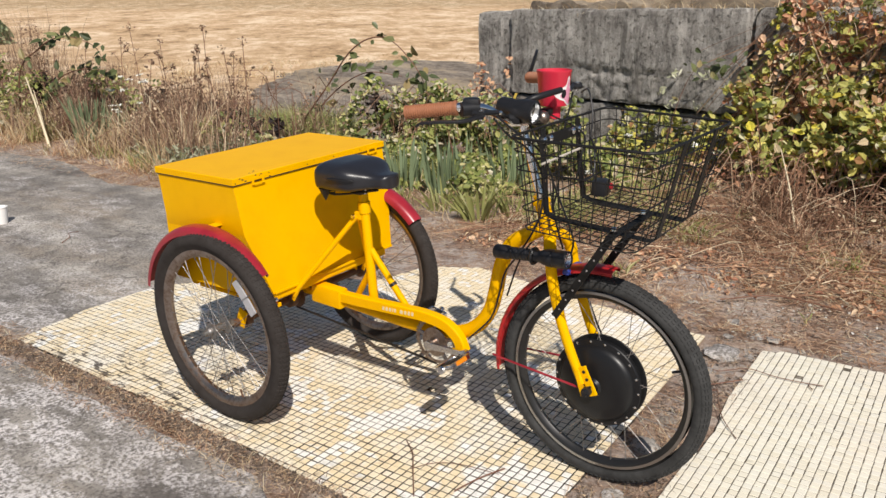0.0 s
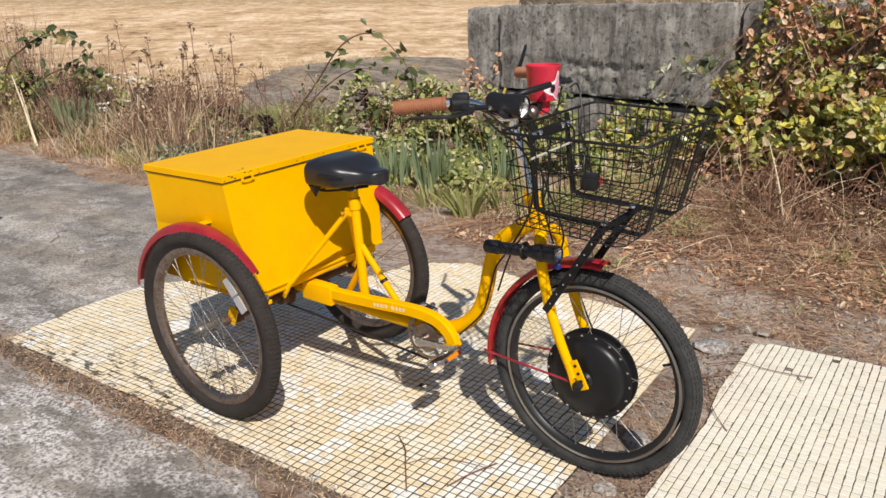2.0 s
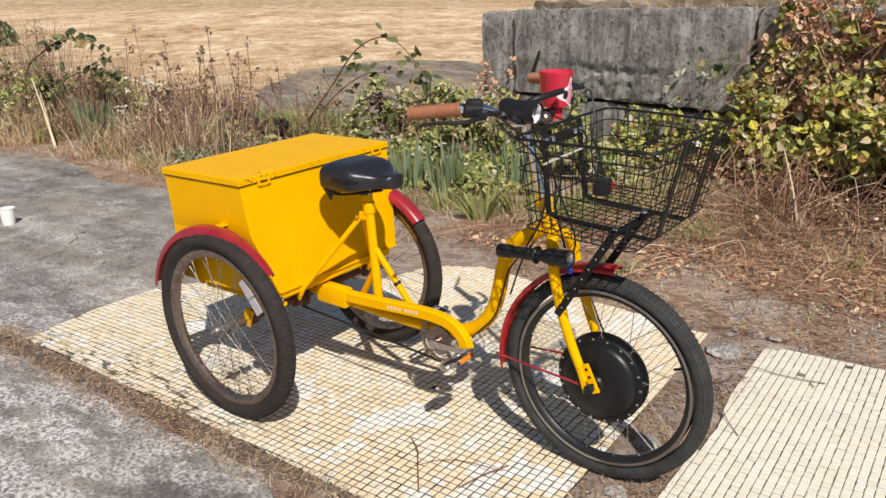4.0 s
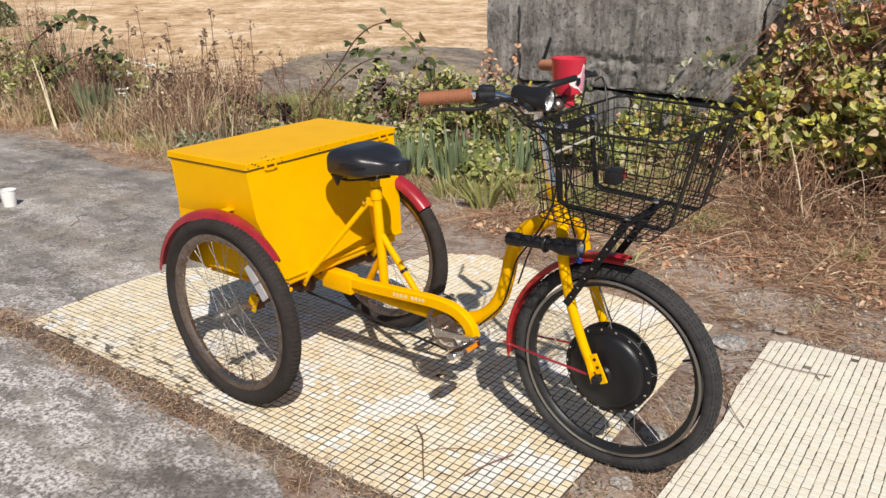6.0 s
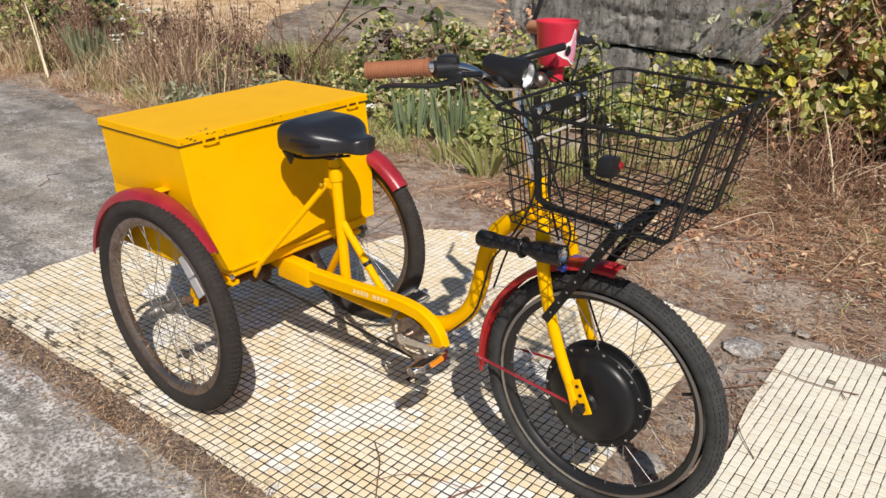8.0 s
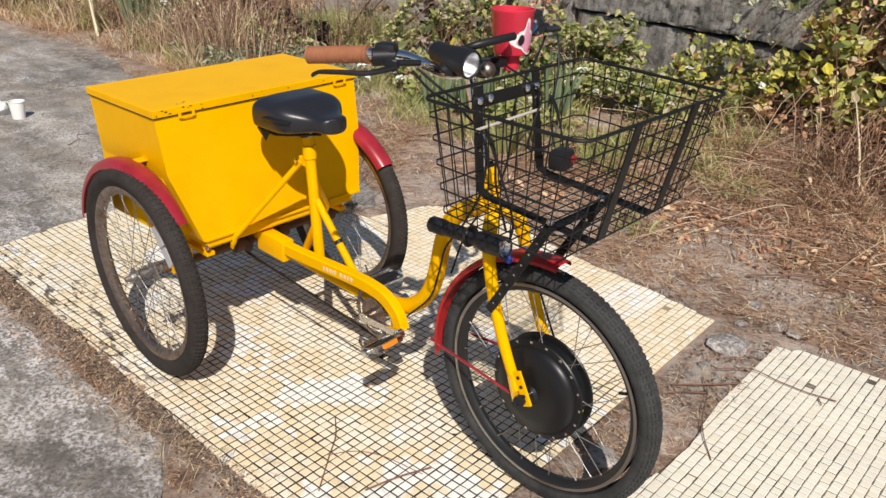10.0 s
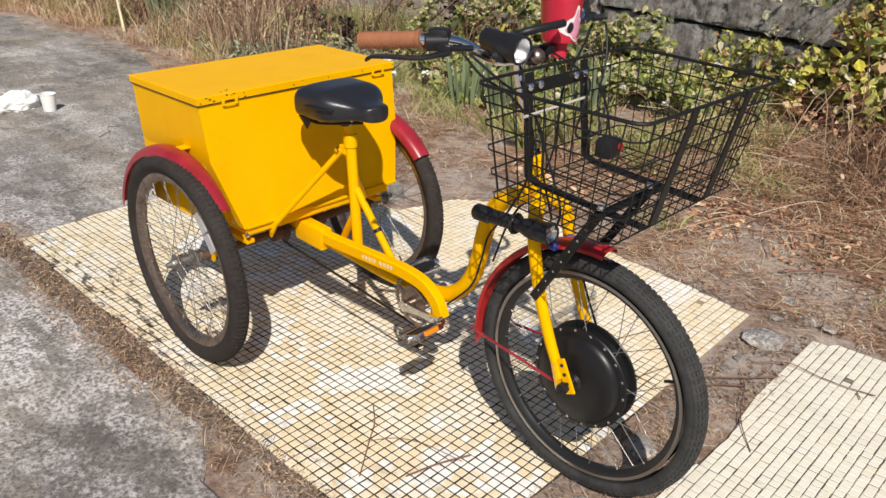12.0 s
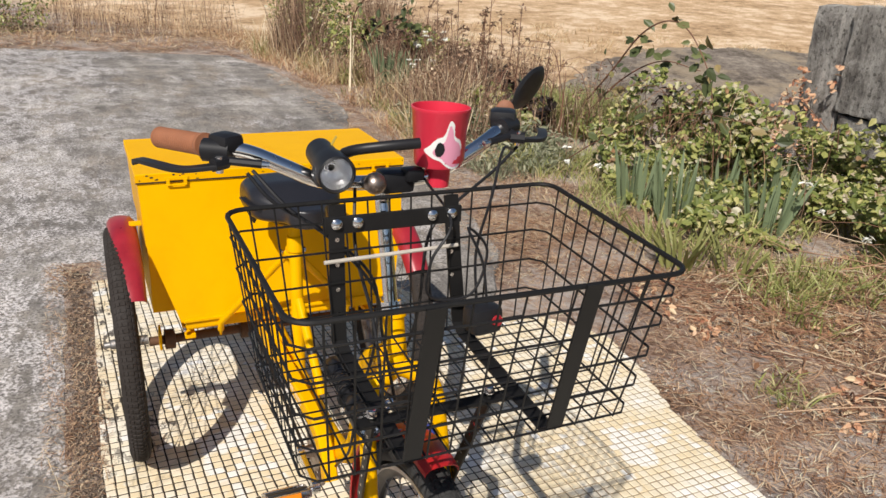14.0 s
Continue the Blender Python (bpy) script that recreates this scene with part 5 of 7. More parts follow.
# drilled struts from the fork to the basket floor
for s, yb in ((-1, -0.122), (1, 0.040)):
    a, b = Vector((0.960, s * 0.078, 0.462)), Vector((1.130, yb, 0.716))
    bm = bmesh.new()
    sweep(bm, [a, a.lerp(b, 0.12), a.lerp(b, 0.9), b], [(-0.0018, -0.0095), (0.0018, -0.0095), (0.0018, 0.0095), (-0.0018, 0.0095)], up=(0.82, 0, -0.55))
    bmesh.ops.recalc_face_normals(bm, faces=bm.faces)
    st = part("strut", bm, M_WIRE, basket, "black drilled steel strut")
    for k in range(7):
        q = a.lerp(b, 0.1 + 0.12 * k)
        part("hole", lathe([(0.0, -0.0024), (0.0026, -0.0024), (0.0026, 0.0024), (0.0, 0.0024)], 8, "Y", q), M_STEEL, st)
    part("bolt", lathe([(0.0, 0.010), (0.006, 0.008), (0.008, 0.002), (0.008, 0.0), (0.0, 0.0)], 12, "Z", Vector((b.x, b.y, floor_z(b.x) + 0.002))), M_CHROME, st, smooth=True)
cross = bmesh.new()
slab(0.022, 0.225, 0.004, 0.001, (1.130, -0.030, 0.712), cross)
part("cross_bar", cross, M_WIRE, basket)
# lamp battery pack in the basket corner, with its lead
pack = part("battery_pack", slab(0.040, 0.050, 0.042, 0.010, pose(0.992, 0.098, 0.758, 0, 0, 8)), M_BLACK, basket, "black battery pack with a red button", smooth=True)
part("button", lathe([(0.0, 0.004), (0.008, 0.003), (0.009, 0.0), (0.0, 0.0)], 16, "X", (1.0120, 0.112, 0.760)), M_REDLAMP, pack, smooth=True)

# torch strapped across the head
TA, TB = Vector((0.782, -0.066, 0.600)), Vector((0.997, -0.076, 0.615))
tq = Matrix.LocRotScale(TA, (TB - TA).to_track_quat("Z", "Y"), None)
prof = [(0.0, 0.0), (0.0155, 0.0), (0.0175, 0.003), (0.0175, 0.034), (0.0145, 0.038)]
for k in range(9):
    prof += [(0.0145, 0.040 + k * 0.008), (0.0152, 0.042 + k * 0.008), (0.0152, 0.045 + k * 0.008), (0.0142, 0.047 + k * 0.008)]
prof += [(0.0150, 0.118), (0.0185, 0.128), (0.0215, 0.140), (0.0215, 0.150), (0.0200, 0.153), (0.0215, 0.156), (0.0215, 0.186), (0.0190, 0.188), (0.0180, 0.182), (0.0, 0.174)]
prof = [(r * 1.04, h * 1.145) for r, h in prof]
torch = part("torch", lathe(prof, 26, "Z", tq), M_BLACK, trike, "black aluminium torch strapped to the head tube", smooth=True)
part("lens", lathe([(0.0, 0.213), (0.0187, 0.2124), (0.0187, 0.2102), (0.0, 0.2102)], 24, "Z", tq), M_LENS, torch)
part("reflector", lathe([(0.0, 0.2012), (0.008, 0.203), (0.0180, 0.2094), (0.0180, 0.2088), (0.008, 0.2015), (0.0, 0.2002)], 22, "Z", tq), M_CHROME, torch, smooth=True)
part("torch_clamp", tube([Vector((0.898, -0.0714 + 0.019 * math.cos(a), 0.6081 + 0.019 * math.sin(a))) for a in [k * 0.45 for k in range(14)]], 0.005, 6), M_BLACK, torch)

# cables
CABLES = [
    [(0.878, -0.205, 0.972), (0.915, -0.165, 0.925), (0.935, -0.110, 0.880), (0.935, -0.050, 0.800), (0.930, -0.034, 0.720), (0.950, -0.020, 0.620)],
    [(0.874, -0.212, 0.968), (0.890, -0.180, 0.928), (0.905, -0.110, 0.880), (0.902, -0.040, 0.800), (0.890, -0.030, 0.700), (0.835, -0.026, 0.600), (0.784, -0.024, 0.530), (0.762, -0.022, 0.460), (0.735, -0.024, 0.385), (0.66, -0.026, 0.305)],
    [(0.884, 0.190, 0.978), (0.925, 0.150, 0.99), (0.952, 0.122, 0.93), (0.956, 0.100, 0.85), (0.975, 0.095, 0.780)],
]
LOW_CABLES = [
    [(0.87, 0.05, 0.94), (0.960, 0.055, 0.90), (0.975, 0.02, 0.85), (0.962, 0.025, 0.79), (0.975, 0.085, 0.79), (0.962, 0.115, 0.85), (0.965, 0.080, 0.890), (0.978, 0.100, 0.84), (0.99, 0.105, 0.780)],
    [(0.875, -0.06, 0.935), (0.925, -0.075, 0.86), (0.955, -0.060, 0.77), (0.985, -0.058, 0.70), (1.000, -0.062, 0.660), (0.998, -0.070, 0.625)],
    [(0.842, 0.222, 0.972), (0.862, 0.17, 0.94), (0.890, 0.09, 0.90), (0.905, 0.045, 0.86), (0.900, 0.035, 0.74), (0.862, 0.03, 0.65), (0.800, 0.026, 0.555), (0.758, 0.024, 0.44)],
    [(0.965, 0.06, 0.52), (0.995, 0.074, 0.42), (1.03, 0.078, 0.34), (1.05, 0.084, 0.300)],
]
for k, pts in enumerate(CABLES + LOW_CABLES):
    part("cable", tube(pts, 0.0026 if k not in (2, 3) else 0.0022, 7, smooth_n=7), M_BLACK, trike, "black cable", smooth=True)

# the cup in its holder: printed plastic tumbler
cup = bmesh.new()
lathe([(0.0, 0.961), (0.0345, 0.961), (0.0360, 0.964), (0.0425, 1.042), (0.0440, 1.044), (0.0440, 1.048), (0.0420, 1.048), (0.0345, 0.968), (0.0, 0.966)], 40, "Z", CUP, cup)
cup = part("cup", cup, M_CUP, None, "pink-red plastic tumbler printed with a white and pink patch", smooth=True)
tagged(cup, category="cup")


def inside(p, poly):
    x, y = p
    hit = False
    for i in range(len(poly)):
        (x0, y0), (x1, y1) = poly[i - 1], poly[i]
        if (y0 > y) != (y1 > y) and x < (x1 - x0) * (y - y0) / (y1 - y0) + x0:
            hit = not hit
    return hit


def cup_patch(name, material, outline, lift):
    """A shape printed round the tumbler; its outline is (degrees, height)."""
    bm = bmesh.new()
    line = [(p.x, p.y) for p in curve([(a, h * 1000, 0) for a, h in outline], 4, True)]
    verts = {}

    def vert(i, j):
        if (i, j) not in verts:
            a, h = radians(-70 + 1.5 * i), 0.955 + 0.0012 * j
            r = 0.0360 + (h - 0.964) / 0.078 * 0.0065 + lift
            verts[(i, j)] = bm.verts.new((CUP.x + r * math.cos(a), CUP.y + r * math.sin(a), h))
        return verts[(i, j)]

    for i in range(78):
        for j in range(72):
            if inside((-70 + 1.5 * (i + 0.5), 955 + 1.2 * (j + 0.5)), line):
                bm.faces.new((vert(i, j), vert(i + 1, j), vert(i + 1, j + 1), vert(i, j + 1)))
    return part(name, bm, material, cup)


cup_patch("print", M_WHITE, [(-58, 0.988), (-44, 0.997), (-28, 1.008), (-14, 1.013), (-4, 1.034), (6, 1.028), (9, 1.012), (24, 1.005), (35, 0.990), (34, 0.968), (14, 0.962), (-5, 0.966), (-20, 0.974), (-40, 0.979)], 0.0006)
cup_patch("print", M_PINK, [(-38, 0.986), (-25, 0.998), (-12, 1.005), (-4, 1.027), (3, 1.021), (8, 1.007), (23, 0.999), (31, 0.986), (30, 0.971), (13, 0.9655), (-4, 0.970), (-18, 0.978)], 0.0010)
cup_patch("print", M_BLACK, [(-33, 0.990), (-25, 1.002), (-15, 1.000), (-12, 0.990), (-19, 0.982), (-28, 0.982)], 0.0014)

# ---- litter on the apron ----
pc = bmesh.new()
lathe([(0.0, 0.0), (0.034, 0.0), (0.035, 0.004), (0.044, 0.098), (0.047, 0.100), (0.047, 0.104), (0.043, 0.104), (0.033, 0.006), (0.0, 0.006)], 30, "Z", None, pc)
paper_cup = part("paper_cup", pc, M_PAPER, None, "white disposable paper cup standing on the concrete", pose(-3.035, 0.406, -0.012), True)
tagged(paper_cup, category="cup")
bag_bm = bmesh.new()
bmesh.ops.create_icosphere(bag_bm, subdivisions=4, radius=1.0)
for v in bag_bm.verts:
    c = v.co.copy()
    crumple = 1 + 0.22 * noise.noise(c * 2.3) + 0.14 * noise.noise(c * 5.1 + Vector((3, 1, 0))) + 0.05 * noise.noise(c * 12)
    v.co = Vector((c.x * 0.075, c.y * 0.135, max(-0.45, c.z) * 0.075)) * crumple
bag = part("bag", bag_bm, M_PAPER, None, "crumpled white paper bag with green print, lying on the concrete", pose(-3.19, 0.285, 0.018, 0, 0, 12))
tagged(bag, category="bag")
bars = bmesh.new()
for k in range(4):
    slab(0.060, 0.009, 0.002, 0.0, pose(0.042, 0.022 + 0.024 * k, 0.040 - 0.006 * k, 0, 40, 6 + 14 * (k % 2)), bars)
part("print", bars, M_BAGGREEN, bag, "green printed bars")


# ---- plants and litter ----
M_STRAW = leaf_material("straw", [(0.0, (0.396, 0.253, 0.132)), (0.35, (0.605, 0.429, 0.242)), (0.7, (0.748, 0.583, 0.363)), (1.0, (0.860, 0.759, 0.550))], 0.7, 0.2)
M_BROWNWEED = leaf_material("brown_weed", [(0.0, (0.10, 0.056, 0.040)), (0.5, (0.25, 0.150, 0.100)), (0.72, (0.44, 0.285, 0.185)), (0.88, (0.63, 0.46, 0.31)), (1.0, (0.78, 0.64, 0.45))], 0.75, 0.1)
M_LITTER = leaf_material("needle_litter", [(0.0, (0.159, 0.073, 0.043)), (0.3, (0.390, 0.207, 0.110)), (0.6, (0.634, 0.390, 0.232)), (0.85, (0.805, 0.586, 0.378)), (1.0, (0.860, 0.830, 0.610))], 0.75, 0.1)
M_GRASS = leaf_material("green_grass", [(0.0, (0.16, 0.19, 0.05)), (0.4, (0.35, 0.39, 0.12)), (0.75, (0.54, 0.53, 0.21)), (1.0, (0.62, 0.54, 0.30))], 0.5, 0.3)
M_GREYLEAF = leaf_material("grey_green_leaf", [(0.0, (0.16, 0.18, 0.10)), (0.5, (0.30, 0.31, 0.20)), (1.0, (0.48, 0.47, 0.33))], 0.6, 0.2)
M_IRIS = leaf_material("sword_leaf", [(0.0, (0.13, 0.18, 0.10)), (0.5, (0.26, 0.32, 0.18)), (0.85, (0.42, 0.46, 0.28)), (1.0, (0.58, 0.54, 0.34))], 0.42, 0.25)
M_YUCCA = leaf_material("yellowing_sword_leaf", [(0.0, (0.18, 0.20, 0.06)), (0.5, (0.36, 0.36, 0.13)), (1.0, (0.62, 0.54, 0.30))], 0.5, 0.25)
M_BRAMBLE = leaf_material("bramble_leaf", [(0.0, (0.09, 0.12, 0.035)), (0.35, (0.23, 0.27, 0.075)), (0.62, (0.40, 0.41, 0.13)), (0.80, (0.62, 0.56, 0.24)), (0.88, (0.68, 0.64, 0.48)), (1.0, (0.36, 0.20, 0.10))], 0.42, 0.3)
M_VINE = leaf_material("vine_leaf", [(0.0, (0.11, 0.13, 0.04)), (0.25, (0.27, 0.30, 0.08)), (0.45, (0.52, 0.52, 0.15)), (0.64, (0.74, 0.69, 0.23)), (0.77, (0.86, 0.75, 0.10)), (0.84, (0.80, 0.78, 0.58)), (0.90, (0.62, 0.36, 0.16)), (1.0, (0.36, 0.19, 0.09))], 0.42, 0.42)
M_RUSTLEAF = leaf_material("rust_leaf", [(0.0, (0.352, 0.143, 0.088)), (0.35, (0.605, 0.308, 0.176)), (0.6, (0.748, 0.462, 0.286)), (0.85, (0.770, 0.528, 0.352)), (1.0, (0.836, 0.682, 0.440))], 0.6, 0.25)
M_PALELEAF = leaf_material("pale_leaf", [(0.0, (0.56, 0.58, 0.36)), (1.0, (0.80, 0.78, 0.62))], 0.6, 0.3)
M_CHIP = leaf_material("crumbs", [(0.0, (0.13, 0.085, 0.06)), (0.5, (0.34, 0.27, 0.21)), (0.8, (0.50, 0.46, 0.41)), (1.0, (0.70, 0.67, 0.62))], 0.9, 0.0)
M_CANELEAF = leaf_material("cane_leaf", [(0.0, (0.04, 0.055, 0.022)), (0.5, (0.085, 0.105, 0.040)), (0.85, (0.16, 0.18, 0.07)), (1.0, (0.32, 0.24, 0.11))], 0.42, 0.12)
M_CANE = plain("cane_bark", (0.16, 0.075, 0.045), 0.7, 0.0, 0.4, 40.0)
M_FLOWER = plain("white_petal", (0.80, 0.79, 0.72), 0.6, 0.0, 0.05)


def blades(base, height, width, lean, droop, seed):
    """Curved tapering blades as (verts, faces). base: N x 3; the rest numbers or N arrays."""
    g = np.random.default_rng(seed)
    n = len(base)
    h = np.broadcast_to(height, n) * g.uniform(0.55, 1.15, n)
    w = np.broadcast_to(width, n) * g.uniform(0.7, 1.3, n)
    az = g.uniform(0, 2 * np.pi, n)
    l = np.abs(g.normal(0, 1, n)) * lean
    d = g.uniform(0.4, 1.6, n) * droop
    out = np.stack([np.cos(az), np.sin(az), np.zeros(n)], 1)
    face = g.uniform(0, 2 * np.pi, n)
    side = np.stack([np.cos(face), np.sin(face), np.zeros(n)], 1)
    verts = np.empty((n, 7, 3))
    for k, (t, ws) in enumerate(((0.0, 0.8), (0.4, 1.0), (0.75, 0.65))):
        c = base + out * (h * (np.sin(l) * t + d * t * t))[:, None]
        c[:, 2] += h * (np.cos(l) * t - 0.45 * d * t * t)
        verts[:, 2 * k] = c - side * (w * ws / 2)[:, None]
        verts[:, 2 * k + 1] = c + side * (w * ws / 2)[:, None]
    c = base + out * (h * (np.sin(l) + d))[:, None]
    c[:, 2] += h * (np.cos(l) - 0.45 * d)
    verts[:, 6] = c
    i = np.arange(n)[:, None] * 7
    faces = [tuple(r) for r in np.concatenate([i + [0, 1, 3, 2], i + [2, 3, 5, 4]]).tolist()] + [tuple(r) for r in (i + [4, 5, 6]).tolist()]
    return verts.reshape(-1, 3), faces


def leaves(centre, size, seed, up=0.5, normal=None, long=1.25):
    """Folded pointed leaves, each two faces, turned at random."""
    g = np.random.default_rng(seed)
    n = len(centre)
    s = np.broadcast_to(size, n) * g.uniform(0.55, 1.3, n)
    nrm = g.normal(0, 1, (n, 3))
    nrm[:, 2] += up * 2.2
    if normal is not None:
        nrm += np.asarray(normal) * 2.0
    nrm /= np.linalg.norm(nrm, axis=1)[:, None]
    a = np.cross(nrm, g.normal(0, 1, (n, 3)))
    a /= np.linalg.norm(a, axis=1)[:, None]
    b = np.cross(nrm, a)
    verts = np.empty((n, 6, 3))
    for k, (u, v, f) in enumerate(((-0.5, 0, 0), (-0.2, 0.40, 0.10), (0.22, 0.32, 0.08), (0.62, 0, -0.10), (0.22, -0.32, 0.08), (-0.2, -0.40, 0.10))):
        verts[:, k] = centre + a * (s * u * long)[:, None] + b * (s * v)[:, None] + nrm * (s * f)[:, None]
    i = np.arange(n)[:, None] * 6
    faces = [tuple(r) for r in np.concatenate([i + [0, 3, 2, 1], i + [0, 5, 4, 3]]).tolist()]
    return verts.reshape(-1, 3), faces


def stuff(name, vf, material, label, category, parent=None):
    ob = new(name, quads_mesh(name, vf[0].tolist(), vf[1], material))
    if parent is not None:
        ob.parent = parent
        ob["kind"] = "stuff"
        return ob
    return tagged(ob, label, category, kind="stuff")


def merge(*parts):
    verts, faces, n = [], [], 0
    for v, f in parts:
        verts.append(v)
        faces += [tuple(i + n for i in q) for q in f]
        n += len(v)
    return np.concatenate(verts), faces


def strip_edge(x):
    """Where the weeds begin beyond the apron and the litter."""
    return float(np.interp(x, [-12, -8.2, -6.8, -4.6, -3.4, -2.2, -1.2, -0.6, 0.2, 1.0, 2.2, 6.0], [1.6, 1.6, 1.75, 1.85, 1.70, 1.75, 1.92, 2.12, 2.45, 2.55, 2.5, 2.4]))


def scatter(n, x0, x1, depth, seed, bias=1.0, clump=0.0, z=None):
    """Places in the weed strip: depth is how far back from its front edge."""
    g = np.random.default_rng(seed)
    x = g.uniform(x0, x1, n)
    if clump:
        c = g.uniform(x0, x1, max(3, n // 60))
        x = c[g.integers(0, len(c), n)] + g.normal(0, clump, n)
    y = np.array([strip_edge(v) for v in x]) + depth[0] + (depth[1] - depth[0]) * g.uniform(0, 1, n) ** bias
    zz = np.array([ground_height(a, b) for a, b in zip(x, y)])
    return np.stack([x, y, zz], 1)


# loose litter on the earth: needles, straw and twigs
def litter(n, region, seed, length=0.052, width=0.0012, lift=0.014):
    """Thin straws lying flat; region is (x0, x1, y0, y1)."""
    g = np.random.default_rng(seed)
    x, y = g.uniform(region[0], region[1], n), g.uniform(region[2], region[3], n)
    dens = np.array([noise.noise(Vector((a * 1.8, b * 1.8, 2.0))) for a, b in zip(x, y)])
    keep = dens > g.uniform(-0.55, 0.35, n)
    x, y = x[keep], y[keep]
    m = len(x)
    z = np.array([ground_height(a, b) for a, b in zip(x, y)]) + g.uniform(0.002, lift, m)
    a = g.uniform(0, np.pi, m)
    L = length * g.uniform(0.4, 1.6, m) / 2
    d = np.stack([np.cos(a) * L, np.sin(a) * L, g.normal(0, 0.10, m) * L], 1)
    s = np.stack([-np.sin(a), np.cos(a), np.zeros(m)], 1) * width
    c = np.stack([x, y, z], 1)
    bend = s * g.normal(0, 2.5, m)[:, None]
    up = np.array([0, 0, 0.003]) * g.uniform(0, 1, (m, 1))
    v = np.empty((m, 6, 3))
    v[:, 0], v[:, 1] = c - d - s * 0.6, c - d + s * 0.6
    v[:, 2], v[:, 3] = c + bend + up - s, c + bend + up + s
    v[:, 4], v[:, 5] = c + d - s * 0.5, c + d + s * 0.5
    i = np.arange(m)[:, None] * 6
    return v.reshape(-1, 3), [tuple(r) for r in np.concatenate([i + [0, 1, 3, 2], i + [2, 3, 5, 4]]).tolist()]


def patchy(p, height, scale=1.6, seed=0.0, low=0.25, high=1.35):
    """Heights that rise and fall in patches."""
    k = np.array([noise.noise(Vector((q[0] * scale + seed, q[1] * scale, seed))) for q in p])
    return height * np.clip(0.75 + 1.5 * k, low, high)


def thinned(p, scale, seed, cut):
    """Drops the places where the patch noise is low."""
    return p[np.array([noise.noise(Vector((q[0] * scale, q[1] * scale, q[2] * scale + seed))) > cut for q in p])]


def lifted(p, z0, z1, seed):
    p = p.copy()
    p[:, 2] += np.random.default_rng(seed).uniform(z0, z1, len(p))
    return p


def rect(n, x0, x1, y0, y1, seed):
    g = np.random.default_rng(seed)
    x, y = g.uniform(x0, x1, n), g.uniform(y0, y1, n)
    return np.stack([x, y, np.array([ground_height(q, r) for q, r in zip(x, y)])], 1)


# dry grass and brown weeds along the apron
IRIS_SPOTS = ((-5.60, 2.02), (-5.25, 2.2), (-5.42, 2.35), (-3.85, 3.0), (-4.0, 3.2))


def clear(p, r=0.26):
    """Leaves the sword-leaved clumps standing free."""
    return p[np.min([np.hypot(p[:, 0] - x, p[:, 1] - y) for x, y in IRIS_SPOTS], axis=0) > r]


front = clear(scatter(1900, -10.0, -2.6, (-0.05, 0.7), 21))
rusty = clear(scatter(6800, -10.0, -2.6, (-0.05, 0.6), 221))
back = clear(scatter(3000, -9.5, -3.5, (0.10, 1.4), 22, 1.0, 0.04))
mid = rect(2600, -3.2, 0.6, 1.9, 3.6, 23)
stuff("dry_grass", merge(blades(front, patchy(front, 0.17, 2.5, 3.0), 0.005, 0.75, 0.5, 31),
                         blades(back, patchy(back, 0.46, 2.0, 9.0), 0.006, 0.30, 0.35, 32),
                         blades(rect(1800, -12.5, -8.7, -5.0, 2.2, 301), 0.22, 0.006, 0.6, 0.4, 303),
                         litter(4000, (-11.5, -8.2, -5.0, 2.4), 304, 0.10, 0.003, 0.05),
                         blades(mid, patchy(mid, 0.13, 3.0, 5.0), 0.004, 0.8, 0.5, 33)),
      M_STRAW, "tangle of dry straw-coloured grass along the concrete edge", "grass")
stand = clear(thinned(scatter(13000, -9.0, -3.2, (0.20, 1.7), 24, 1.0, 0.22), 1.3, 4.0, -0.22))
heads = clear(thinned(scatter(30000, -9.0, -3.3, (0.35, 1.7), 25, 1.0, 0.25), 1.3, 4.0, -0.12))
hedge = rect(1100, -11.6, -9.9, -4.5, 1.9, 305)
heads = np.concatenate([heads, rect(3600, -11.6, -9.9, -4.5, 1.9, 306)])
stand = np.concatenate([stand, hedge])
top = patchy(heads, 0.50, 1.4, 2.0, 0.3, 1.3) * np.where(heads[:, 0] < -7.0, 1.7, 1.0)
heads[:, 2] += np.random.default_rng(5).uniform(0.08, 1.0, len(heads)) ** 0.8 * top
stuff("brown_weeds", merge(blades(stand, patchy(stand, 0.60, 1.4, 2.0, 0.35, 1.25) * np.where(stand[:, 0] < -7.0, 1.7, 1.0), 0.0050, 0.16, 0.10, 34), leaves(heads, 0.020, 35)),
      M_BROWNWEED, "dead brown seed-headed weeds", "weeds")
M_THICKET = leaf_material("dead_weed", [(0.0, (0.09, 0.045, 0.030)), (0.4, (0.27, 0.15, 0.095)), (0.7, (0.46, 0.285, 0.18)), (0.9, (0.66, 0.47, 0.31)), (1.0, (0.84, 0.72, 0.52))], 0.75, 0.1)
thicket = thinned(rect(5200, 0.55, 2.8, 2.30, 3.05, 307), 2.6, 2.0, -0.16)
fringe = thinned(rect(2600, 0.3, 2.8, 1.95, 2.5, 308), 3.0, 2.0, 0.02)
stuff("dead_thicket", merge(blades(thicket, patchy(thicket, 0.26, 3.0, 5.0, 0.4, 1.3), 0.0036, 0.75, 0.45, 310), blades(fringe, 0.11, 0.0028, 1.1, 0.6, 311), leaves(lifted(thinned(thicket, 5.0, 3.0, 0.15), 0.02, 0.20, 309), 0.017, 312)),
      M_THICKET, "rust-brown and straw-pale dead weeds tangled below the vines", "weeds")
low = clear(thinned(scatter(9000, -9.0, -2.6, (0.05, 1.3), 26, 1.0, 0.10), 1.5, 7.0, 0.0))
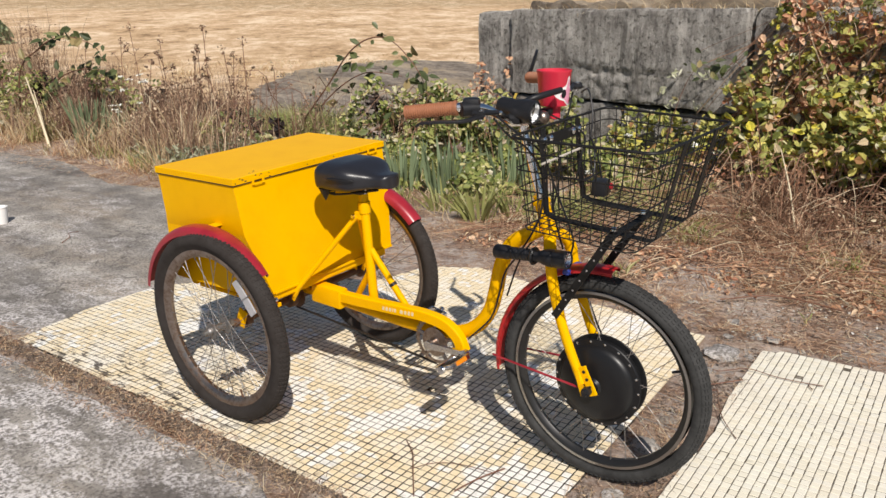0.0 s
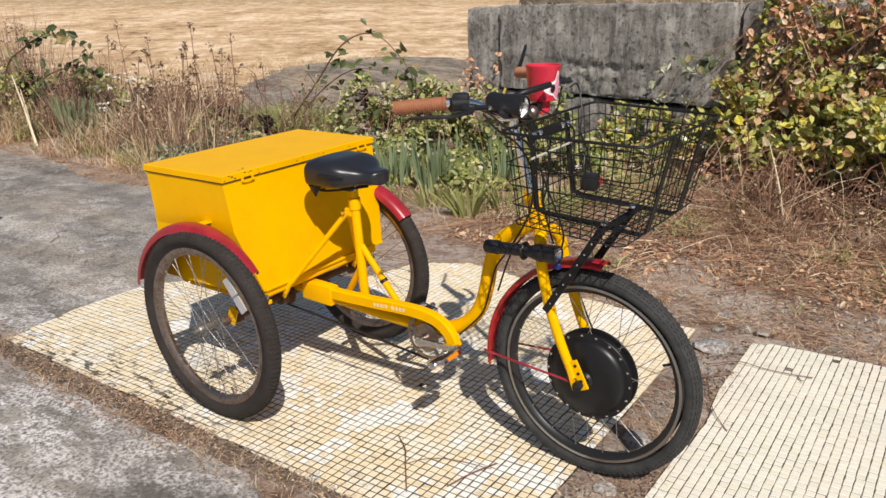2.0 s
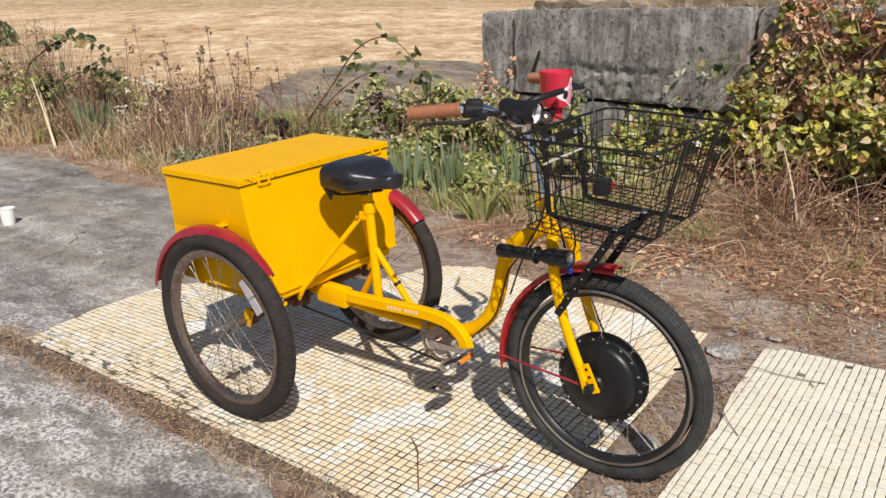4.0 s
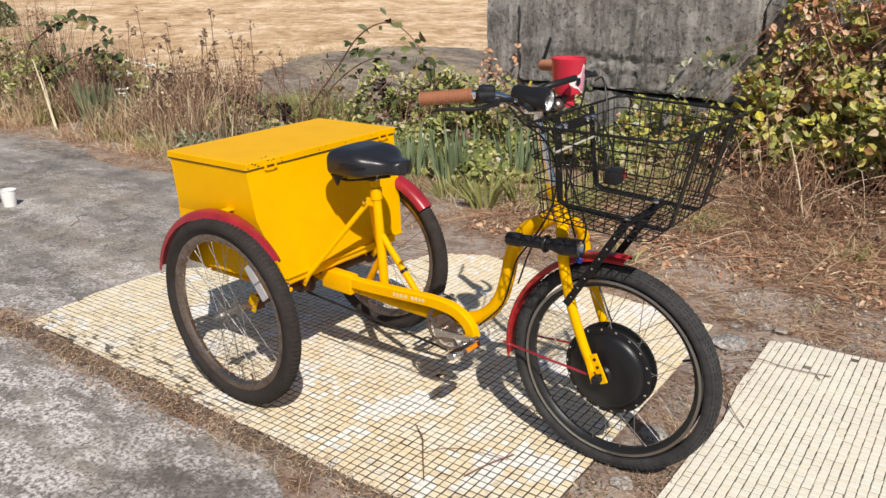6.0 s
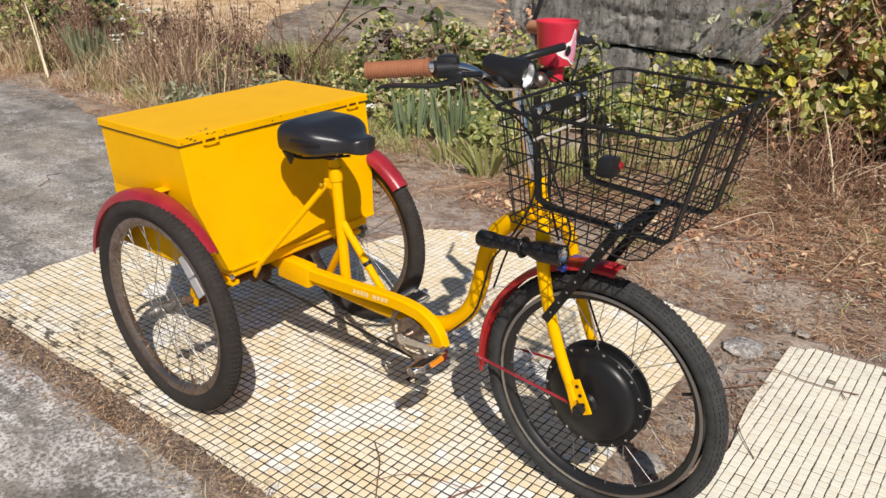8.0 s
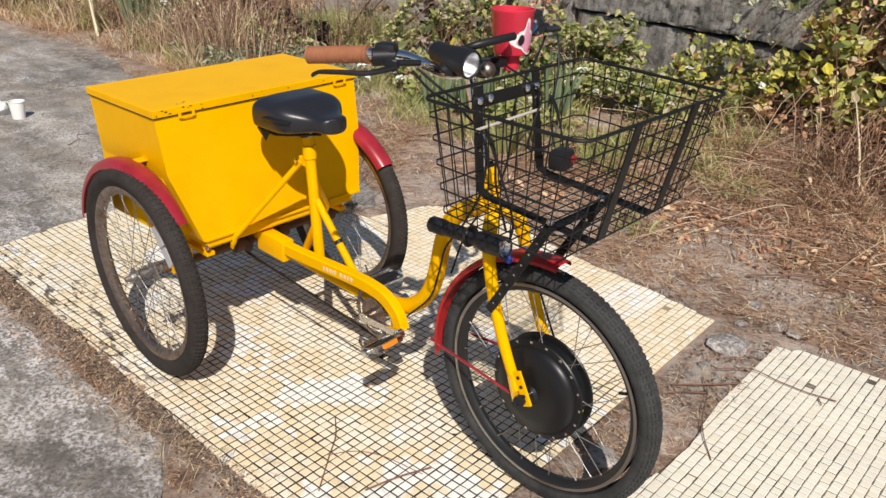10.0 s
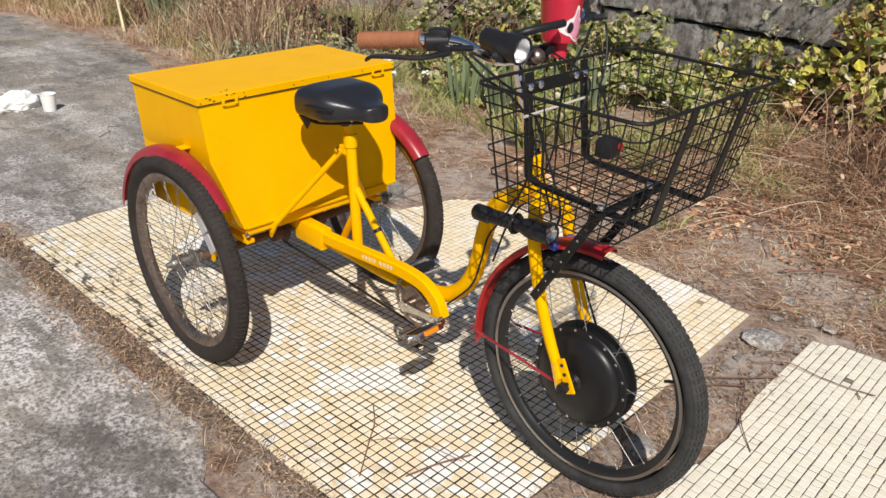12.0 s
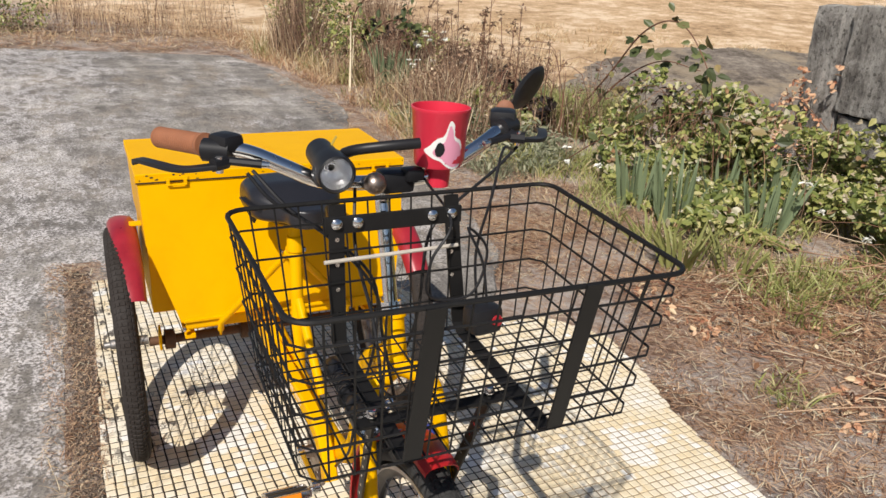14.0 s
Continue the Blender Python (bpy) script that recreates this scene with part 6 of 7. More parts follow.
tufts = np.concatenate([thinned(rect(9000, -2.9, 0.3, 2.05, 3.7, 27), 2.4, 1.0, -0.10), thinned(rect(5200, 0.2, 2.2, 1.45, 2.7, 46), 2.8, 3.0, 0.30)])
fern = rect(3000, -4.2, -3.2, 3.1, 3.9, 29)
stuff("green_grass", merge(blades(low, patchy(low, 0.24, 2.0, 6.0), 0.006, 0.35, 0.35, 36), blades(tufts, patchy(tufts, 0.17, 2.2, 8.0), 0.006, 0.45, 0.45, 37), blades(fern, 0.36, 0.004, 0.25, 0.3, 40)),
      M_GRASS, "patches of yellow-green grass among the weeds", "grass")
herb = thinned(scatter(3600, -3.9, -2.2, (0.1, 0.9), 28), 2.6, 5.0, 0.0)
stuff("grey_foliage", merge(leaves(lifted(herb, 0.02, 0.22, 6), 0.020, 38, long=2.2), blades(herb, 0.20, 0.0035, 0.5, 0.3, 39)),
      M_GREYLEAF, "low grey-green herb foliage", "foliage")


def leafy_mass(n, spots, seed):
    """Leaf places in uneven clumps (x, y, z, rx, ry, rz)."""
    g = np.random.default_rng(seed)
    k = g.choice(len(spots), n, p=np.array([s[6] for s in spots]) / sum(s[6] for s in spots))
    q = np.array([s[:6] for s in spots])[k]
    v = g.normal(0, 1, (n, 3))
    v /= np.linalg.norm(v, axis=1)[:, None]
    r = g.uniform(0.2, 1.0, n) ** 0.5
    p = q[:, :3] + v * q[:, 3:6] * r[:, None]
    p += 0.09 * np.stack([np.sin(p[:, 1] * 9 + p[:, 2] * 7), np.sin(p[:, 0] * 8 + 2 * p[:, 2]), np.sin(p[:, 0] * 7 + p[:, 1] * 6)], 1)
    p[:, 2] = np.maximum(p[:, 2], 0.01)
    return thinned(p, 4.6, 0.0, 0.0)


GREEN_SPOTS = [(-2.4, 3.7, 0.14, 0.5, 0.4, 0.2, 3), (-1.9, 3.3, 0.12, 0.45, 0.4, 0.18, 3), (-1.0, 3.4, 0.12, 0.5, 0.35, 0.18, 3), (-0.35, 3.2, 0.12, 0.5, 0.3, 0.16, 3), (-2.0, 2.75, 0.06, 0.5, 0.3, 0.10, 2), (-3.0, 3.4, 0.10, 0.5, 0.4, 0.14, 1.5), (-3.6, 2.6, 0.14, 0.45, 0.3, 0.16, 1.2),
               (-6.7, 2.5, 0.30, 0.45, 0.35, 0.28, 1.3), (-7.4, 2.4, 0.38, 0.6, 0.35, 0.38, 2.2), (-10.2, -1.4, 0.35, 0.6, 0.9, 0.42, 3), (-8.6, 2.4, 0.5, 0.9, 0.4, 0.5, 4),
               (-10.6, -2.2, 0.25, 0.7, 1.2, 0.35, 2.5), (-1.2, 2.6, 0.05, 0.6, 0.3, 0.09, 2), (-5.5, 2.9, 0.34, 0.4, 0.3, 0.26, 1),
               (-2.55, 3.35, 0.32, 0.40, 0.25, 0.24, 1.0), (-1.95, 3.35, 0.36, 0.40, 0.25, 0.22, 1.0), (-1.35, 3.3, 0.36, 0.30, 0.2, 0.26, 0.9),
               (-2.3, 3.55, 0.30, 0.50, 0.25, 0.28, 2.5), (-1.6, 3.5, 0.28, 0.45, 0.22, 0.26, 2.5), (-1.0, 3.45, 0.26, 0.35, 0.2, 0.24, 2)]
stuff("brambles", leaves(leafy_mass(38000, GREEN_SPOTS, 41), 0.036, 51, 0.3, (0.35, -0.35, 0.4)), M_BRAMBLE, "sprawling yellow-green bramble leaves among dry weeds", "brambles")


# near-black leaves: a heap by the brambles, shade painted into hollows elsewhere
M_HEAP_SHADE = leaf_material("heap_and_shade_leaf", [(0.0, (0.020, 0.014, 0.014)), (0.6, (0.050, 0.034, 0.032)), (1.0, (0.11, 0.07, 0.05))], 0.8, 0.0)
stuff("heap_and_shade_leaves", leaves(leafy_mass(7600, [(-5.3, 3.0, 0.20, 0.6, 0.2, 0.18, 1.6), (-4.4, 3.0, 0.20, 0.6, 0.2, 0.18, 1.6), (-3.7, 3.0, 0.16, 0.4, 0.2, 0.14, 1), (0.95, 3.12, 0.10, 0.35, 0.15, 0.13, 1.5), (1.5, 3.0, 0.12, 0.4, 0.15, 0.14, 1.8), (2.1, 2.88, 0.12, 0.4, 0.15, 0.14, 1.5), (-6.55, 2.75, 0.30, 0.34, 0.2, 0.20, 2), (-6.05, 2.85, 0.26, 0.3, 0.2, 0.16, 1), (-2.75, 3.75, 0.20, 0.4, 0.2, 0.18, 1)], 45), 0.050, 60, 0.3), M_HEAP_SHADE, "near-black leaves: a dark heap by the brambles, and shade put into the hollows of weeds and vines", "leaves")

# vines on the wall: rust-red and sparse above, yellow-green below, bare stems in the hollow
def on_wall(n, s0, s1, z0, z1, out0, out1, seed, scale, cut):
    """Places in front of the wall: along, up and out from its face."""
    g = np.random.default_rng(seed)
    s, z = g.uniform(s0, s1, n), g.uniform(z0, z1, n)
    out = g.uniform(0, 1, n) * (out0 + (out1 - out0) * (z - z0) / (z1 - z0)) + 0.015
    m = np.array(WALL)
    if s0 > 0.7 and s1 - s0 > 0.5:
        k = s > 0.90 + 0.42 * (z - 0.45)
        s, z, out = s[k], z[k], out[k]
    p = np.stack([s, -out, z], 1) @ m[:3, :3].T + m[:3, 3]
    return thinned(p, scale, seed * 0.1, cut)


DOWN = (0.38, -0.50, 0.35)
stuff("wall_vines", merge(leaves(on_wall(9000, 0.80, 3.6, 0.20, 0.74, 0.46, 0.20, 611, 6.5, 0.08), 0.038, 52, 0.3, DOWN), leaves(on_wall(5600, 0.95, 3.6, 0.55, 1.18, 0.16, 0.06, 612, 8.5, 0.06), 0.036, 53, 0.2, DOWN),
                          leaves(on_wall(2000, 0.05, 0.9, 0.08, 0.46, 0.45, 0.15, 613, 6.0, 0.08), 0.036, 54, 0.3, DOWN), leaves(on_wall(700, 1.0, 3.6, 0.3, 0.7, 0.5, 0.2, 614, 7.0, 0.0), 0.062, 55, 0.3, DOWN)),
      M_VINE, "yellowing green vines sprawling over the wall foot", "vines")
BUSH = [(1.15, 3.02, 0.40, 0.34, 0.20, 0.22, 3), (1.6, 2.92, 0.42, 0.36, 0.22, 0.26, 3), (2.1, 2.85, 0.42, 0.4, 0.25, 0.28, 2), (0.8, 3.12, 0.32, 0.22, 0.16, 0.18, 1.2)]
stuff("vine_bush", leaves(leafy_mass(3400, BUSH, 44), 0.040, 59, 0.2, DOWN), M_VINE, "yellow-green vine foliage bulging out from the wall", "vines")
stuff("dead_vine_leaves", merge(leaves(on_wall(8000, 0.98, 3.6, 0.45, 1.24, 0.14, 0.08, 621, 9.0, 0.06), 0.034, 56, 0.1, DOWN), leaves(on_wall(2600, 0.8, 3.4, 0.12, 0.6, 0.5, 0.2, 622, 7.0, 0.08), 0.032, 57, 0.2, DOWN),
                                leaves(on_wall(480, -1.62, -1.10, 0.1, 0.80, 0.25, 0.06, 623, 4.0, 0.0), 0.030, 58, 0.2, DOWN)),
      M_RUSTLEAF, "withered rust and pink-brown vine leaves", "vines")
pale = []
for k, (s0, z0) in enumerate(((0.50, 0.72), (0.73, 0.72), (0.42, 0.60), (0.50, 0.52), (0.71, 0.52), (1.34, 0.87), (1.45, 0.85), (1.23, 0.47), (1.51, 0.35))):
    q = on_wall(9, s0 - 0.028, s0 + 0.028, z0 - 0.025, z0 + 0.02, 0.12, 0.12, 640 + k, 1.0, -9.0)
    pale.append(leaves(q, 0.017, 660 + k, -0.2, (0.2, -0.7, 0.0), 2.6))
stuff("wilted_leaves", merge(*pale), M_PALELEAF, "pale wilted leaves hanging before the wall", "leaves")


def wall_stems(n, seed):
    """Bare vine stems trailing down and across the wall."""
    g = np.random.default_rng(seed)
    bm = bmesh.new()
    for _ in range(n):
        s, z, out = g.uniform(1.12, 3.2), g.uniform(0.5, 1.22), g.uniform(0.02, 0.09)
        ds, dz = g.uniform(-0.55, 0.30), -g.uniform(0.15, 0.7)
        line = [WALL @ Vector((s + ds * t, -out - 0.10 * t * t - 0.03 * math.sin(t * 5 + s * 9), max(0.02, z + dz * t))) for t in (0, 0.25, 0.5, 0.75, 1.0)]
        sweep(bm, curve(line, 3), ring(g.uniform(0.0010, 0.0026), 4), caps=False)
    return bm


def dead_stems(n, seed, x0, x1, y0, y1, h0, h1, thick=0.0034, l0=0.15, l1=0.6):
    """Bare arching stems as one tangle."""
    g = np.random.default_rng(seed)
    bm = bmesh.new()
    for _ in range(n):
        x, y = g.uniform(x0, x1), g.uniform(y0, y1)
        z = ground_height(x, y)
        a, L, h = g.uniform(0, 6.28), g.uniform(l0, l1), g.uniform(h0, h1)
        p = [Vector((x, y, z)), Vector((x + 0.35 * L * math.cos(a), y + 0.35 * L * math.sin(a), z + h)), Vector((x + L * math.cos(a), y + L * math.sin(a), z + h * g.uniform(0.1, 1.1)))]
        sweep(bm, curve(p, 3), ring(g.uniform(0.0012, thick), 4), caps=False)
    return bm


M_DEADSTEM = leaf_material("dead_stem", [(0.0, (0.11, 0.05, 0.03)), (0.5, (0.26, 0.13, 0.08)), (0.8, (0.44, 0.26, 0.16)), (1.0, (0.66, 0.54, 0.38))], 0.75, 0.0)
tagged(part("vine_stems", wall_stems(330, 63), M_DEADSTEM), "bare trailing vine stems on the wall face", "stems", kind="stuff")
stems = dead_stems(300, 61, -0.3, 2.4, 2.45, 3.45, 0.04, 0.26, 0.0024)
join(stems, dead_stems(380, 65, 0.55, 2.3, 2.62, 3.3, 0.06, 0.40, 0.0024, 0.10, 0.36))
join(stems, dead_stems(420, 64, -0.6, 2.6, 1.9, 2.9, 0.01, 0.08, 0.0022))
join(stems, dead_stems(70, 66, -2.7, -1.0, 3.1, 3.5, 0.30, 0.65, 0.0026, 0.12, 0.5))
tagged(part("dead_stems", stems, M_DEADSTEM), "tangle of dead rust-brown stems below the vines", "stems", kind="stuff")
tagged(part("weed_stems", dead_stems(260, 62, -8.5, -3.0, 2.2, 3.3, 0.2, 0.62), M_CANE), "dark dead stalks standing in the weeds", "stems", kind="stuff")


# tall seed-headed stalks standing clear of the weeds
def seed_stalk(x, y, h, seed, head=0.035):
    g = np.random.default_rng(seed)
    z = ground_height(x, y)
    st = thing("seed_stalk", Matrix.Translation((x, y, z)), "tall dry brown stalk with a seed head", "weed", "tall seed stalks")
    lean = g.normal(0, 0.05, 2)
    line = [(0, 0, 0), (lean[0] * 0.3, lean[1] * 0.3, h * 0.5), (lean[0], lean[1], h)]
    part("stalk", tube(line, 0.0030, 5, smooth_n=4), M_CANE, st)
    pts = [np.array([[lean[0], lean[1], h]]) + g.normal(0, head * 0.45, (16, 3))]
    for k in range(4):
        t = g.uniform(0.5, 0.9)
        end = Vector((lean[0] * t + g.normal(0, 0.06), lean[1] * t + g.normal(0, 0.06), h * t + g.uniform(0.04, 0.10)))
        part("side_branch", tube([(lean[0] * t * t, lean[1] * t * t, h * t), end], 0.0018, 4), M_CANE, st)
        pts.append(np.array(end)[None] + g.normal(0, head * 0.3, (7, 3)))
    stuff("seed_head", leaves(np.concatenate(pts), 0.020, seed + 1), M_BROWNWEED, "", "", st)
    return st


for k, (x, y, h) in enumerate(((-3.81, 2.6, 1.06), (-3.95, 2.62, 0.88), (-3.33, 2.6, 0.96), (-3.42, 2.55, 0.90), (-4.77, 2.6, 1.06), (-4.46, 2.65, 0.95), (-5.12, 2.6, 0.92), (-4.10, 2.6, 0.90), (-4.30, 2.55, 0.86), (-4.2, 2.75, 0.80), (-3.65, 2.7, 0.84), (-3.15, 2.75, 0.74), (-5.9, 2.7, 0.85), (-6.3, 2.5, 0.8), (-4.6, 2.5, 0.78), (-3.55, 2.5, 0.76))):
    seed_stalk(x, y, h, 700 + 3 * k)


# single leaning straws, bleached
def straw_stalk(a, b, r=0.010):
    c = [Vector(a), Vector(a).lerp(Vector(b), 0.5) + Vector((0.01, 0, 0.01)), Vector(b)]
    ob = part("straw_stalk", tube([p - c[0] for p in curve(c, 5)], r, 6, scales=[1 - 0.06 * k for k in range(11)]), M_STRAW, None, at=Matrix.Translation(c[0]), smooth=True)
    return tagged(ob, "bleached dry stalk leaning out of the weeds", "stalk", "bleached stalks")


straw_stalk((-5.45, 2.0, -0.02), (-6.08, 2.2, 0.58), 0.014)
straw_stalk((-5.50, 2.02, -0.02), (-5.97, 2.2, 0.46), 0.009)
straw_stalk((-4.50, 2.12, -0.02), (-4.15, 2.2, 0.35), 0.009)
straw_stalk((-4.17, 2.2, -0.02), (-4.11, 2.22, 0.49), 0.009)
straw_stalk((-3.74, 2.2, -0.02), (-3.68, 2.2, 0.44), 0.008)
straw_stalk((0.95, 2.55, -0.02), (0.78, 2.75, 0.42), 0.007)
straw_stalk((1.25, 2.7, 0.0), (1.55, 2.85, 0.34), 0.007)


# arching bramble canes with their own leaves
def bramble_cane(line, seed, size=0.05, density=34, r=0.009):
    c = curve(line, 8)
    cane = thing("bramble_cane", Matrix.Translation(c[0]), "arching bramble cane with dark green toothed leaves", "bramble", "bramble canes")
    inv = Matrix.Translation(-c[0])
    rel = [inv @ p for p in c]
    part("cane", tube(rel, r, 6, scales=[1.0 - 0.7 * i / (len(rel) - 1) for i in range(len(rel))]), M_CANE, cane, smooth=True)
    g = np.random.default_rng(seed)
    k = g.integers(len(rel) // 4, len(rel), density)
    pts = np.array([rel[i] for i in k]) + g.normal(0, 0.045, (len(k), 3))
    stuff("leaf_spray", leaves(pts, size * 1.25, seed, 0.3, (0.4, -0.6, 0.2)), M_CANELEAF, "", "", cane)
    return cane


bramble_cane([(-6.75, 2.4, 0.0), (-6.58, 2.4, 0.60), (-6.15, 2.4, 0.83), (-5.8, 2.4, 0.94), (-5.45, 2.4, 0.95), (-5.13, 2.4, 0.87), (-5.0, 2.4, 0.72)], 71, 0.062)
bramble_cane([(-6.2, 2.35, 0.0), (-5.95, 2.4, 0.50), (-5.5, 2.5, 0.66), (-5.1, 2.55, 0.60)], 72, 0.055)
bramble_cane([(-3.5, 3.25, 0.02), (-3.42, 3.3, 0.22), (-3.11, 3.3, 0.53), (-2.83, 3.3, 0.82), (-2.57, 3.3, 0.94), (-2.34, 3.3, 0.90), (-2.11, 3.3, 0.69), (-2.0, 3.3, 0.48)], 73, 0.055)
bramble_cane([(-3.6, 3.4, 0.02), (-3.3, 3.5, 0.40), (-2.95, 3.6, 0.62), (-2.6, 3.7, 0.60)], 74, 0.055, 20)
bramble_cane([(-2.4, 2.45, 0.02), (-2.05, 2.55, 0.28), (-1.65, 2.8, 0.50), (-1.2, 3.1, 0.46)], 75, 0.045, 20, 0.004)
bramble_cane([(-0.1, 3.3, 0.2), (0.0, 3.34, 0.62), (0.12, 3.32, 0.80), (0.28, 3.3, 0.72)], 76, 0.04, 14, 0.003)
bramble_cane([(0.6, 3.15, 0.2), (0.5, 3.1, 0.70), (0.34, 3.15, 0.86), (0.18, 3.2, 0.78)], 77, 0.04, 14, 0.003)


# clumps of sword-leaved plants
def sword_clump(x, y, h, n, seed, material, label, spread=0.09, width=0.022, lean=0.12):
    g = np.random.default_rng(seed)
    top = thing("iris_clump", Matrix.Translation((x, y, ground_height(x, y))), label, "plant", "sword-leaved clumps")
    for k in range(n):
        a = g.uniform(0, 2 * math.pi)
        r = spread * math.sqrt(g.uniform(0, 1))
        b = Vector((r * math.cos(a), r * math.sin(a), -0.01))
        out = Vector((math.cos(a), math.sin(a), 0)) * abs(g.normal(0, lean))
        hh = h * g.uniform(0.65, 1.08)
        bend = g.uniform(0.0, 0.35) * lean * 2
        f = g.uniform(0, math.pi)
        side = Vector((math.cos(f), math.sin(f), 0))
        fold = Vector((-side.y, side.x, 0)) * 0.25
        bm = bmesh.new()
        rows = []
        for t, w in ((0, 0.8), (0.3, 1.0), (0.6, 0.9), (0.85, 0.5), (1.0, 0.03)):
            c = b + Vector((0, 0, hh * t)) + out * hh * t + out.normalized() * bend * hh * t * t
            ww = width * w / 2
            rows.append([bm.verts.new(c - side * ww), bm.verts.new(c + fold * ww), bm.verts.new(c + side * ww)])
        for p, q in zip(rows, rows[1:]):
            bm.faces.new((p[0], p[1], q[1], q[0]))
            bm.faces.new((p[1], p[2], q[2], q[1]))
        part("leaf", bm, material, top, smooth=True)
    return top


IRIS = [(-5.40, 2.38, 0.46, 60, 81, 0.13), (-5.26, 2.55, 0.38, 18, 88, 0.10), (-4.02, 3.2, 0.38, 16, 82, 0.08), (-1.60, 2.46, 0.38, 22, 83, 0.11), (-1.27, 2.50, 0.38, 22, 84, 0.11), (-1.42, 2.95, 0.34, 12, 89, 0.10), (-1.34, 3.25, 0.38, 20, 85, 0.10), (-0.98, 2.85, 0.36, 16, 86, 0.10)]
for x, y, h, n, seed, spread in IRIS:
    sword_clump(x, y, h, n, seed, M_IRIS, "clump of blue-green sword-shaped iris leaves", spread, 0.029, 0.14)
for x, y, h, n, seed in ((-0.70, 2.06, 0.24, 34, 91), (-0.55, 2.22, 0.20, 22, 92), (-1.02, 2.14, 0.18, 20, 93), (-0.30, 2.30, 0.16, 14, 94)):
    sword_clump(x, y, h, n, seed, M_YUCCA, "low fan of yellowing green strap leaves", 0.10, 0.020, 0.55)

stuff("wall_top_grass", blades(np.stack([np.random.default_rng(131).uniform(-1.7, 3.4, 900), np.zeros(900), np.full(900, 1.12)], 1) + np.array([0, 1, 0]) * (4.02 - 0.243 * (np.random.default_rng(131).uniform(-1.7, 3.4, 900)[:, None] + 1.5) + np.random.default_rng(132).uniform(0.0, 0.3, (900, 1))), 0.10, 0.004, 0.8, 0.5, 133), M_STRAW, "dry grass growing along the wall top", "grass")

# white umbels in the weeds and pale dry sprays by the wall
for k in range(26):
    g = np.random.default_rng(400 + k)
    x = g.normal(-4.9, 0.28) if k < 16 else g.uniform(-2.4, 0.3)
    y = strip_edge(x) + g.uniform(0.5, 1.0)
    h = g.uniform(0.30, 0.62) if k < 16 else g.uniform(0.10, 0.35)
    fl = thing("white_flower", Matrix.Translation((x, y, ground_height(x, y))), "small white flower head on a thin stalk", "flower", "white flowers")
    part("stalk", tube([(0, 0, 0), (0.01, 0.01, h * 0.6), (0, 0, h)], 0.0016, 5), M_BROWNWEED, fl)
    pet = np.stack([g.normal(0, 0.012, 14), g.normal(0, 0.012, 14), h + g.normal(0, 0.004, 14)], 1)
    stuff("petals", leaves(pet, 0.024, 500 + k, 1.5), M_FLOWER, "", "", fl)

stuff("litter", merge(blades(rusty, patchy(rusty, 0.15, 2.5, 4.0), 0.0045, 0.9, 0.5, 231), litter(36000, (-1.6, 2.6, 1.15, 2.7), 101, 0.050, 0.0012, 0.022), litter(5000, (-0.6, 2.4, 1.7, 2.9), 118, 0.10, 0.0018, 0.03), litter(15000, (-6.5, -0.6, 1.40, 2.3), 102, 0.06, 0.0016, 0.02), litter(12000, (-11.4, -8.3, -4.5, 2.2), 119, 0.12, 0.005, 0.10), litter(2600, (-4.2, -1.2, 1.30, 1.75), 117, 0.05, 0.0014, 0.012), litter(9000, (-0.2, 2.6, 2.1, 3.2), 103, 0.09, 0.0016, 0.08),
                      litter(1100, (1.02, 1.22, -0.6, 1.15), 104, 0.035, 0.0008, 0.012), litter(2600, (-1.2, 1.1, -0.58, -0.41), 105, 0.026, 0.0008, 0.014), litter(420, (-1.36, -1.10, -0.58, -0.36), 106, 0.05, 0.0011, 0.025),
                      leaves(np.stack([np.random.default_rng(9).uniform(-0.6, 3.2, 500), np.random.default_rng(10).uniform(1.6, 3.0, 500), np.random.default_rng(11).uniform(-0.015, 0.03, 500)], 1), 0.020, 107, 0.6)),
      M_LITTER, "dry brown needles, straw and dead leaves strewn on the earth", "litter")
chips = thinned(rect(5200, -0.2, 2.4, 1.1, 2.3, 47), 2.2, 6.0, 0.05)
chips[:, 2] += 0.004
sticks = dead_stems(1500, 66, -0.6, 2.5, 1.75, 3.0, 0.004, 0.035, 0.0030, 0.04, 0.20)
tagged(part("fallen_sticks", sticks, M_DEADSTEM), "short broken sticks and stalks littering the earth", "sticks", kind="stuff")
flakes = thinned(rect(4200, -0.6, 2.5, 1.6, 3.1, 49), 3.0, 8.0, 0.0)
flakes[:, 2] += np.random.default_rng(50).uniform(0.004, 0.022, len(flakes))
stuff("fallen_leaves", leaves(flakes, 0.022, 51, 0.6), M_RUSTLEAF, "small dry rust-brown fallen leaves", "leaves")
stuff("gravel", leaves(chips, 0.013, 48, 1.6, None, 0.9), M_CHIP, "grey and brown crumbs of concrete and bark", "gravel")
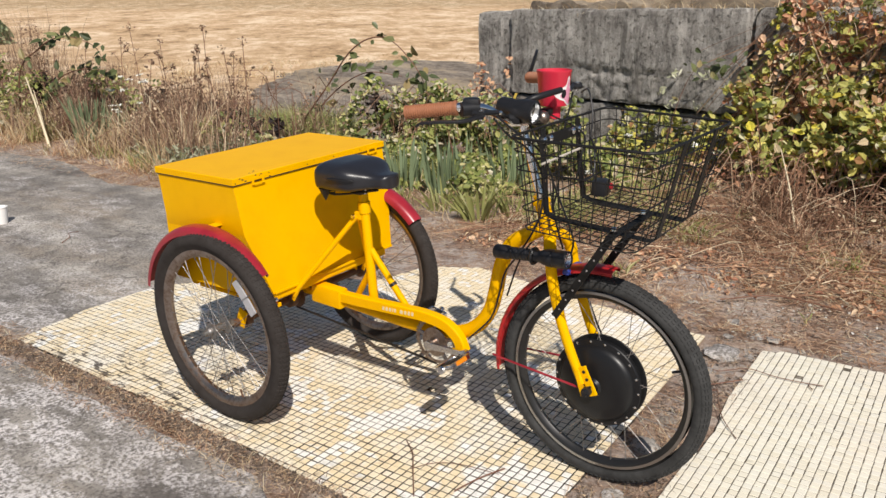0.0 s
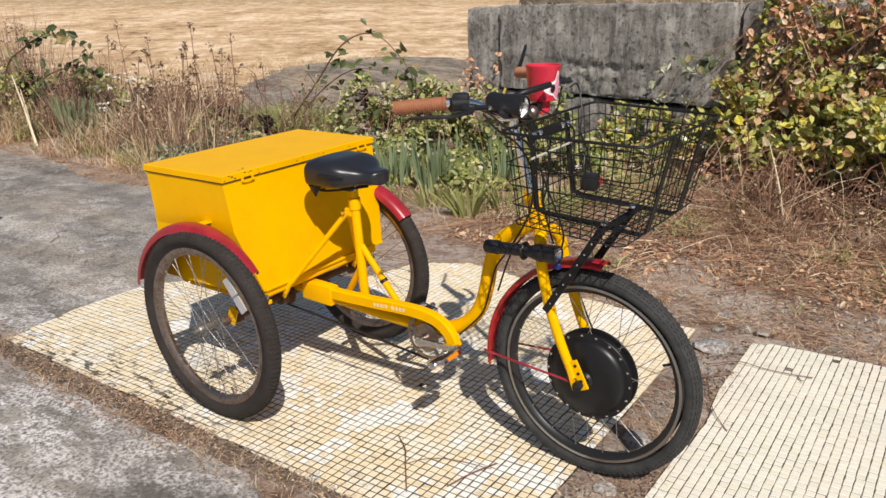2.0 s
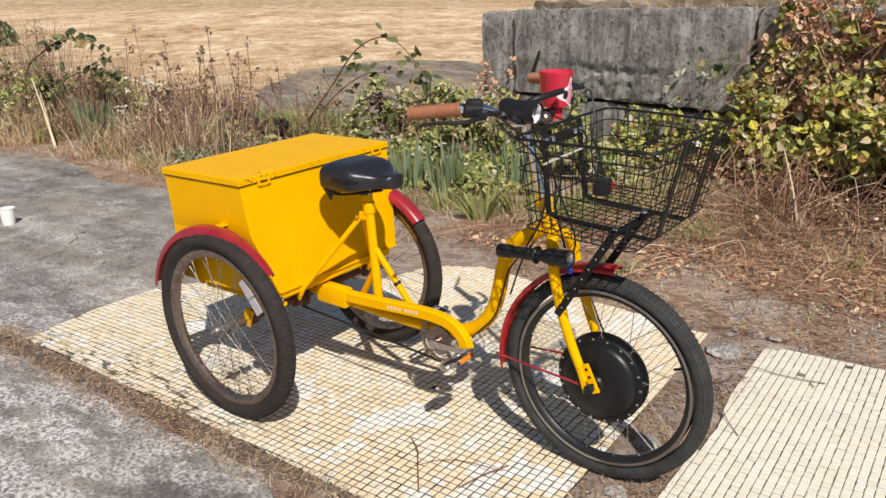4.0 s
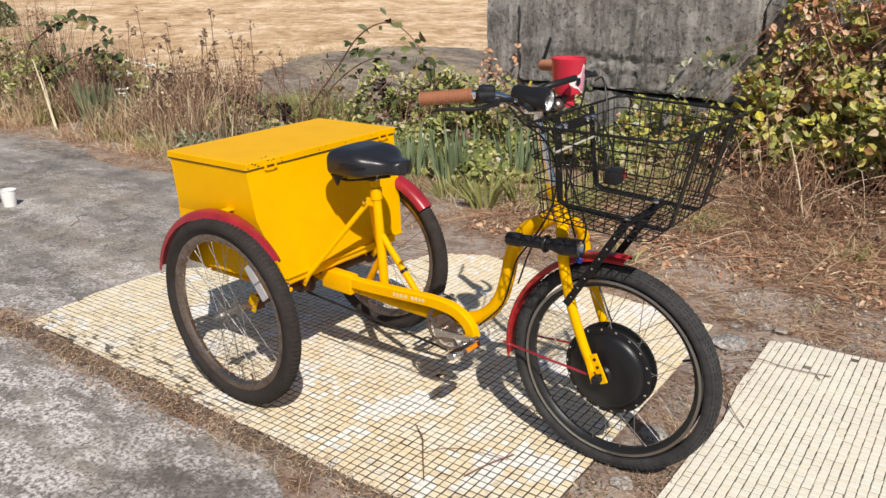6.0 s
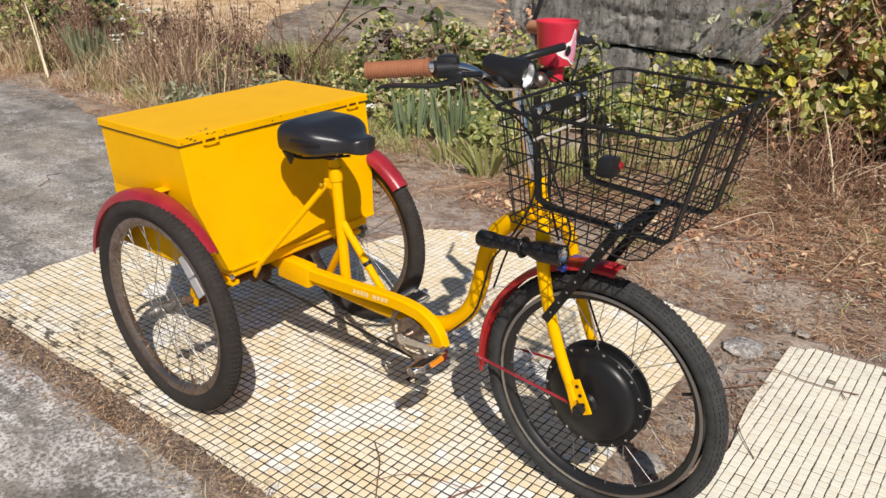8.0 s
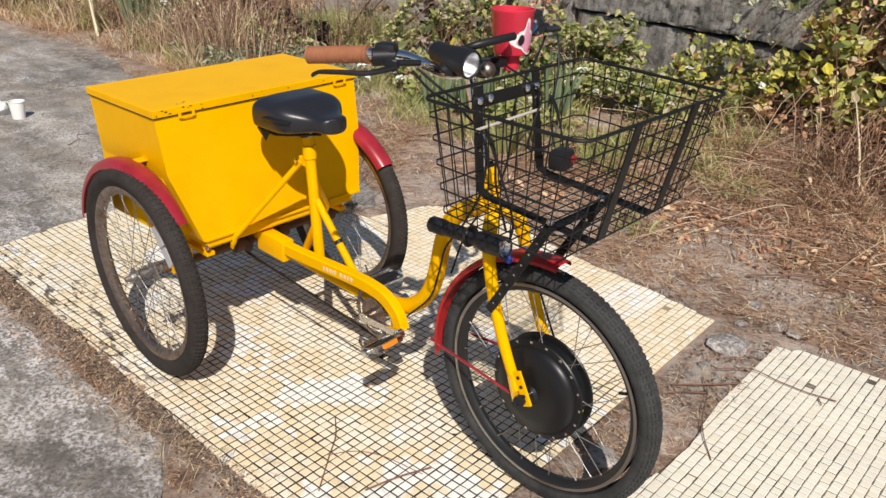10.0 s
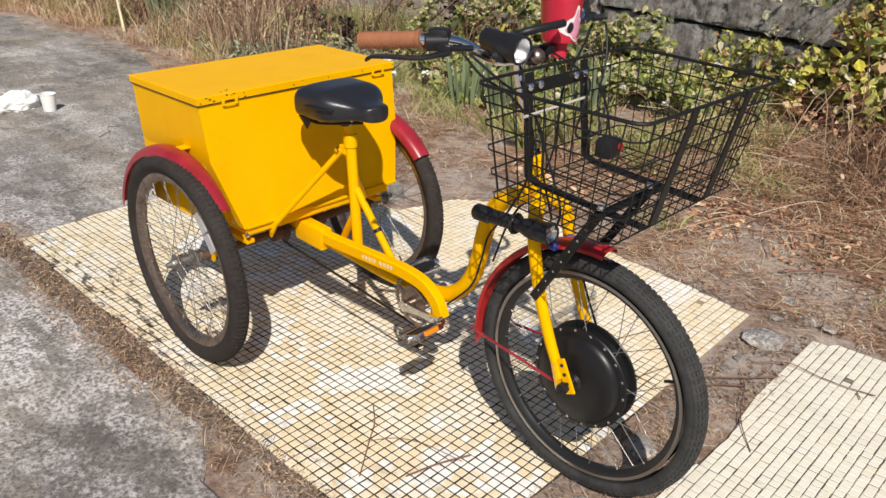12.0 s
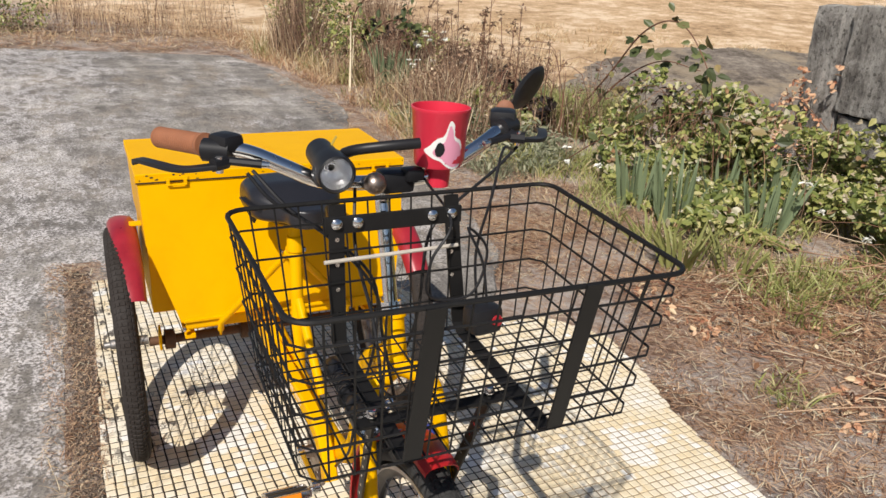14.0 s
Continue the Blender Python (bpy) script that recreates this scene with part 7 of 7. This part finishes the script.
stuff("dry_tufts", merge(blades(np.stack([np.random.default_rng(12).uniform(-1.1, 1.0, 260), np.random.default_rng(13).normal(-0.49, 0.03, 260), np.full(260, -0.018)], 1), 0.034, 0.0016, 1.0, 0.6, 108),
                         blades(np.stack([np.random.default_rng(14).normal(0.28, 0.16, 260), np.random.default_rng(15).normal(-0.50, 0.035, 260), np.full(260, -0.018)], 1), 0.060, 0.0016, 1.1, 0.6, 109),
                         blades(np.stack([np.random.default_rng(16).normal(-0.72, 0.10, 160), np.random.default_rng(17).normal(-0.49, 0.03, 160), np.full(160, -0.018)], 1), 0.055, 0.0016, 1.1, 0.6, 110),
                         blades(np.stack([np.random.default_rng(18).normal(1.13, 0.03, 160), np.random.default_rng(19).uniform(-0.2, 0.6, 160), np.full(160, -0.02)], 1), 0.05, 0.002, 1.1, 0.6, 111),
                         blades(scatter(700, 0.6, 3.4, (-0.5, 0.4), 30, 1.0, 0.08), 0.16, 0.004, 0.9, 0.6, 112)),
      M_STRAW, "wisps of dry grass in the joints between the slabs", "grass")
M_SEAM = leaf_material("seam_straw", [(0.0, (0.070, 0.052, 0.043)), (0.5, (0.19, 0.143, 0.115)), (0.8, (0.33, 0.225, 0.155)), (1.0, (0.60, 0.45, 0.30))], 0.85, 0.0)
g = np.random.default_rng(141)
seam = np.stack([g.uniform(-1.25, 1.05, 3600), g.normal(-0.474, 0.022, 3600), np.full(3600, -0.010)], 1)
crumb = np.stack([g.uniform(-1.3, 1.05, 5200), g.normal(-0.468, 0.021, 5200), np.full(5200, -0.001)], 1)
strip = np.stack([g.uniform(1.02, 1.24, 2600), g.uniform(-0.6, 1.12, 2600), np.full(2600, -0.005)], 1)
strip = thinned(strip, 7.0, 2.0, -0.05)
stuff("seam_debris", merge(blades(strip, 0.028, 0.0013, 1.4, 0.9, 144), leaves(strip, 0.0075, 145, 1.4, None, 1.6), blades(seam, 0.030, 0.0018, 1.4, 0.9, 142), leaves(crumb, 0.0065, 143, 1.4, None, 1.5)), M_SEAM, "dark rotted straw and bark crumbs in the seam", "debris")
g = np.random.default_rng(20)
tuft = np.stack([g.normal(0, 0.12, 24000) + np.repeat(g.uniform(-24, -1, 1200), 20), g.normal(0, 0.12, 24000) + np.repeat(g.uniform(5.0, 22, 1200), 20), np.full(24000, -0.02)], 1)
tuft = tuft[[not on_pad(p[0], p[1], 0.85) for p in tuft]]
stuff("field_grass", blades(tuft, 0.15, 0.012, 0.6, 0.5, 113), M_STRAW, "short dry straw of the mown field", "grass")


def twig(points, r, label="thin dead twig lying on the ground"):
    c = [Vector(p) for p in points]
    ob = part("twig", tube([p - c[0] for p in curve(c, 4)], r, 6), M_CANE, None, at=Matrix.Translation(c[0]), smooth=True)
    return tagged(ob, label, "twig", "twigs")


twig([(1.10, 0.803, 0.0), (1.132, 0.79, 0.008), (1.201, 0.849, 0.012), (1.287, 0.853, 0.006), (1.363, 0.854, 0.007), (1.435, 0.874, 0.004)], 0.0015, "dark bent twig lying on the pale tiles")
twig([(1.395, 0.852, 0.004), (1.412, 0.825, 0.004)], 0.0015)
twig([(1.112, 0.729, 0.0), (1.165, 0.650, 0.010), (1.199, 0.558, 0.012), (1.243, 0.471, 0.008), (1.305, 0.392, 0.003)], 0.0014)
twig([(1.067, 0.623, 0.0), (1.137, 0.676, 0.008), (1.213, 0.762, 0.010)], 0.0021, "pale brown stick lying between the slabs")
twig([(1.076, 0.568, 0.0), (1.114, 0.607, 0.006), (1.167, 0.653, 0.006)], 0.0020, "pale brown stick lying between the slabs")
twig([(0.531, -0.151, 0.003), (0.595, -0.202, 0.009), (0.641, -0.259, 0.008), (0.718, -0.353, 0.003)], 0.0016)
twig([(0.633, -0.259, 0.003), (0.672, -0.204, 0.006), (0.735, -0.167, 0.005), (0.844, -0.145, 0.003)], 0.0009)
twig([(0.792, -0.277, 0.004), (0.815, -0.198, 0.008), (0.843, -0.115, 0.004)], 0.0022)
twig([(-2.31, 0.38, -0.006), (-2.35, 0.45, 0.004), (-2.40, 0.47, 0.012), (-2.44, 0.55, -0.004)], 0.0022)
twig([(0.9, 1.5, -0.01), (1.1, 1.62, 0.01), (1.35, 1.60, 0.005)], 0.0035)


def stone(x, y, r, seed):
    bm = bmesh.new()
    bmesh.ops.create_icosphere(bm, subdivisions=3, radius=r)
    for v in bm.verts:
        c = v.co / r
        v.co *= 1 + 0.35 * noise.noise(c * 1.5 + Vector((seed, 0, 0))) + 0.15 * noise.noise(c * 4 + Vector((0, seed, 0)))
        v.co.z *= 0.28
    ob = part("stone", bm, M_CONC, None, at=Matrix.Translation((x, y, ground_height(x, y) + r * 0.12)), smooth=True)
    return tagged(ob, "broken lump of pale grey concrete", "stone", "broken concrete")


for k, (x, y, r) in enumerate(((1.09, 0.95, 0.062), (1.12, 1.22, 0.035), (1.085, 0.80, 0.022), (1.075, 0.72, 0.016), (1.13, 0.78, 0.012), (1.10, 0.40, 0.024), (1.17, 0.98, 0.018), (1.05, 1.12, 0.020), (1.20, 1.18, 0.024), (1.10, 0.06, 0.018), (1.16, 0.15, 0.022), (1.30, 1.17, 0.016), (1.45, 1.22, 0.028), (1.68, 1.35, 0.020), (1.10, 0.22, 0.040), (1.02, 1.32, 0.028), (0.8, 1.45, 0.022), (1.5, 1.45, 0.03), (1.13, -0.05, 0.03), (0.35, 1.55, 0.025), (1.9, 1.7, 0.035))):
    stone(x, y, r, k * 2.7)

# a dark shrub far out in the field
shrub = thing("shrub", pose(-21.35, 8.8, ground_height(-21.35, 8.8)), "dark green rounded shrub standing in the dry field", "shrub")
g = np.random.default_rng(77)
v = g.normal(0, 1, (2600, 3))
v /= np.linalg.norm(v, axis=1)[:, None]
stuff("crown", leaves(np.abs(v * [1, 1, 1]) * [0, 0, 0.72] + v * [1.0, 1.0, 0.0] * g.uniform(0.5, 1.0, (2600, 1)) * 0.75, 0.10, 78), M_IRIS, "", "", shrub)
part("trunk", tube([(0, 0, -0.2), (0.05, 0, 0.5)], 0.05, 8), M_CANE, shrub)


# ---- mosaic slabs: each tile a piece of its own, laid on a grout bed ----
def nearest(p, poly):
    """The nearest place on a closed outline."""
    best = None
    for i in range(len(poly)):
        a, b = np.array(poly[i - 1]), np.array(poly[i])
        t = np.clip(np.dot(p - a, b - a) / np.dot(b - a, b - a), 0, 1)
        q = a + t * (b - a)
        d = np.hypot(*(p - q))
        if best is None or d < best[0]:
            best = (d, q)
    return best


def tile_shape(p, gaps, top, bottom):
    """Vertices and faces of a tile with a softened top edge, about its centre."""
    a, c = (p - gaps[0]) / 2, (p - gaps[1]) / 2
    b, d = a - 0.0012, c - 0.0012
    verts = [(sx * a, sy * c, bottom) for sx, sy in ((-1, -1), (1, -1), (1, 1), (-1, 1))]
    verts += [(sx * a, sy * c, top - 0.0009) for sx, sy in ((-1, -1), (1, -1), (1, 1), (-1, 1))]
    verts += [(sx * b, sy * d, top) for sx, sy in ((-1, -1), (1, -1), (1, 1), (-1, 1))]
    faces = [(8, 9, 10, 11)] + [(k, (k + 1) % 4, 4 + (k + 1) % 4, 4 + k) for k in range(4)] + [(4 + k, 4 + (k + 1) % 4, 8 + (k + 1) % 4, 8 + k) for k in range(4)]
    return np.array(verts), faces


def mosaic(name, label, outline, origin, turn, pitch, gaps, mats, near, lost, seed, loose):
    bed = tagged(plate(name, ragged(outline, 0.06, 0.004, seed), -0.0016, -0.09, mats[2], 0.004), label, "tiles", kind="structure")
    g = np.random.default_rng(int(seed * 10))
    ca, sa = math.cos(radians(turn)), math.sin(radians(turn))
    xs, ys = [p[0] for p in outline], [p[1] for p in outline]
    shape, faces = tile_shape(pitch, gaps, 0.0, -0.006)
    one = quads_mesh("tile", shape.tolist(), faces, mats[1])
    n = int(4.0 / pitch)
    verts, allf, singles = [], [], []
    for i in range(-n, n):
        for j in range(-n, n):
            u, v = (i + 0.5) * pitch, (j + 0.5) * pitch
            x, y = origin[0] + u * ca - v * sa, origin[1] + u * sa + v * ca
            if not (min(xs) < x < max(xs) and min(ys) < y < max(ys)):
                continue
            d, _ = nearest(np.array((x, y)), outline)
            within = inside((x, y), outline)
            if not within and d > 0.2 * pitch:
                continue
            edge = min(abs(x - q) for q in (min(xs), max(xs))), min(abs(y - q) for q in (min(ys), max(ys)))
            if noise.noise(Vector((x * 6, y * 6, seed))) > lost - 0.25 * (min(edge) < 0.04) and min(edge) < 0.12:
                continue
            m = pose(x + g.normal(0, 0.0004), y + g.normal(0, 0.0004), g.normal(0, 0.0005), g.normal(0, loose), g.normal(0, loose), turn + g.normal(0, 1.4 * loose))
            if d > 0.8 * pitch and near(x, y) and len(singles) < 300:
                singles.append(m)
            else:
                w = shape @ np.array(m.to_3x3()).T + np.array(m.translation)
                if d < 0.8 * pitch:
                    for k in range(12):
                        if not inside((w[k, 0], w[k, 1]), outline):
                            w[k, :2] = nearest(w[k, :2], outline)[1]
                allf += [tuple(k + len(verts) * 12 for k in f) for f in faces]
                verts.append(w)
    for m in singles:
        shared("tile", one, bed, m)
    rest = new("tile_field", quads_mesh("tile_field", np.concatenate(verts).tolist(), allf, mats[0]))
    rest.parent = bed
    rest["kind"] = "stuff"
    return bed


SLAB_A = [(-1.18, -0.422), (-0.5, -0.430), (0.2, -0.442), (1.035, -0.458), (1.030, -0.02), (1.005, 0.6), (0.982, 1.068), (0.70, 1.116), (0.35, 1.152), (0.09, 1.228), (-0.17, 1.265), (-0.39, 1.13), (-0.46, 0.85), (-0.80, 0.70), (-1.245, 0.26), (-1.245, -0.10)]
SLAB_B = [(1.235, -1.10), (2.75, -1.10), (2.75, 1.08), (1.60, 1.095), (1.43, 1.09), (1.27, 1.098), (1.245, 1.072), (1.191, 1.052), (1.200, 0.85), (1.206, 0.64), (1.222, 0.51), (1.240, 0.41), (1.238, 0.33), (1.228, 0.2), (1.235, -0.5)]
mosaic("floor_mosaic", "old slab of small cream and yellow mosaic tiles, stained", SLAB_A, (1.028, 0.0), 1.8, 0.0256, (0.0040, 0.0040), (M_TILE, M_TILE_ONE, M_GROUT), lambda x, y: 0.45 < x < 1.0 and -0.45 < y < -0.02, 0.97, 3.0, 0.8)
mosaic("floor_mosaic_pale", "slab of pale cream mosaic tiles, chipped at its corner", SLAB_B, (1.205, 0.6), 1.64, 0.0242, (0.0028, 0.0018), (M_PALE, M_PALE_ONE, M_GROUT_PALE), lambda x, y: 1.2 < x < 1.75 and -0.2 < y < 0.4, 0.97, 6.0, 0.35)
